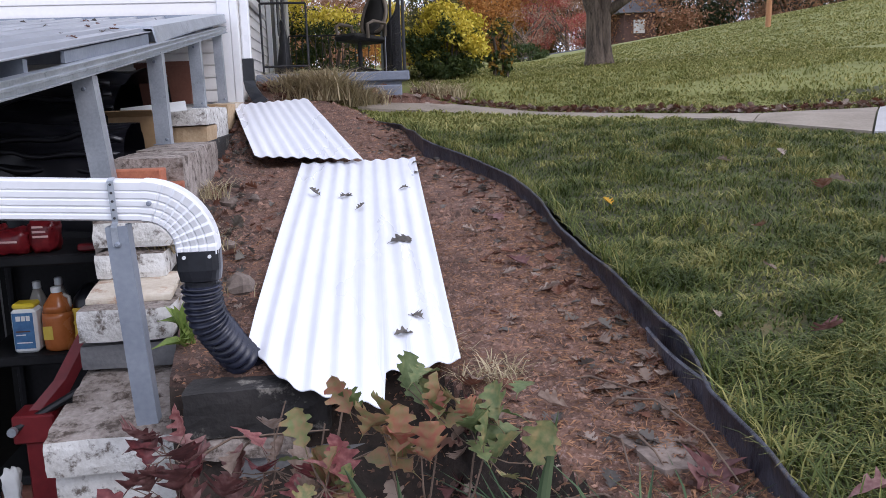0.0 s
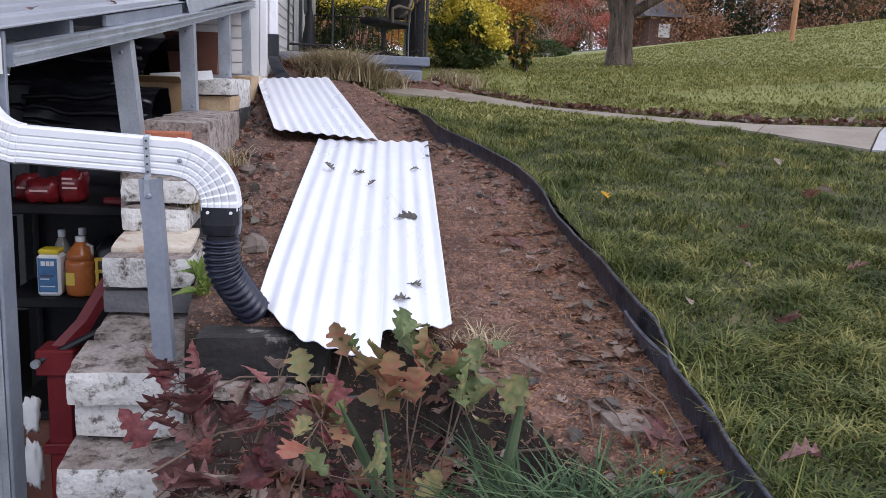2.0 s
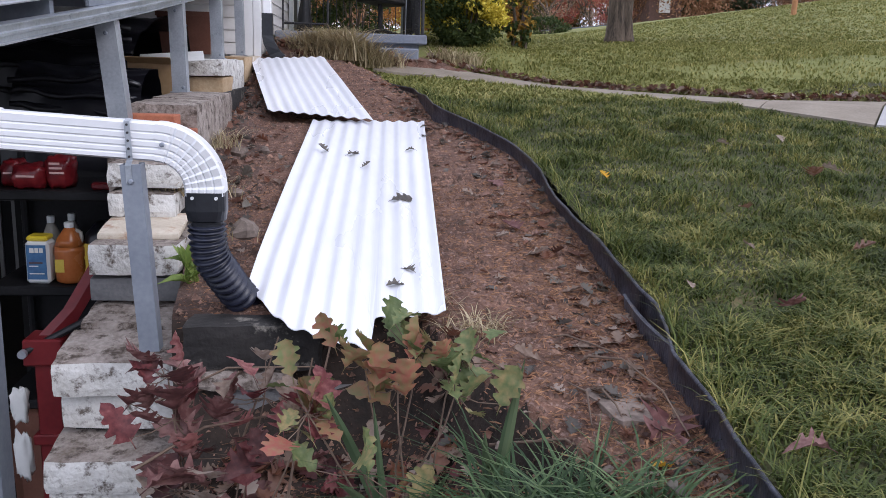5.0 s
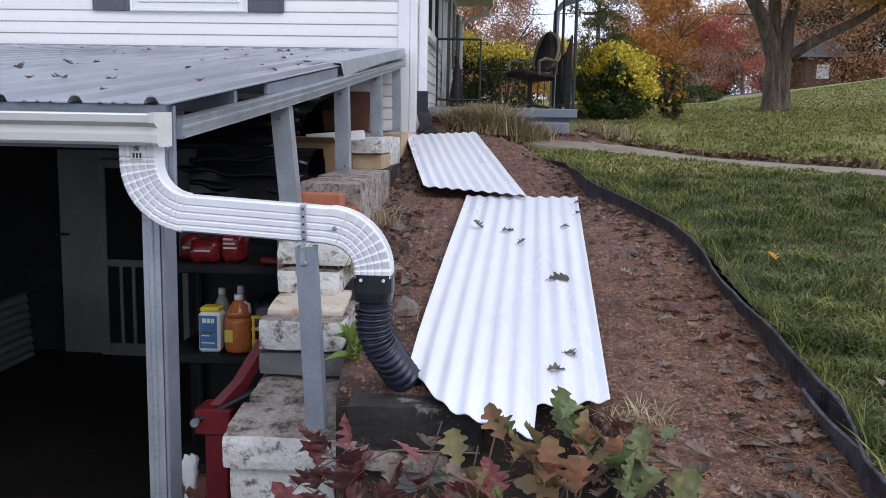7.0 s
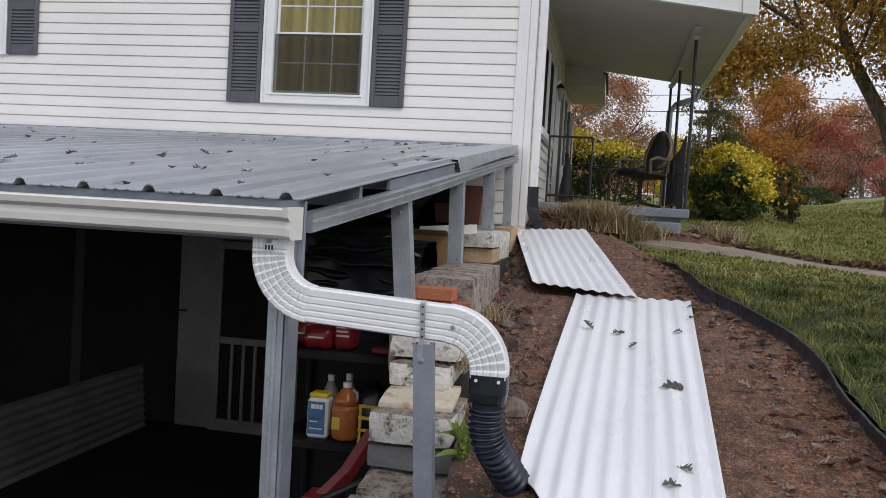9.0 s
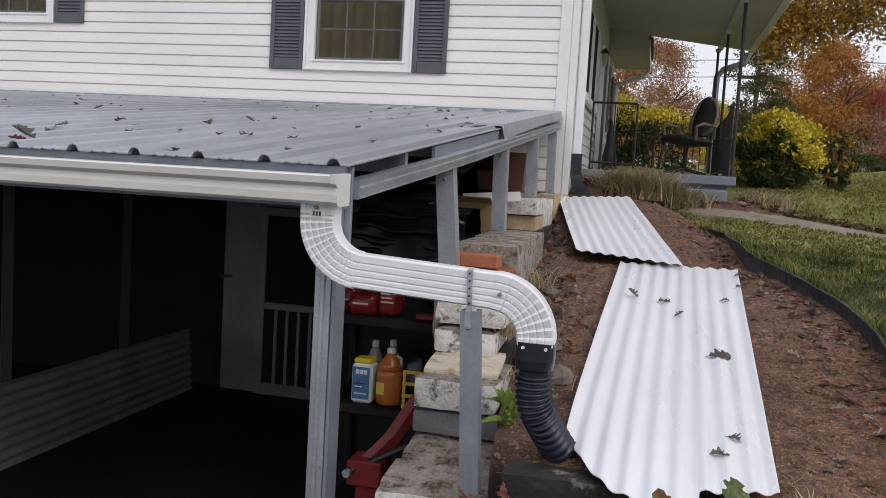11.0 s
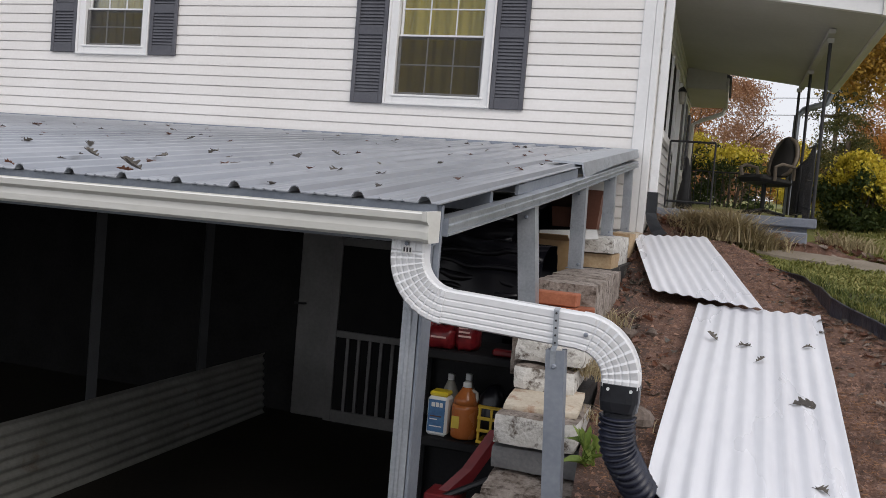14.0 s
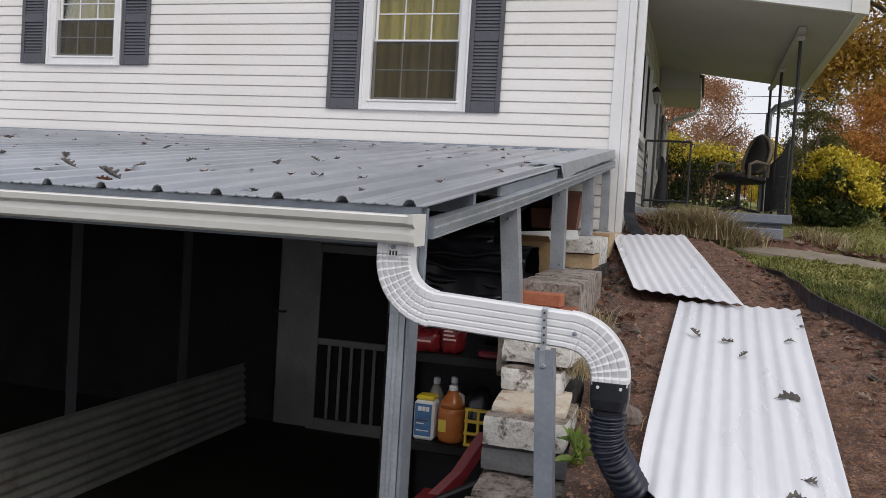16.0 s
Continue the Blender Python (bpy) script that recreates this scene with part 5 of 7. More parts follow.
# ---- porch ----
def mound_z(x, y):
    return lawn_z(x, y) + (2.19 - 0.11 * ease(0.3, 0.6, x) - lawn_z(x, y)) * ease(8.25, 9.2, y) * (1 - ease(1.0, 1.5, x)) + 0.02 * bumpy(x, y, 6) + 0.012 * bumpy(x, y, 17) + 0.01 - 0.25 * ease(0.30, 0.50, x) * (1 - ease(8.68, 8.85, y))


solid("ground_mound", grid([-0.5 + 0.05 * i for i in range(41)], [8.0 + 0.05 * i for i in range(29)], lambda u, y: u, mound_z), M["soil"], "heaped soil with twigs in front of the porch", "soil", kind="structure", smooth=True)
PY = 9.4
pz = 2.335
pf = Mesh().box((WX + 0.02, PY, pz - 0.10), (1.11, 14.2, pz), 0.012).box((WX + 0.02, PY + 0.10, 1.6), (1.03, 14.1, pz - 0.102))
solid("porch_floor", pf, M["porch_concrete"], "grey painted concrete porch slab", "porch", kind="structure")
ps = Mesh().box((0.53, PY - 0.38, 1.6), (1.00, PY + 0.09, pz - 0.15), 0.012)
solid("porch_step", ps, M["porch_concrete"], "grey concrete step at the porch", "step", kind="structure")


def porch_top(x):
    return 4.47 - 0.135 * (x + 0.5)


pr = Mesh()
pr.sweep([[(x, y, porch_top(x)) for y in (8.52, 13.0)] + [(x, y, porch_top(x) + 0.16) for y in (13.0, 8.52)] for x in (WX, 0.4, 1.44)])
solid("ceiling_porch", pr, M["soffit"], "grey-beige porch ceiling sloping to the eave", "ceiling", kind="structure")
rk = Mesh().sweep([[(x, 8.46, porch_top(x) - 0.02), (x, 8.518, porch_top(x) - 0.02), (x, 8.518, porch_top(x) + 0.15), (x, 8.46, porch_top(x) + 0.15)] for x in (0.06, 1.38)])
solid("fascia_trim", rk, M["trim"], "white rake board on the porch roof", "trim", kind="structure")
rk = Mesh().sweep([[(x, 8.44, porch_top(x) - 0.03), (x, 8.519, porch_top(x) - 0.03), (x, 8.519, porch_top(x) + 0.14), (x, 8.44, porch_top(x) + 0.14)] for x in (1.382, 1.53)])
solid("fascia_trim", rk, M["gutter"], "white gutter end at the porch eave", "trim", kind="structure")
rk = Mesh().sweep([[(x, y, porch_top(x) + 0.165) for y in (8.40, 13.1)] + [(x, y, porch_top(x) + 0.195) for y in (13.1, 8.40)] for x in (-0.9, 1.56)])
solid("roof_porch", rk, M["house_roof"], "dark shingle roof over the porch", "roof", kind="structure")
ev = Mesh().box((1.445, 8.53, porch_top(1.45) - 0.02), (1.53, 13.0, porch_top(1.45) + 0.1), 0.01)
solid("gutter_trim", ev, M["gutter"], "white gutter along the porch eave", "trim", kind="structure")
so = Mesh().box((WX + 0.02, 13.0, 4.17), (0.05, 15.0, 4.21))
solid("ceiling_eave", so, M["soffit"], "grey-beige soffit under the main eave", "ceiling", kind="structure")
so = Mesh().box((WX + 0.02, 12.955, 4.17), (0.05, 12.995, 4.62))
solid("ceiling_end", so, M["soffit"], "grey-beige board closing the porch ceiling", "ceiling", kind="structure")
so = Mesh().box((0.052, 13.0, 4.14), (0.085, 15.0, 4.34), 0.004)
solid("fascia_eave", so, M["soffit"], "dull eave board of the house", "trim", kind="structure")
mr_ = Mesh().sweep([[(x, y, z) for x, z in ((0.12, 4.35), (0.12, 4.39), (-4.5, 6.2), (-4.5, 6.1))] for y in (13.12, 15.1)])
mr_.sweep([[(x, y, z) for x, z in ((-0.92, 4.62), (-0.92, 4.66), (-4.5, 6.2), (-4.5, 6.1))] for y in (7.9, 13.11)])
solid("roof_house", mr_, M["house_roof"], "dark shingle main roof", "roof", kind="structure")

# front window and door seen along the wall
fwn = tagged(new("window_3"), "tall white front window with dark glass seen edge on", "window", kind="structure")
part("window_frame", Mesh().box((WX + 0.015, 8.72, 3.02), (WX + 0.06, 8.80, 4.0), 0.004).box((WX + 0.015, 10.5, 3.02), (WX + 0.06, 10.58, 4.0), 0.004).box((WX + 0.015, 8.80, 3.02), (WX + 0.07, 10.5, 3.10), 0.004).box((WX + 0.015, 9.6, 3.10), (WX + 0.05, 9.68, 4.0), 0.004), M["trim"], fwn)
part("pane", Mesh().box((WX + 0.016, 8.80, 3.10), (WX + 0.022, 9.6, 4.0)), M["screen"], fwn)
part("pane", Mesh().box((WX + 0.016, 9.68, 3.10), (WX + 0.022, 10.5, 4.0)), M["screen"], fwn)
fd = tagged(new("door_2"), "dark front storm door opening on the porch", "door", kind="structure")
part("leaf", Mesh().box((WX + 0.016, 11.4, 2.29), (WX + 0.05, 12.3, 3.97), 0.004), M["black_iron"], fd)
part("door_frame", Mesh().box((WX + 0.016, 11.28, 2.29), (WX + 0.07, 11.395, 3.97), 0.004).box((WX + 0.016, 12.305, 2.29), (WX + 0.07, 12.42, 3.97), 0.004), M["trim"], fd)
for y in (13.0, 14.3):
    f2 = Mesh().box((WX + 0.016, y, 3.0), (WX + 0.05, y + 0.4, 3.95), 0.004)
    solid("shutter", f2, M["shutter"], "dark shutter on the front wall beyond the door", "shutter", "front shutters")
lt = thing("wall_lantern", (WX + 0.1, 10.95, 3.75), "black porch lantern on the front wall", "lantern")
part("bracket", Mesh().tube([(WX + 0.015, 10.95, 3.80), (WX + 0.07, 10.95, 3.86), (WX + 0.09, 10.95, 3.84)], 0.012, 6), M["black_iron"], lt)
part("glass", Mesh().lathe([(0.025, 0), (0.045, 0.14), (0.04, 0.15)], (WX + 0.09, 10.95, 3.66), 8), M["clear_plastic"], lt)
part("cap", Mesh().lathe([(0.055, 0), (0.03, 0.04), (0.006, 0.07)], (WX + 0.09, 10.95, 3.81), 8), M["black_iron"], lt)
for x, y, s in ((-0.30, 11.1, 1.0),):
    fig = Mesh().lathe([(0.06, 0), (0.10, 0.06), (0.085, 0.22), (0.055, 0.38), (0.06, 0.46), (0.035, 0.56), (0.025, 0.66), (0.0, 0.70)], (x, y, pz), 14).roughen(0.03, 5)
    solid("porch_ornament", fig, M["black_iron"], "dark curved ornament standing on the porch", "ornament", smooth=True)


def railing(p0, p1, z0, z1, gap=0.11, label="black wrought iron porch railing"):
    p0, p1 = Vector(p0), Vector(p1)
    r = thing("porch_railing", (p0.x, p0.y, z0), label, "railing", "porch railings")
    for z in (z0 + 0.08, z1):
        part("rail", Mesh().tube([(p0.x, p0.y, z), (p1.x, p1.y, z)], 0.013, 6), M["black_iron"], r)
    n = max(2, int((p1 - p0).length / gap))
    for i in range(n + 1):
        p = p0.lerp(p1, i / n)
        part("baluster", Mesh().tube([(p.x, p.y, z0 + (0 if i in (0, n) else 0.08)), (p.x, p.y, z1)], 0.012 if i in (0, n) else 0.007, 6), M["black_iron"], r)
    return r


railing((-0.42, PY + 0.06), (0.05, PY + 0.06), pz, 3.06, 0.16, "thin black iron railing by the front wall")
railing((-0.40, 14.1), (1.05, 14.1), pz, 3.05, 0.10)
railing((1.06, PY + 0.9), (1.06, 14.1), pz, 3.05, 0.10)


def porch_post(x, y, z1):
    p = thing("porch_post", (x, y, pz), "black iron porch post with scrolled side bars", "post", "porch posts")
    part("bar", Mesh().tube([(x, y, pz), (x, y, z1)], 0.018, 8), M["black_iron"], p)
    part("cap", Mesh().box((x - 0.035, y - 0.035, z1 - 0.05), (x + 0.035, y + 0.035, z1), 0.006), M["soffit"], p)
    part("foot", Mesh().box((x - 0.04, y - 0.04, pz), (x + 0.04, y + 0.04, pz + 0.012)), M["black_iron"], p)
    return p


porch_post(1.07, PY + 0.12, porch_top(1.07) - 0.06)
porch_post(1.05, 11.4, porch_top(1.05) - 0.06)
porch_post(1.03, 12.85, porch_top(1.03) - 0.06)
bm_ = Mesh().box((1.025, 9.3, porch_top(1.05) - 0.060), (1.095, 12.98, porch_top(1.05) - 0.010), 0.005)
solid("porch_beam", bm_, M["soffit"], "painted beam under the porch eave", "beam")
sc_ = thing("iron_panel", (1.02, 10.2, pz), "dense black iron lattice panel at the porch corner", "panel")
for k in range(17):
    y = PY + 0.2 + 0.044 * k
    part("bar", Mesh().tube([(1.04, y, pz), (1.04, y, pz + 0.80 - 0.006 * k)], 0.011, 6), M["black_iron"], sc_)
for z in (0.1, 0.4, 0.76):
    part("rail", Mesh().tube([(1.04, PY + 0.15, pz + z), (1.04, PY + 0.93, pz + z + 0.05)], 0.012, 6), M["black_iron"], sc_)
ds2 = thing("porch_downspout", (1.1, 12.95, 2.3), "dark downspout curving under the porch eave", "downspout")
part("pipe", Mesh().tube([(1.45, 12.9, 4.15), (1.40, 12.9, 4.02), (1.12, 12.9, 3.92), (1.04, 12.9, 3.82), (1.02, 12.9, 2.3)], 0.045, 10), M["galv_dark"], ds2)
ds3 = thing("eave_downspout", (-0.46, 14.85, 2.4), "brown downspout elbow under the far eave", "downspout")
part("pipe", Mesh().tube([(0.05, 14.85, 4.16), (0.01, 14.85, 4.06), (-0.30, 14.85, 3.94), (-0.45, 14.85, 3.86), (-0.46, 14.85, 2.4)], 0.035, 8), M["soffit"], ds3)

# swivel chair on the porch
CX, CY = 0.65, 11.62
ch = thing("office_chair", (CX, CY, pz), "worn black high-backed swivel chair with tan arms on the porch", "chair")
for k in range(5):
    a = radians(72 * k + 20)
    part("base_leg", Mesh().tube([(CX, CY, pz + 0.11), (CX + 0.3 * math.cos(a), CY + 0.3 * math.sin(a), pz + 0.06)], [0.028, 0.018], 6), M["chair_black"], ch)
    part("caster", Mesh().lathe([(0.0, 0), (0.028, 0.005), (0.028, 0.045), (0, 0.05)], (CX + 0.3 * math.cos(a), CY + 0.3 * math.sin(a), pz + 0.003), 10), M["black_iron"], ch)
part("column", Mesh().tube([(CX, CY, pz + 0.1), (CX, CY, pz + 0.46)], 0.03, 10), M["black_iron"], ch)
part("seat", Mesh().box((-0.25, -0.25, 0), (0.25, 0.25, 0.085), 0.035, pose(CX, CY, pz + 0.44, 0, 6, 35)), M["chair_black"], ch)
bk = Mesh()
rows = []
for i in range(13):
    t = i / 12
    w = 0.20 * (math.sin(math.pi * (0.16 + 0.78 * t)) ** 0.6)
    off = 0.05 + 0.16 * t + 0.03 * math.sin(3 * t)
    rows.append([(s * w, off + d - 0.05 * (1 - abs(s)), 0.10 + 0.52 * t) for s, d in ((-1, 0), (-0.5, -0.02), (0, -0.03), (0.5, -0.02), (1, 0), (1, 0.035), (0.5, 0.05), (0, 0.055), (-0.5, 0.05), (-1, 0.035))])
bk.sweep(rows)
bkm = pose(CX, CY, pz + 0.45, 0, 0, -42)
bk.v = [tuple(bkm @ (Vector(p) + Vector((0, 0.18, 0)))) for p in bk.v]
part("backrest", bk, M["chair_black"], ch, smooth=True)
rim_pts = []
for k in range(33):
    a = 2 * math.pi * k / 32
    t = 0.5 - 0.5 * math.cos(a)
    w = 0.192 * (math.sin(math.pi * (0.16 + 0.78 * t)) ** 0.6)
    rim_pts.append(bkm @ Vector((math.copysign(min(1, abs(math.sin(a)) * 1.6), math.sin(a)) * w, 0.18 + 0.05 + 0.16 * t + 0.03 * math.sin(3 * t) - 0.012, 0.10 + 0.52 * t)))
part("back_rim", Mesh().tube(rim_pts, 0.026, 8), M["chair_arm"], ch, "worn tan rim of the backrest", smooth=True)
for s in (-1, 1):
    ar = [bkm @ Vector(p) for p in ((s * 0.27, 0.2, 0.06), (s * 0.29, 0.18, 0.22), (s * 0.29, -0.05, 0.24), (s * 0.27, -0.15, 0.2), (s * 0.25, -0.12, 0.03))]
    part("armrest", Mesh().tube(ar, 0.022, 8), M["chair_arm"], ch)


# ---- plants and fallen leaves ----
rnd = random.Random(7)


def quick(name, verts, faces, material):
    """A mesh straight from arrays, for what has very many corners."""
    me = bpy.data.meshes.new(name)
    v, f = np.asarray(verts, np.float32), np.asarray(faces, np.int32)
    me.vertices.add(len(v))
    me.vertices.foreach_set("co", v.ravel())
    me.loops.add(f.size)
    me.loops.foreach_set("vertex_index", f.ravel())
    me.polygons.add(len(f))
    me.polygons.foreach_set("loop_start", np.arange(0, f.size, f.shape[1], dtype=np.int32))
    me.materials.append(material)
    me.update(calc_edges=True)
    me.validate()
    return me


def blades(pts, height, width, bend, seed, flat=0.0):
    """Curved grass blades: three steps to a tip, each leaning its own way."""
    g = np.random.default_rng(seed)
    p = np.asarray(pts, float)
    n = len(p)
    a = g.uniform(0, 2 * np.pi, n)
    h = height * g.uniform(0.55, 1.25, n) * (1 if flat != 0.35 else np.array([0.72 + 1.1 * max(-0.3, bumpy(q[0], q[1], 5.5, 2)) for q in p]))
    w = width * g.uniform(0.7, 1.3, n)
    b = bend * g.uniform(0.2, 1.3, n)
    d = np.stack([np.cos(a), np.sin(a), np.zeros(n)], 1)
    s = np.stack([-np.sin(a), np.cos(a), np.zeros(n)], 1)
    up = np.array([0, 0, 1.0])
    rows = []
    for t, k in ((0, 1.0), (0.45, 0.85), (0.8, 0.5)):
        c = p + up * (h * (t - flat * t * t))[:, None] + d * (b * h * t * t)[:, None]
        rows += [c - s * (w * k / 2)[:, None], c + s * (w * k / 2)[:, None]]
    tip = p + up * (h * (1 - flat * 1.1))[:, None] + d * (b * h * 1.15)[:, None]
    v = np.stack(rows + [tip], 1).reshape(-1, 3)
    o = (np.arange(n) * 7)[:, None]
    tri = np.array([[0, 1, 3], [0, 3, 2], [2, 3, 5], [2, 5, 4], [4, 5, 6]])
    return v, (o[:, :, None] + tri[None]).reshape(-1, 3)


def on_walk(x, y):
    """Whether a place lies on one of the walk's slabs."""
    for (a, b), (c, d) in zip(walk_rows, walk_rows[1:]):
        ring = (a, b, d, c)
        turns = [(q[0] - p[0]) * (y - p[1]) - (q[1] - p[1]) * (x - p[0]) for p, q in zip(ring, ring[1:] + ring[:1])]
        if all(t >= 0 for t in turns) or all(t <= 0 for t in turns):
            return True
    return False


gp_ = []
for x0, x1, y0, y1, count in ((0, 1.6, 0.9, 3.2, 42000), (0, 2.6, 3.2, 6.0, 40000), (0, 4.2, 6.0, 9.5, 34000), (0, 9.5, 9.5, 15, 76000), (4.2, 11, 5.5, 10, 20000), (0, 20, 15, 31, 90000)):
    for _ in range(count):
        y = rnd.uniform(y0, y1)
        x = edge_x(y) + 0.015 + rnd.uniform(x0, x1)
        if y1 == 31:
            x = rnd.uniform(1.6, 21)
        if on_walk(x, y) or (x < 1.2 and y > 9):
            continue
        thin = bumpy(x, y, 1.7, 5)
        if thin < -0.28 and rnd.random() < 0.3:
            continue
        gp_.append((x, y, lawn_z(x, y) + 0.02 * bumpy(x, y, 1.1) + 0.006 * bumpy(x, y, 5)))
near = [p for p in gp_ if p[1] < 6]
mid_ = [p for p in gp_ if 6 <= p[1] < 15]
far_ = [p for p in gp_ if p[1] >= 15]
# middle and far blades use the copy brightened for sky sheen
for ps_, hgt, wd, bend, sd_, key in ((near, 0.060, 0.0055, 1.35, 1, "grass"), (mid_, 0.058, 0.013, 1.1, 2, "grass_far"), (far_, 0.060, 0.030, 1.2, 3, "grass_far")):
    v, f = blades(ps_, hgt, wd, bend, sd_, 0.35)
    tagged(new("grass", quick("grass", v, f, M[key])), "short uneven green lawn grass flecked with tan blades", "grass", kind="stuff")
rim = []
for _ in range(900):
    y = rnd.uniform(0.9, 7.8)
    x = edge_x(y) + rnd.uniform(0.0, 0.05)
    rim.append((x, y, lawn_z(x, y)))
v, f = blades(rim, 0.085, 0.0045, 1.3, 11)
tagged(new("edge_grass", quick("edge_grass", v, f, M["grass"])), "long grass blades hanging over the edging", "grass", kind="stuff")


def leaf_outline(kind, n=9):
    """Half outline of a leaf, stalk to tip, as (along, half width)."""
    if kind == "oak":
        return [(0, 0.006), (0.08, 0.07), (0.16, 0.20), (0.23, 0.25), (0.28, 0.15), (0.35, 0.18), (0.41, 0.36), (0.50, 0.40), (0.54, 0.24), (0.60, 0.22), (0.66, 0.36), (0.74, 0.35), (0.78, 0.20), (0.84, 0.20), (0.90, 0.22), (0.95, 0.11), (1.0, 0.0)]
    if kind == "broad":
        return [(0, 0.008), (0.06, 0.14), (0.14, 0.34), (0.20, 0.40), (0.25, 0.22), (0.31, 0.18), (0.38, 0.40), (0.46, 0.46), (0.51, 0.24), (0.57, 0.20), (0.64, 0.34), (0.71, 0.34), (0.75, 0.18), (0.83, 0.16), (0.90, 0.14), (1.0, 0.0)]
    return [(0, 0.005), (0.2, 0.16), (0.45, 0.22), (0.7, 0.17), (0.9, 0.06), (1.0, 0.0)]


def leaf_mesh(kind, size, curl, seed, material):
    """A cupped, slightly twisted leaf with a short stalk."""
    r = random.Random(seed)
    m = Mesh()
    out = leaf_outline(kind)
    tw, cup = r.uniform(-0.7, 0.7), r.uniform(0.15, 0.75)
    rows = []
    for t, w in out:
        w *= r.uniform(0.85, 1.15)
        z = curl * (t * t) * size
        y = (t - 0.04) * size
        q = []
        for s in (-1, -0.5, 0, 0.5, 1):
            ww = s * w * size
            q.append((ww, y - abs(s) * 0.03 * size, z + abs(s) ** 1.5 * w * size * cup + ww * tw * t + 0.05 * size * noise.noise(Vector((ww * 5 / size, y * 5 / size, seed)))))
        rows.append(q)
    m.sweep(rows, close_ring=False, caps=False)
    m.tube([(0, -0.28 * size, -0.03 * size), (0, -0.1 * size, 0), (0, 0.02 * size, 0.002)], 0.011 * size, 4)
    return build("leaf", m, material, smooth=True)


def stems(points, r0, r1):
    return Mesh().tube(points, [r0 + (r1 - r0) * i / (len(points) - 1) for i in range(len(points))], 6)


def leafy(name, base, label, category, groups, stem_top):
    """A young shrub: a stem up to each cluster, each leaf a mesh of its own on the stem."""
    s = thing(name, base, label, category)
    for (pts, kinds, size) in groups:
        c = Vector((sum(p[0] for p in pts), sum(p[1] for p in pts), sum(p[2] for p in pts))) / len(pts)
        b = Vector(base)
        part("stem", stems([b, b.lerp(c, 0.4) + Vector((rnd.uniform(-0.03, 0.03), 0.02, 0.01)), b.lerp(c, 0.8), c], 0.0032, 0.0018), M["twig"], s)
        for p in [q for q in pts for _ in range(2)]:
            p = Vector(p) + Vector((rnd.gauss(0, 0.022), rnd.uniform(-0.05, 0.05), rnd.gauss(0, 0.02)))
            part("twig", stems([c, c.lerp(p, 0.5) + Vector((0, 0, -0.008)), p], 0.0015, 0.001), M["twig"], s)
            k = rnd.choice(kinds)
            o = part("leaf", LEAVES[k][rnd.randrange(len(LEAVES[k]))], None, s)
            sz = size * rnd.uniform(0.75, 1.25)
            yaw = rnd.uniform(0, 360)
            o.matrix_basis = pose(p.x, p.y, p.z, rnd.uniform(15, 75), rnd.uniform(-30, 30), rnd.uniform(-80, 80) + (180 if rnd.random() < 0.45 else 0)) @ Matrix.Diagonal((sz, sz, sz, 1))
    return s


LEAVES = {"leaf_weed": [leaf_mesh("plain", 1.0, c, i + 20, M["leaf_weed"]) for i, c in enumerate((0.1, -0.3, 0.25, -0.4))]}
for key, kind in (("leaf_green", "oak"), ("leaf_orange", "oak"), ("leaf_red", "broad"), ("leaf_brown", "broad"), ("leaf_maroon", "broad"), ("leaf_pale", "oak"), ("leaf_yellow", "broad"), ("leaf_grey", "oak")):
    LEAVES[key] = [leaf_mesh(kind, 1.0, c, i + 3, M[key]) for i, c in enumerate((0.05, -0.3, 0.3, -0.5))]

sap = [([(0.51, 1.76, 1.455), (0.52, 1.74, 1.43), (0.57, 1.70, 1.41)], ["leaf_green"], 0.075),
       ([(0.55, 1.71, 1.43), (0.65, 1.70, 1.43), (0.60, 1.72, 1.41), (0.69, 1.68, 1.42)], ["leaf_orange", "leaf_orange", "leaf_green"], 0.085),
       ([(0.36, 1.73, 1.45), (0.41, 1.70, 1.40), (0.46, 1.71, 1.41), (0.45, 1.69, 1.38)], ["leaf_orange", "leaf_orange", "leaf_green"], 0.085),
       ([(0.61, 1.67, 1.37), (0.57, 1.68, 1.39), (0.66, 1.64, 1.32), (0.63, 1.66, 1.34)], ["leaf_green"], 0.08),
       ([(0.29, 1.66, 1.34), (0.27, 1.62, 1.27), (0.31, 1.67, 1.37), (0.34, 1.63, 1.30)], ["leaf_green", "leaf_green", "leaf_orange"], 0.08),
       ([(0.36, 1.59, 1.22), (0.42, 1.60, 1.25), (0.48, 1.56, 1.16)], ["leaf_green", "leaf_orange"], 0.085),
       ([(0.48, 1.68, 1.36), (0.47, 1.67, 1.33), (0.53, 1.69, 1.40)], ["leaf_orange", "leaf_red"], 0.08)]
leafy("oak_sapling", (0.50, 1.62, 0.98), "young oak sapling with green and orange-tinged lobed leaves", "sapling", sap, 1.4)
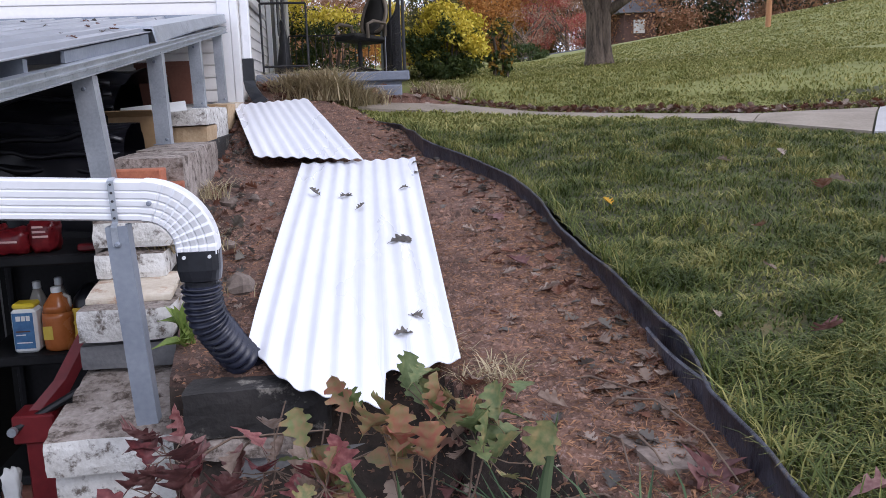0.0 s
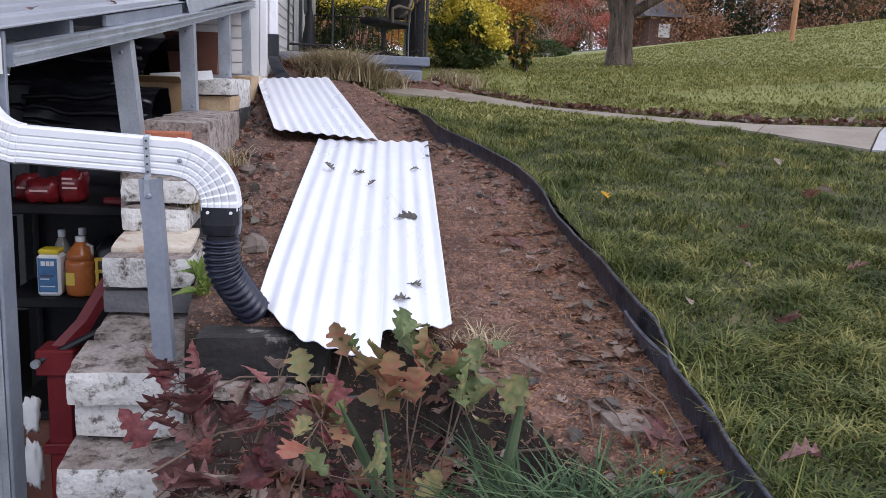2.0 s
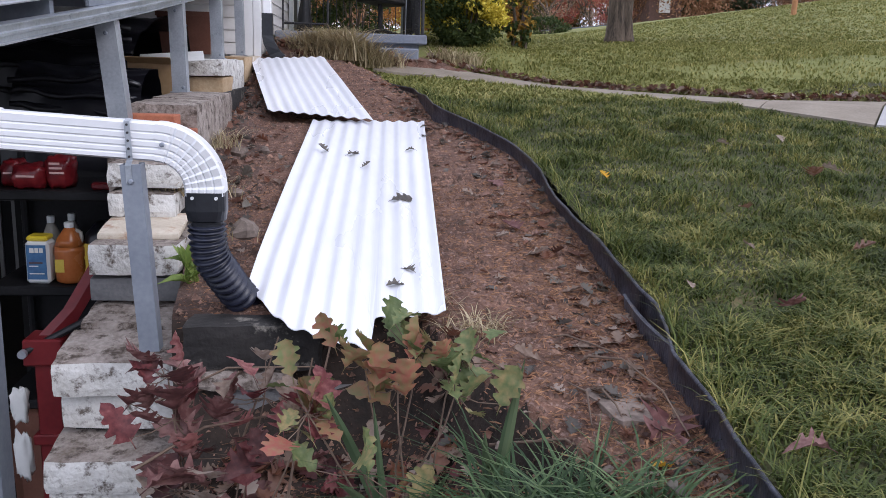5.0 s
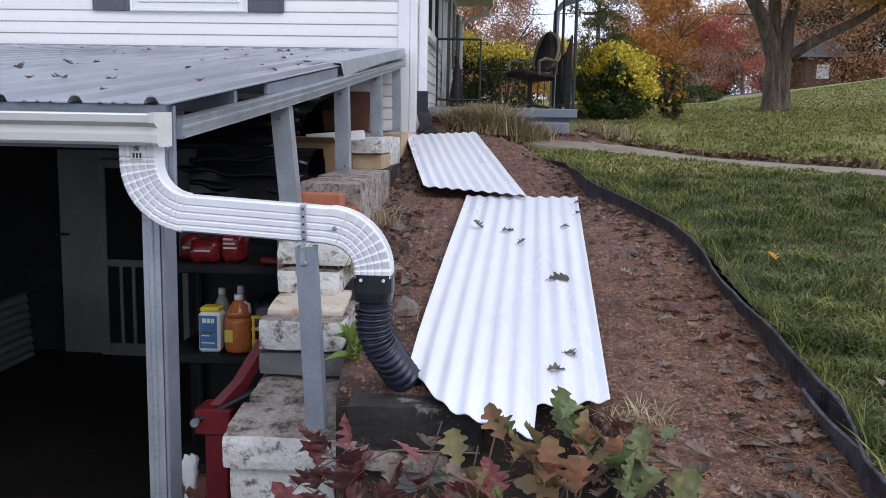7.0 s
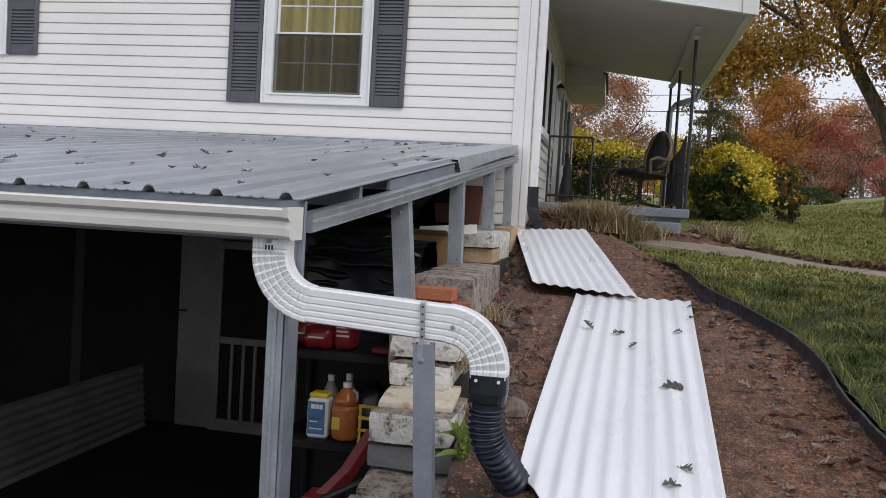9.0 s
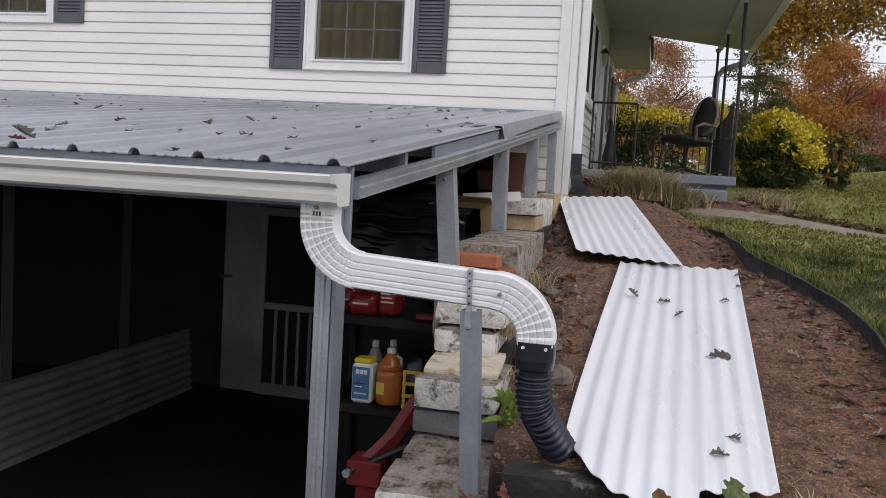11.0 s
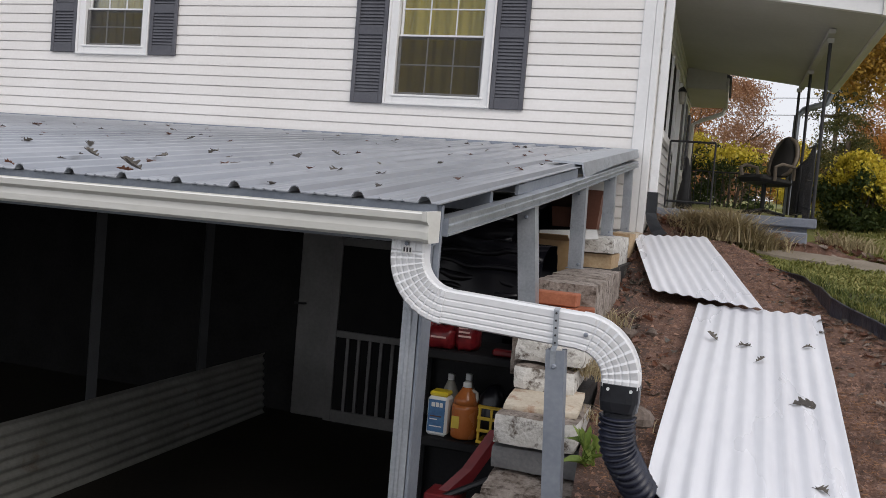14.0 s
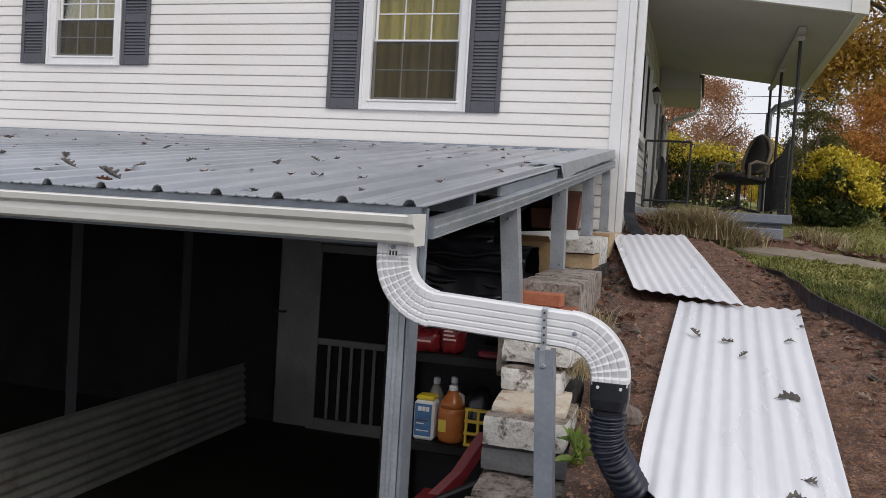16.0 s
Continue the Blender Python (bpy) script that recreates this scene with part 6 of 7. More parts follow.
hyd = [([(-0.08, 1.90, 1.34), (-0.06, 1.90, 1.31), (-0.04, 1.88, 1.28), (0.02, 1.91, 1.30)], ["leaf_maroon", "leaf_maroon", "leaf_red"], 0.09),
       ([(-0.02, 1.85, 1.22), (0.05, 1.86, 1.21), (0.02, 1.82, 1.16), (-0.08, 1.84, 1.21), (0.01, 1.88, 1.26), (-0.10, 1.86, 1.25)], ["leaf_maroon", "leaf_red", "leaf_maroon"], 0.09),
       ([(0.15, 1.91, 1.26), (0.22, 1.90, 1.23), (0.19, 1.93, 1.30), (0.11, 1.89, 1.24), (0.26, 1.82, 1.25)], ["leaf_red", "leaf_maroon", "leaf_pale"], 0.085),
       ([(0.11, 1.86, 1.18), (0.17, 1.85, 1.15), (0.08, 1.82, 1.13), (0.14, 1.80, 1.12), (0.22, 1.80, 1.16)], ["leaf_maroon", "leaf_red"], 0.085),
       ([(0.30, 1.72, 1.30), (0.31, 1.66, 1.29), (0.26, 1.70, 1.26), (0.34, 1.66, 1.33)], ["leaf_red", "leaf_pale", "leaf_orange"], 0.095),
       ([(-0.05, 1.75, 1.06), (-0.06, 1.77, 1.10), (0.01, 1.77, 1.06), (0.10, 1.80, 1.08)], ["leaf_pale", "leaf_maroon"], 0.10)]
leafy("hydrangea", (0.06, 1.80, bed_z(0.06, 1.80) - 0.02), "oakleaf hydrangea with drooping maroon and brown leaves", "shrub", hyd, 1.2)
for pts in ([(-0.10, 1.80, 1.12), (0.05, 1.85, 1.20), (0.22, 1.90, 1.21), (0.40, 1.85, 1.30)], [(0.24, 1.75, 1.0), (0.27, 1.85, 1.2), (0.30, 1.88, 1.36)], [(0.0, 1.75, 0.95), (0.10, 1.65, 1.0), (0.26, 1.55, 1.08)],
            [(0.72, 1.8, 1.17), (0.88, 1.72, 1.22), (1.0, 1.6, 1.18), (1.12, 1.45, 1.10)], [(0.84, 1.95, 1.23), (0.98, 1.80, 1.24), (1.05, 1.70, 1.21)], [(0.30, 1.9, 1.2), (0.33, 1.92, 1.33), (0.35, 1.93, 1.42)],
            [(0.93, 2.13, 1.20), (1.03, 2.10, 1.285), (1.10, 2.02, 1.305), (1.14, 1.82, 1.295), (1.15, 1.66, 1.25)], [(0.98, 1.98, 1.24), (1.01, 1.88, 1.275), (1.02, 1.80, 1.27), (1.03, 1.72, 1.235)], [(0.80, 2.22, 1.18), (0.92, 2.05, 1.25), (0.97, 1.88, 1.27), (0.95, 1.75, 1.24)],
            [(0.86, 2.30, 1.26), (1.0, 2.24, 1.30), (1.12, 2.10, 1.29)], [(-0.12, 2.10, 1.16), (0.06, 2.14, 1.24), (0.30, 2.12, 1.25)], [(0.10, 2.05, 1.05), (0.16, 2.08, 1.22), (0.20, 2.10, 1.34)]):
    solid("twig", stems(pts, 0.004, 0.002), M["twig"], "thin dry twig sticking out of the leaf litter", "twig", "dry twigs")


def sword(p, q, w, name, label):
    """A sword-shaped leaf from p to its tip q, folded along the middle."""
    p, q = Vector(p), Vector(q)
    m = Mesh()
    rows = []
    side = (q - p).cross(Vector((0, 1, 0.2))).normalized()
    for i in range(9):
        t = i / 8
        c = p.lerp(q, t) + Vector((0, -0.03 * t * t, -0.04 * t * t * (q - p).length))
        k = w * (1 - t ** 2.2) * (0.7 + 0.6 * t)
        rows.append([c - side * k, c + Vector((0, -0.003, 0.002)), c + side * k, c + Vector((0, 0.002, -0.001))])
    m.sweep(rows)
    return m


iris = thing("iris", (0.62, 1.66, 1.08), "iris clump with grey-green sword leaves", "iris")
for p, q, w in (((0.72, 1.66, 1.10), (0.755, 1.64, 1.47), 0.012), ((0.71, 1.66, 1.10), (0.74, 1.66, 1.38), 0.012), ((0.70, 1.67, 1.10), (0.68, 1.66, 1.29), 0.011), ((0.46, 1.66, 1.08), (0.34, 1.66, 1.38), 0.015), ((0.47, 1.66, 1.06), (0.36, 1.62, 1.20), 0.013),
                ((0.44, 1.62, 1.02), (0.30, 1.56, 1.12), 0.016), ((0.47, 1.64, 1.07), (0.44, 1.66, 1.36), 0.009), ((0.52, 1.6, 1.05), (0.60, 1.58, 1.24), 0.010), ((0.75, 1.64, 1.10), (0.66, 1.60, 1.30), 0.010)):
    part("leaf", sword(p, q, w, "leaf", ""), M["iris"], iris)
for cx, cy, n_, sd_ in ((0.84, 1.45, 300, 21), (1.01, 1.42, 280, 22), (0.72, 1.47, 130, 23)):
    g = np.random.default_rng(sd_)
    pts = [(cx + 0.045 * g.normal(), cy + 0.045 * g.normal(), 1.06) for _ in range(n_)]
    v, f = blades(pts, 0.27, 0.0088, 1.05, sd_, 0.34)
    ob = tagged(new("monkey_grass", quick("monkey_grass", v, f, M["liriope"])), "arching dark green clump of monkey grass", "grass clump", "monkey grass clumps")
weed = thing("weed", (-0.14, 2.80, 1.28), "small green weed growing beside the block wall", "weed")
for k in range(14):
    o = part("leaf", LEAVES["leaf_weed"][k % 4], None, weed)
    s = rnd.uniform(0.08, 0.12)
    o.matrix_basis = pose(-0.15 + rnd.uniform(-0.03, 0.03), 2.78, 1.33 + rnd.uniform(-0.04, 0.05), rnd.uniform(20, 70), 0, 40 * k) @ Matrix.Diagonal((s * 0.6, s, s, 1))
for x, y, z, n_, hgt, sd_ in ((-0.27, 3.30, 1.52, 110, 0.11, 31), (-0.20, 3.42, 1.50, 120, 0.13, 52), (-0.14, 3.05, 1.40, 60, 0.08, 53), (-0.30, 4.35, 1.60, 110, 0.14, 54), (0.06, 8.75, 2.0, 380, 0.30, 32), (0.26, 8.52, 1.97, 700, 0.40, 33), (0.44, 8.60, 1.95, 420, 0.32, 34), (-0.12, 8.75, 2.02, 260, 0.26, 39), (0.62, 8.75, 1.93, 260, 0.26, 50), (0.02, 8.45, 1.97, 240, 0.24, 51), (1.35, 9.6, 1.9, 200, 0.28, 35), (1.6, 9.9, 1.92, 160, 0.22, 36), (0.62, 2.55, 1.28, 130, 0.09, 37), (0.76, 2.35, 1.26, 160, 0.09, 38)):
    g = np.random.default_rng(sd_)
    sp_ = 0.05 if hgt < 0.2 else 0.10
    if y > 8:
        z = max(mound_z(x, y), lawn_z(x, y)) - 0.02
    v, f = blades([(x + sp_ * g.normal(), y + sp_ * g.normal(), z) for _ in range(n_)], hgt, 0.004 if hgt < 0.2 else 0.010, 1.1 if hgt < 0.2 else 1.25, sd_, 0.4 if hgt < 0.2 else 0.3)
    tagged(new("dry_grass_clump", quick("dry_grass_clump", v, f, M["dry_grass"])), "tangled clump of tan dry grass", "grass clump", "dry grass clumps")

# crumbs, straw and leaf scraps on the soil
g = np.random.default_rng(5)
cv, cf = [], []
for _ in range(26000):
    y = g.uniform(1.0, 8.0) if g.random() < 0.45 else g.uniform(1.0, 4.2)
    x = g.uniform(bed_left(y) + 0.01, edge_x(y) - 0.02)
    z = bed_top(x, y)
    s = 0.0050 * g.lognormal(0, 0.45) * (1.0 if y < 4 else 1.5)
    k = len(cv)
    for dx, dy, dz in ((1, 0, 0), (-0.6, 0.9, 0), (-0.6, -0.9, 0), (0, 0, 1.0)):
        cv.append((x + s * dx * g.uniform(0.6, 1.4), y + s * dy * g.uniform(0.6, 1.4), z + s * dz * g.uniform(0.5, 1.3) - 0.001))
    cf += [(k, k + 1, k + 3), (k + 1, k + 2, k + 3), (k + 2, k, k + 3)]
tagged(new("soil_crumbs", quick("soil_crumbs", cv, cf, M["clump"])), "crumbs of reddish soil over the bed", "soil", kind="stuff")
cv, cf = [], []
for _ in range(17000):
    y = g.uniform(1.0, 8.0) if g.random() < 0.4 else g.uniform(1.0, 4.0)
    x = g.uniform(bed_left(y) + 0.02, edge_x(y) - 0.01)
    if g.random() < 0.4:
        x = edge_x(y) - abs(g.normal()) * 0.2
    z = bed_top(x, y) + 0.004
    a, ln_, w = g.uniform(0, 6.28), g.uniform(0.008, 0.036), g.uniform(0.0005, 0.0014)
    dx, dy = math.cos(a), math.sin(a)
    lift_ = g.uniform(-0.004, 0.012)
    k = len(cv)
    cv += [(x - dy * w, y + dx * w, z), (x + dy * w, y - dx * w, z), (x + dx * ln_ + dy * w, y + dy * ln_ - dx * w, z + lift_), (x + dx * ln_ - dy * w, y + dy * ln_ + dx * w, z + lift_), (x + dx * ln_ * 0.5, y + dy * ln_ * 0.5, z + 0.004)]
    cf += [(k, k + 1, k + 4), (k + 1, k + 2, k + 4), (k + 2, k + 3, k + 4), (k + 3, k, k + 4)]
tagged(new("straw_scraps", quick("straw_scraps", cv, cf, M["straw"])), "scraps of straw and bark over the soil bed", "debris", kind="stuff")


def litter(name, pts, keys, smin, smax, label, seed, tilt=25):
    """Joined leaf litter that nobody could count."""
    r = random.Random(seed)
    src = {k: [(np.array([q.co[:] for q in me.vertices]), [tuple(p.vertices) for p in me.polygons if len(p.vertices) == 4]) for me in LEAVES[k]] for k in keys}
    by = {k: ([], []) for k in keys}
    for p in pts:
        k = r.choice(keys)
        co, fs = src[k][r.randrange(4)]
        s = r.uniform(smin, smax)
        m = np.array((pose(p[0], p[1], p[2], r.uniform(-tilt, tilt), r.uniform(-tilt, tilt), r.uniform(0, 360)) @ Matrix.Diagonal((s, s, s, 1))))
        vv, ff = by[k]
        o = len(vv)
        vv += (co @ m[:3, :3].T + m[:3, 3]).tolist()
        ff += [tuple(i + o for i in q) for q in fs]
    for k in keys:
        if by[k][0]:
            tagged(new(name, quick(name, by[k][0], by[k][1], M[k])), label, "leaves", kind="stuff")


pts = []
for _ in range(900):
    x, y = rnd.uniform(-0.06, 0.95), rnd.uniform(0.9, 2.33)
    if x > 0.70 and y > 1.45:
        continue
    pts.append((x, y, bed_z(x, y) + rnd.uniform(0.0, 0.03)))
litter("leaf_litter", pts, ["leaf_brown", "leaf_maroon", "leaf_pale", "leaf_red"], 0.05, 0.10, "deep litter of brown and maroon fallen leaves", 3, 40)
pts = []
for _ in range(1050):
    y = rnd.uniform(1.2, 8.0)
    x = rnd.uniform(bed_left(y) + 0.04, edge_x(y) - 0.03) if rnd.random() < 0.55 else edge_x(y) - abs(rnd.gauss(0, 0.13)) - 0.03
    if 0.05 < x < 0.82 and 2.3 < y < 5.6 or (-0.5 < x < 0.5 and y > 5.5):
        continue
    pts.append((x, y, bed_top(x, y) + 0.006))
litter("leaf_scraps", pts, ["leaf_brown", "leaf_grey", "leaf_pale"], 0.022, 0.062, "small dead leaf scraps scattered on the soil", 4, 18)
pts = []
for _ in range(140):
    x = rnd.uniform(-6.5, -0.7)
    y = rnd.uniform(2.5, 7.5)
    pts.append((x, y, roof_z(y) + 0.012))
litter("roof_leaves", pts, ["leaf_grey", "leaf_brown"], 0.025, 0.065, "dead leaves scattered on the metal roof", 6, 7)
pts = [(rnd.uniform(0.3, 1.6), rnd.uniform(8.6, 10.2), 0) for _ in range(120)] + [(rnd.uniform(-0.45, 0.2), rnd.uniform(8.2, 9.3), 0) for _ in range(160)]
litter("leaf_pile", [(x, y, mound_z(x, y) + rnd.uniform(0.0, 0.05)) for x, y, _ in pts], ["leaf_brown", "leaf_pale"], 0.06, 0.10, "drift of brown leaves and twigs against the porch", 8, 40)
pts = []
for _ in range(700):
    i = rnd.choice((1, 2, 2, 3, 3, 4, 4, 5, 5, 6))
    (bx_, by_), (dx_, dy_) = walk_rows[i][1], walk_rows[i + 1][1]
    u = rnd.random()
    pts.append((bx_ + (dx_ - bx_) * u + rnd.uniform(-0.03, 0.14), by_ + (dy_ - by_) * u + rnd.uniform(-0.03, 0.20), 0))
litter("walk_leaves", [(x, y, lawn_z(x, y) + 0.025 + rnd.uniform(0, 0.03)) for x, y, _ in pts], ["leaf_brown", "leaf_brown", "leaf_pale"], 0.04, 0.08, "brown leaves drifted along the sidewalk edge", 9, 40)


def fallen(key, x, y, z, size, yaw, label, rx=6, ry=-5):
    o = tagged(new("fallen_leaf", LEAVES[key][int(abs(x * 37 + y * 11)) % 4]), label, "leaf", "fallen leaves")
    x, y = x + 0.45 * size * math.sin(radians(yaw)), y - 0.45 * size * math.cos(radians(yaw))
    o.matrix_basis = pose(x, y, z, rx, ry, yaw) @ Matrix.Diagonal((size, size, size, 1))
    return o


for x, y, s, a in ((0.205, 4.60, 0.085, 60), (0.372, 4.52, 0.09, -50), (0.44, 4.22, 0.06, -60), (0.679, 4.62, 0.06, 80), (0.783, 5.0, 0.055, 20), (0.593, 3.60, 0.125, -70), (0.57, 2.72, 0.07, 40), (0.53, 2.58, 0.085, -80), (0.80, 5.3, 0.05, 100)):
    fallen("leaf_grey", x, y, sheet_z(x, y) + 0.012, s * 0.85, a, "curled dead leaf lying on the white corrugated sheet", 14, 8)
for x, y, s, a in ((1.11, 1.70, 0.15, 150), (1.02, 2.18, 0.08, 70), (1.19, 2.19, 0.07, 140), (1.19, 2.33, 0.09, 200), (1.00, 3.23, 0.11, 30), (0.90, 3.7, 0.09, 100), (1.05, 3.9, 0.10, 200), (1.09, 4.3, 0.09, 60), (1.05, 2.9, 0.08, 260), (1.10, 2.48, 0.09, 20), (1.12, 2.2, 0.085, 310), (0.86, 2.1, 0.08, 75)):
    fallen("leaf_pale" if s < 0.1 else "leaf_maroon", x, y, bed_top(x, y) + 0.012, s, a, "dry lobed oak leaf lying on the soil")
for key, x, y, s, a in (("leaf_yellow", 1.471, 3.61, 0.075, 30), ("leaf_pale", 2.578, 3.70, 0.14, 60), ("leaf_brown", 2.45, 3.6, 0.15, 160), ("leaf_maroon", 1.61, 2.11, 0.13, 200), ("leaf_pale", 1.712, 2.65, 0.08, 20), ("leaf_pale", 2.303, 4.30, 0.10, 90), ("leaf_pale", 2.652, 4.38, 0.09, 10),
                        ("leaf_maroon", 1.30, 1.44, 0.11, 70), ("leaf_yellow", 1.05, 1.56, 0.075, 120), ("leaf_brown", 1.9, 3.1, 0.10, 140), ("leaf_pale", 1.38, 2.3, 0.06, 0), ("leaf_brown", 2.1, 2.6, 0.1, 240)):
    fallen(key, x, y, (lawn_z(x, y) + 0.055) if x > 1.25 else bed_top(x, y) + 0.012, s * 0.72, a, "fallen autumn leaf caught in the grass" if x > 1.25 else "yellow leaf on the soil", 12, 10)
for key, x, y, s in (("leaf_brown", -2.47, 2.99, 0.13), ("leaf_brown", -1.92, 2.56, 0.16), ("leaf_brown", -1.89, 3.81, 0.12), ("leaf_brown", -1.88, 4.24, 0.10), ("leaf_brown", -1.38, 3.21, 0.12), ("leaf_brown", -1.16, 3.18, 0.09), ("leaf_brown", -2.43, 3.88, 0.11), ("leaf_brown", -2.26, 3.21, 0.10), ("leaf_brown", -2.97, 3.57, 0.10), ("leaf_brown", -3.25, 4.85, 0.10)):
    fallen("leaf_grey", x, y, roof_z(y) + 0.020, s * 0.62, rnd.uniform(0, 360), "curled dead leaf lying on the metal roof", 7, 5)
for x, y, z, s in ((-0.01, 3.05, 1.43, 0.055), (0.864, 2.05, 1.175, 0.028), (0.90, 2.02, 1.18, 0.018), (0.87, 1.92, 1.15, 0.05), (0.78, 1.95, 1.10, 0.03), (0.95, 1.60, 1.20, 0.016), (-0.10, 4.56, 1.565, 0.03), (-0.2, 4.36, 1.575, 0.04), (-0.12, 3.7, 1.47, 0.03), (0.75, 1.78, 1.17, 0.02), (0.90, 2.9, 1.33, 0.02)):
    rk_ = Mesh()
    rk_.sweep([[(s * rr * math.cos(a), s * rr * math.sin(a) * 0.8, s * zz) for a in (2 * math.pi * q / 9 for q in range(9))] for rr, zz in ((0.35, -0.5), (0.8, -0.3), (1.0, 0.1), (0.7, 0.5), (0.25, 0.7))])
    rk_.v = [tuple(Vector(p) + Vector((x, y, z))) for p in rk_.v]
    solid("stone", rk_.roughen(s * 0.35, 1.2 / s), M["rock"], "small rough pale stone on the soil", "stone", "garden stones")


pts = []
for _ in range(170):
    y = rnd.uniform(3.2, 7.4)
    x = bed_left(y) + abs(rnd.gauss(0, 0.14)) + 0.02
    pts.append((x, y, bed_top(x, y) + 0.01))
litter("wall_litter", pts, ["leaf_grey", "leaf_brown"], 0.035, 0.075, "dark leaf debris gathered along the block wall", 14, 45)


# ---- trees ----
def limb(p, d, length, r, depth, out, tips, rr):
    """A branch that bends and forks."""
    pts, rad = [Vector(p)], [r]
    d = Vector(d).normalized()
    for i in range(5):
        d = (d + Vector((rr.uniform(-0.18, 0.18), rr.uniform(-0.18, 0.18), rr.uniform(-0.06, 0.12)))).normalized()
        pts.append(pts[-1] + d * length / 5)
        rad.append(r * (1 - 0.11 * (i + 1)))
    out.tube(pts, rad, 8 if depth > 1 else 5)
    tips.append(pts[-1])
    if depth:
        for k in range(3 if depth > 1 else 2):
            q = pts[2 + rr.randrange(4)]
            nd = (d + Vector((rr.uniform(-0.9, 0.9), rr.uniform(-0.9, 0.9), rr.uniform(-0.15, 0.6)))).normalized()
            limb(q, nd, length * rr.uniform(0.55, 0.8), r * 0.55, depth - 1, out, tips, rr)


def crown_mesh(centres, spread, n, size, seed, name, material):
    """Many small leaves in uneven clumps round the branch ends."""
    g = np.random.default_rng(seed)
    c = np.asarray(centres, float)
    pick = c[g.integers(0, len(c), n)]
    off = g.normal(0, 1, (n, 3)) * spread * np.array([1, 1, 0.7])
    p = pick + off
    a, b = g.normal(0, 1, (n, 3)), g.normal(0, 1, (n, 3))
    a /= np.linalg.norm(a, axis=1)[:, None]
    b -= a * (a * b).sum(1)[:, None]
    b /= np.linalg.norm(b, axis=1)[:, None]
    s = (size * g.uniform(0.6, 1.4, n))[:, None]
    v = np.stack([p - a * s, p - b * s * 0.45, p + a * s, p + b * s * 0.45], 1).reshape(-1, 3)
    f = (np.arange(n) * 4)[:, None] + np.arange(4)[None]
    return quick(name, v, f, material)


def tree(x, y, h, width, material, n, size, label, seed, trunk_r=0.15, bare=0.25, base=None, category="tree", kind="tree"):
    rr = random.Random(seed)
    z = lawn_z(x, y) - 0.05 if base is None else base
    t = thing(kind, (x, y, z), label, category, "background trees")
    tr = Mesh()
    top = Vector((x + rr.uniform(-0.3, 0.3), y, z + h * 0.55))
    tr.tube([(x, y, z), (x + 0.05, y, z + h * bare), top], [trunk_r * 1.25, trunk_r, trunk_r * 0.5], 8)
    tips = []
    for k in range(7):
        a = rr.uniform(0, 6.28)
        st_ = Vector((x, y, z + h * (bare + 0.35 * k / 7)))
        limb(st_, (math.cos(a), math.sin(a), 0.9), width * 0.45, trunk_r * 0.45, 1, tr, tips, rr)
    part("trunk", tr, M["bark"], t)
    cs = []
    for k in range(60):
        a, e = rr.uniform(0, 6.28), rr.uniform(-1, 1)
        q = math.sqrt(1 - e * e) * rr.uniform(0.45, 1.0)
        cs.append((x + width / 2 * q * math.cos(a), y + width / 2 * q * math.sin(a), z + h * (bare + (1 - bare) * (0.5 + 0.48 * e))))
    if n:
        part("crown", crown_mesh(cs, width * 0.085, int(n * 2.2), size * 0.66, seed, "crown", material), None, t)
    return t


# the big double-trunked tree on the lawn
BX, BY = 5.43, 16.8
BZ = lawn_z(BX, BY)
bt_ = thing("maple_tree", (BX, BY, BZ), "large double-trunked tree with golden brown leaves on the lawn", "tree")
tk = Mesh()
tips = []
tk.tube([(BX - 0.10, BY, BZ - 0.15), (BX - 0.09, BY, BZ + 0.12), (BX - 0.09, BY, BZ + 0.45), (BX - 0.10, BY, BZ + 1.0), (BX - 0.36, BY - 0.1, BZ + 1.65), (BX - 1.05, BY - 0.2, BZ + 2.8), (BX - 1.7, BY - 0.5, BZ + 4.2)], [0.27, 0.20, 0.165, 0.15, 0.125, 0.11, 0.08], 14)
tk.tube([(BX + 0.13, BY + 0.05, BZ - 0.15), (BX + 0.12, BY + 0.05, BZ + 0.15), (BX + 0.10, BY + 0.05, BZ + 0.5), (BX + 0.13, BY + 0.05, BZ + 1.1), (BX + 0.16, BY + 0.1, BZ + 1.6), (BX + 0.5, BY + 0.2, BZ + 3.1), (BX + 0.75, BY + 0.3, BZ + 4.6)], [0.24, 0.17, 0.135, 0.12, 0.11, 0.09, 0.07], 14)
tk.tube([(BX - 0.07, BY, BZ + 0.9), (BX - 0.10, BY + 0.1, BZ + 1.6), (BX - 0.18, BY + 0.1, BZ + 3.1), (BX - 0.05, BY + 0.2, BZ + 4.9)], [0.12, 0.125, 0.11, 0.07], 12)
tk.tube([(BX + 0.14, BY + 0.05, BZ + 1.0), (BX + 0.55, BY, BZ + 1.28), (BX + 1.2, BY - 0.1, BZ + 1.62), (BX + 2.1, BY - 0.3, BZ + 2.2), (BX + 3.2, BY - 0.5, BZ + 2.9)], [0.10, 0.095, 0.085, 0.065, 0.04], 10)
tk.roughen(0.022, 6)
rr = random.Random(4)
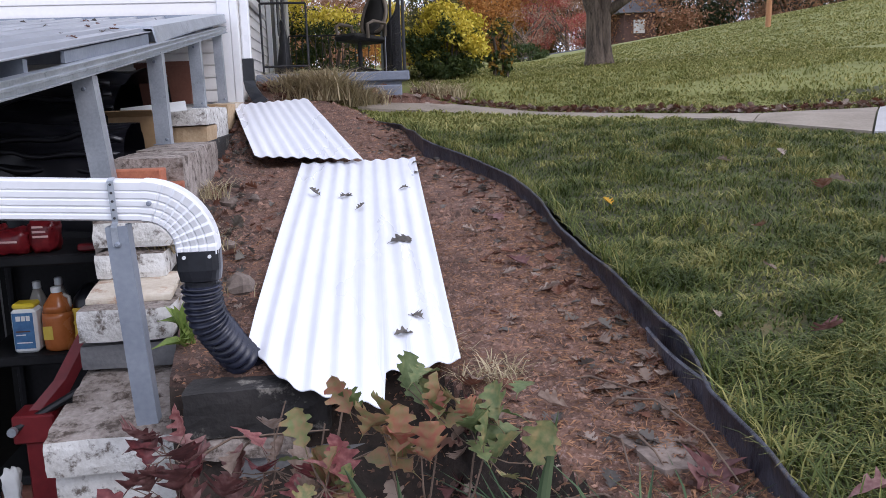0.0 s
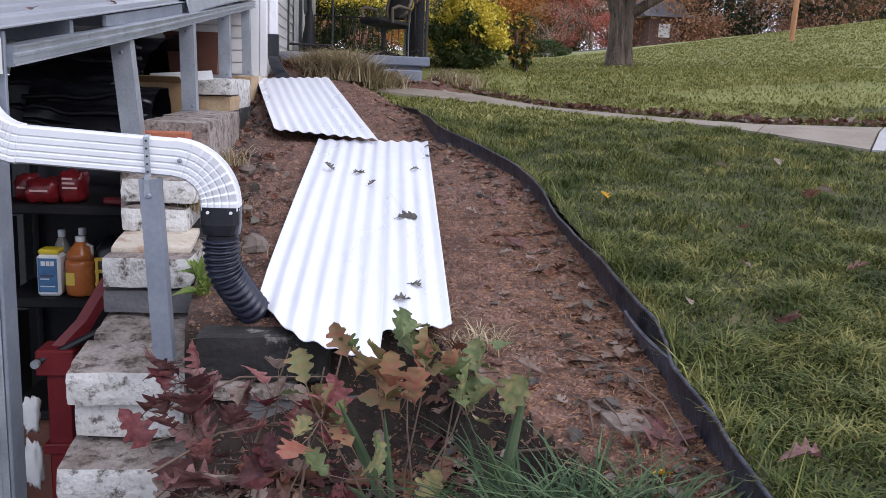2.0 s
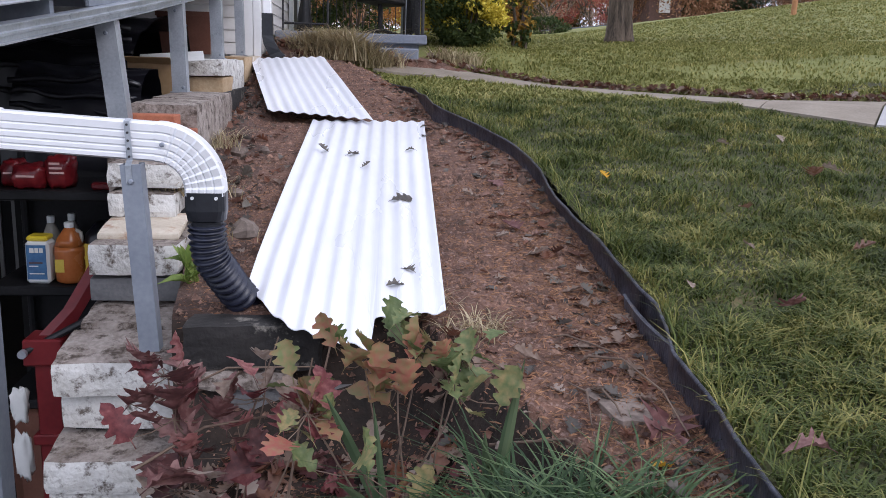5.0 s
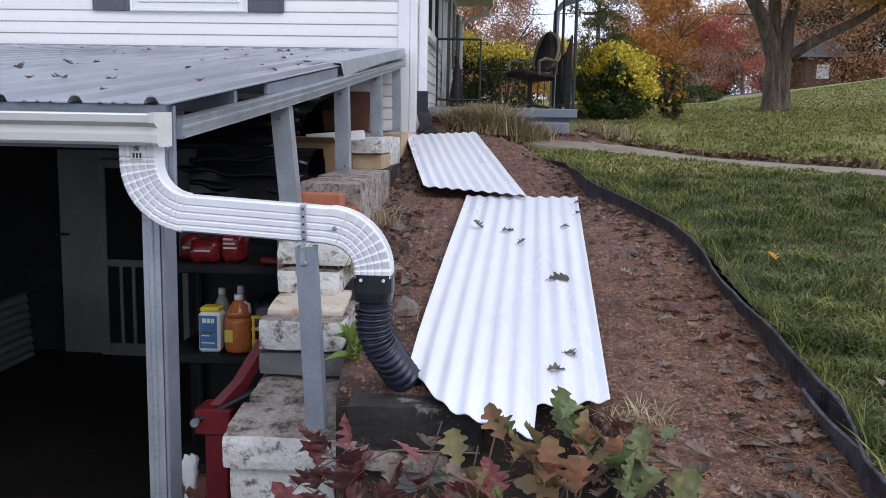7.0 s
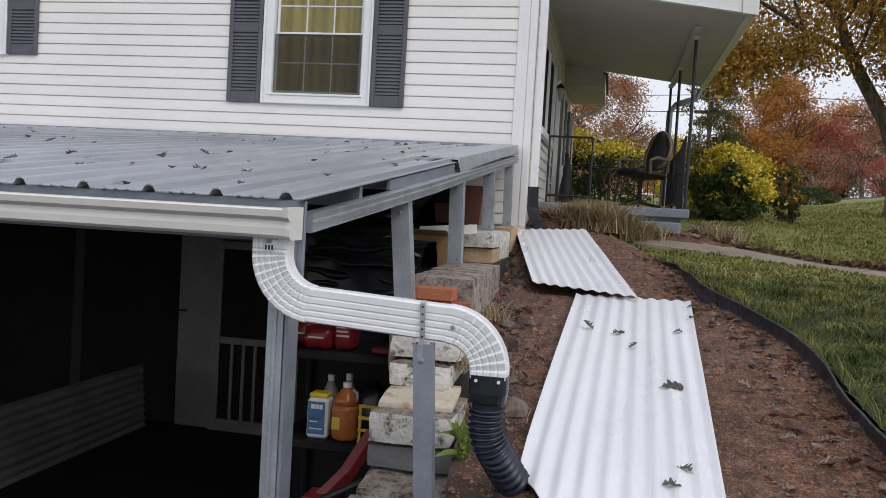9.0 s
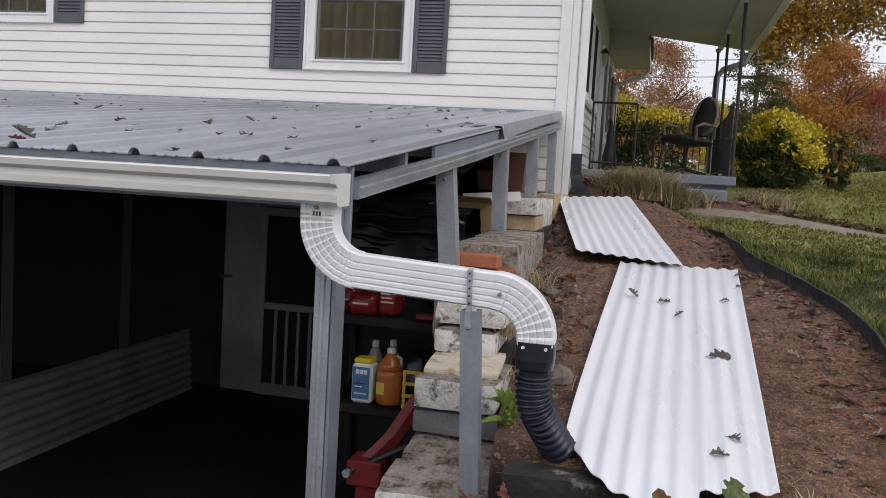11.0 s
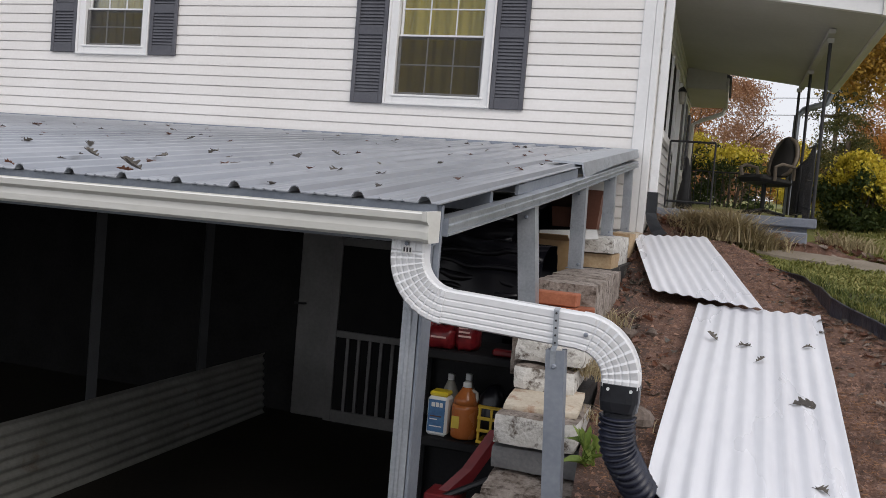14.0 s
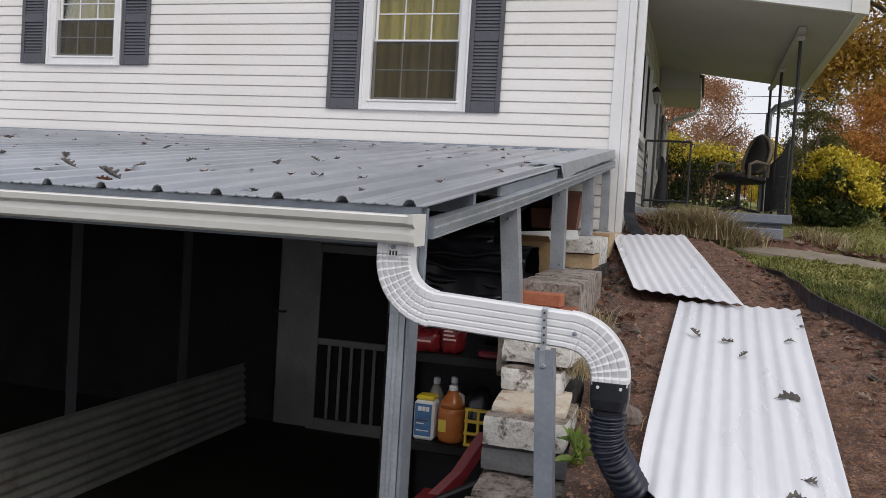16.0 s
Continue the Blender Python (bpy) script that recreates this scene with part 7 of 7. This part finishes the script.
for p, d, ln_ in (((-1.1, -0.2, 2.9), (-0.9, -0.3, 0.35), 2.6), ((-1.5, -0.4, 3.7), (-0.8, -0.5, 0.25), 2.6), ((0.4, 0.2, 3.0), (0.6, -0.6, 0.5), 2.6), ((2.1, -0.3, 2.2), (0.7, -0.5, 0.4), 2.4), ((-1.6, -0.4, 4.1), (-0.4, 0.4, 0.6), 2.2), ((0.7, 0.3, 4.4), (0.3, 0.5, 0.6), 2.2), ((-0.7, -0.1, 2.2), (-0.6, -0.8, 0.4), 2.4), ((-0.1, 0.1, 4.0), (-0.1, -0.8, 0.5), 2.4)):
    limb((BX + p[0], BY + p[1], BZ + p[2]), d, ln_, 0.06, 2, tk, tips, rr)
part("trunk", tk, M["bark"], bt_, smooth=True)
cs = [tuple(p) for p in tips] * 2
for k in range(150):
    a, e = rr.uniform(0, 6.28), rr.random()
    q = rr.uniform(0.5, 4.3)
    cs.append((BX + q * math.cos(a) * 1.05, BY - 0.4 + q * math.sin(a) * 0.8, BZ + 3.55 - 0.05 * q + 3.2 * e))
# low boughs that droop towards the porch and over the lawn
for k in range(34):
    t = rr.random()
    cs.append((BX - 1.6 - 2.0 * t + rr.uniform(-0.3, 0.3), BY - 0.8 - 0.8 * t + rr.uniform(-0.3, 0.3), BZ + 2.95 - 0.75 * t * t + rr.uniform(-0.35, 0.3)))
for k in range(120):
    t = rr.random()
    cs.append((BX - 0.9 + 5.2 * t, BY - 0.7 + rr.uniform(-0.8, 0.7), BZ + 2.9 - 0.25 * t + rr.uniform(-0.7, 0.8)))
part("crown", crown_mesh(cs, 0.26, 105000, 0.044, 12, "crown", M["tree_gold"]), None, bt_)

tree(-0.1, 36, 4.9, 3.7, M["tree_rust"], 9500, 0.075, "tall thinning tree with dull brown autumn leaves", 40, 0.16, 0.08)
tree(8.9, 50, 6.9, 4.7, M["tree_orange"], 15000, 0.11, "rounded orange autumn tree beyond the lawn", 41, 0.2, 0.06)
tree(11.7, 48, 4.4, 2.5, M["tree_red"], 3000, 0.09, "small crimson autumn tree", 42, 0.12, 0.12)
tree(12.9, 44, 2.0, 2.2, M["tree_red"], 1300, 0.07, "spreading dark red ornamental tree by the road", 43, 0.1, 0.2)
tree(12.6, 46.5, 3.0, 3.0, M["tree_brown"], 900, 0.06, "nearly bare grey tree with few leaves", 44, 0.10, 0.15)
tree(10.0, 45, 2.7, 2.8, M["tree_brown"], 800, 0.06, "nearly bare grey tree with few leaves", 45, 0.10, 0.15)
tree(3.5, 30, 4.4, 2.0, M["tree_olive"], 7500, 0.065, "dark olive tree behind the gold shrub", 46, 0.13, 0.04)
tree(5.2, 40, 2.9, 3.0, M["tree_olive"], 6500, 0.09, "dark olive tree behind the gold shrub", 57, 0.13, 0.02)
tree(2.9, 41, 3.0, 2.2, M["bush_yellow"], 2800, 0.08, "pale yellow-green autumn tree", 47, 0.1, 0.1)
tree(-3.0, 40, 6, 5.0, M["tree_orange"], 4200, 0.14, "rust-coloured tree beyond the house", 48, 0.2, 0.1)
for k, x in enumerate((20, 22.5, 25, 28, 31, 34, 38, 42, 47, 53, 60)):
    tree(x, 60 + 3 * (k % 3) - 0.3 * x, 7.5 + 2 * (k % 2), 8.5, M["tree_green"] if k % 3 else M["tree_rust"], 9500, 0.15, "dark wood-edge evergreen beyond the hill" if k % 3 else "brown wood-edge tree beyond the hill", 60 + k, 0.25, 0.0)
for k, (x, y, h) in enumerate(((9.5, 66, 4.6), (13.2, 62, 5.2), (16.0, 64, 6.4), (19.0, 62, 7.0), (22.5, 64, 7.4), (5.0, 68, 4.0))):
    tree(x, y, h, 7.0, (M["tree_rust"], M["tree_olive"], M["tree_orange"])[k % 3], 8500, 0.13, ("rust-brown", "dull olive", "faded orange")[k % 3] + " tree in the row beyond the road", 100 + k, 0.18, 0.0)
for k, x in enumerate((-12, -5, 2, 8, 14, 20, 28)):
    tree(x, 86 + 3 * (k % 3), 2.6 + (k % 3), 8, (M["tree_brown"], M["tree_orange"], M["tree_green"])[k % 3], 3600, 0.22, "far autumn tree on the skyline", 80 + k, 0.3, 0.0)


def bush(x, y, z, rx, rz, mats, n, size, label, seed, name="shrub"):
    r = random.Random(seed)
    b = thing(name, (x, y, z), label, "shrub", "garden shrubs")
    for k in range(9):
        a = r.uniform(0, 6.28)
        st_ = Mesh().tube([(x + 0.1 * math.cos(a), y + 0.1 * math.sin(a), z), (x + rx * 0.4 * math.cos(a), y + rx * 0.4 * math.sin(a), z + rz), (x + rx * 0.7 * math.cos(a), y + rx * 0.7 * math.sin(a), z + rz * 1.6)], [0.02, 0.014, 0.006], 5)
        part("stem", st_, M["bark"], b)
    for i, (m_, share, lo, hi) in enumerate(mats):
        cs = []
        for k in range(60):
            a, e = r.uniform(0, 6.28), r.uniform(lo, hi)
            q = math.sqrt(max(0.03, 1 - e * e)) * r.uniform(0.6, 1.0) * (1 + 0.15 * r.uniform(-1, 1))
            cs.append((x + rx * q * math.cos(a), y + rx * q * math.sin(a), z + rz * (1 + 0.95 * e)))
        part("foliage", crown_mesh(cs, rx * 0.12, int(n * share), size, seed + i, "foliage", m_), None, b)
    return b


bush(1.70, 11.1, 2.24, 0.50, 0.46, ((M["bush_yellow"], 0.95, -0.35, 1), (M["bush_green"], 0.75, -1, 0.5)), 13000, 0.026, "golden and green leafy shrub beside the porch", 90)
bush(0.25, 15.0, 2.3, 0.7, 0.62, ((M["bush_green"], 0.9, -1, 0.8), (M["bush_yellow"], 0.35, 0.5, 1)), 3600, 0.036, "dark hedge with yellow tips behind the porch rail", 91)
bush(-0.5, 15.6, 2.4, 0.7, 0.7, ((M["bush_green"], 0.9, -1, 0.8), (M["bush_yellow"], 0.4, 0.4, 1)), 3000, 0.036, "dark hedge with yellow tips behind the porch rail", 92)
bush(2.62, 12.2, 2.28, 0.20, 0.40, ((M["bush_green"], 0.6, -1, 1), (M["tree_gold"], 0.4, -1, 1)), 1300, 0.035, "low olive shrub behind the gold one", 93)
bush(7.4, 33, lawn_z(7.4, 33) - 0.1, 0.8, 0.35, ((M["bush_green"], 1.0, -1, 1),), 1500, 0.06, "low clipped hedge far across the lawn", 94)

# ---- far things ----
PX, PY_ = 13.2, 25.3
po = thing("utility_pole", (PX, PY_, lawn_z(PX, PY_)), "weathered orange-brown wooden pole on the grassy rise", "pole")
part("shaft", Mesh().tube([(PX, PY_, lawn_z(PX, PY_) - 0.2), (PX + 0.03, PY_, 5.0), (PX + 0.11, PY_, 10.0)], [0.085, 0.08, 0.075], 12).roughen(0.012, 5), M["wood_pole"], po)
for x, y, h in ((6.4, 60, 6.5), (10.2, 62, 7.5)):
    z = lawn_z(x, y)
    up_ = thing("utility_pole", (x, y, z), "far grey utility pole with a crossarm", "pole", "far poles")
    part("shaft", Mesh().tube([(x, y, z - 0.2), (x, y, z + h)], 0.14, 8), M["bark"], up_)
    part("crossarm", Mesh().box((x - 1.0, y - 0.08, z + h - 0.8), (x + 1.0, y + 0.08, z + h - 0.6)), M["bark"], up_)
for z0, z1, y in ((9.3, 10.0, 56), (10.6, 11.0, 57)):
    wr = Mesh().tube([(-20 + 4 * i, y, z0 + (z1 - z0) * i / 14 - 0.35 * math.sin(math.pi * (i % 7) / 7)) for i in range(15)], 0.022, 4)
    solid("overhead_wire", wr, M["black_iron"], "thin overhead wire sagging across the sky", "wire", "overhead wires")
rd = Mesh()
rd.sweep([[(x - 1.5, y, lawn_z(x - 1.5, y) + 0.06), (x + 1.5, y, lawn_z(x + 1.5, y) + 0.06), (x + 1.5, y, lawn_z(x, y) - 0.3), (x - 1.5, y, lawn_z(x, y) - 0.3)] for x, y in ((9.5, 37.5), (11.0, 39.5), (13.5, 41.5), (17, 43.5), (22, 45))])
solid("road", rd, M["asphalt"], "grey asphalt lane beyond the lawn", "road", kind="structure")
fh = thing("far_house", (19.2, 53, 5.0), "low brick house with a pale roof far beyond the lawn", "house")
part("wall", Mesh().box((17.6, 52, 4.6), (19.6, 55, 6.6)), M["far_brick"], fh)
part("roof", Mesh().sweep([[(x, 51.6, 6.6), (x, 53.5, 7.7), (x, 55.4, 6.6)] for x in (17.2, 20.0)]), M["asphalt"], fh)
for x in (18.2,):
    part("window", Mesh().box((x, 51.96, 5.4), (x + 0.7, 51.998, 6.2)), M["trim"], fh)
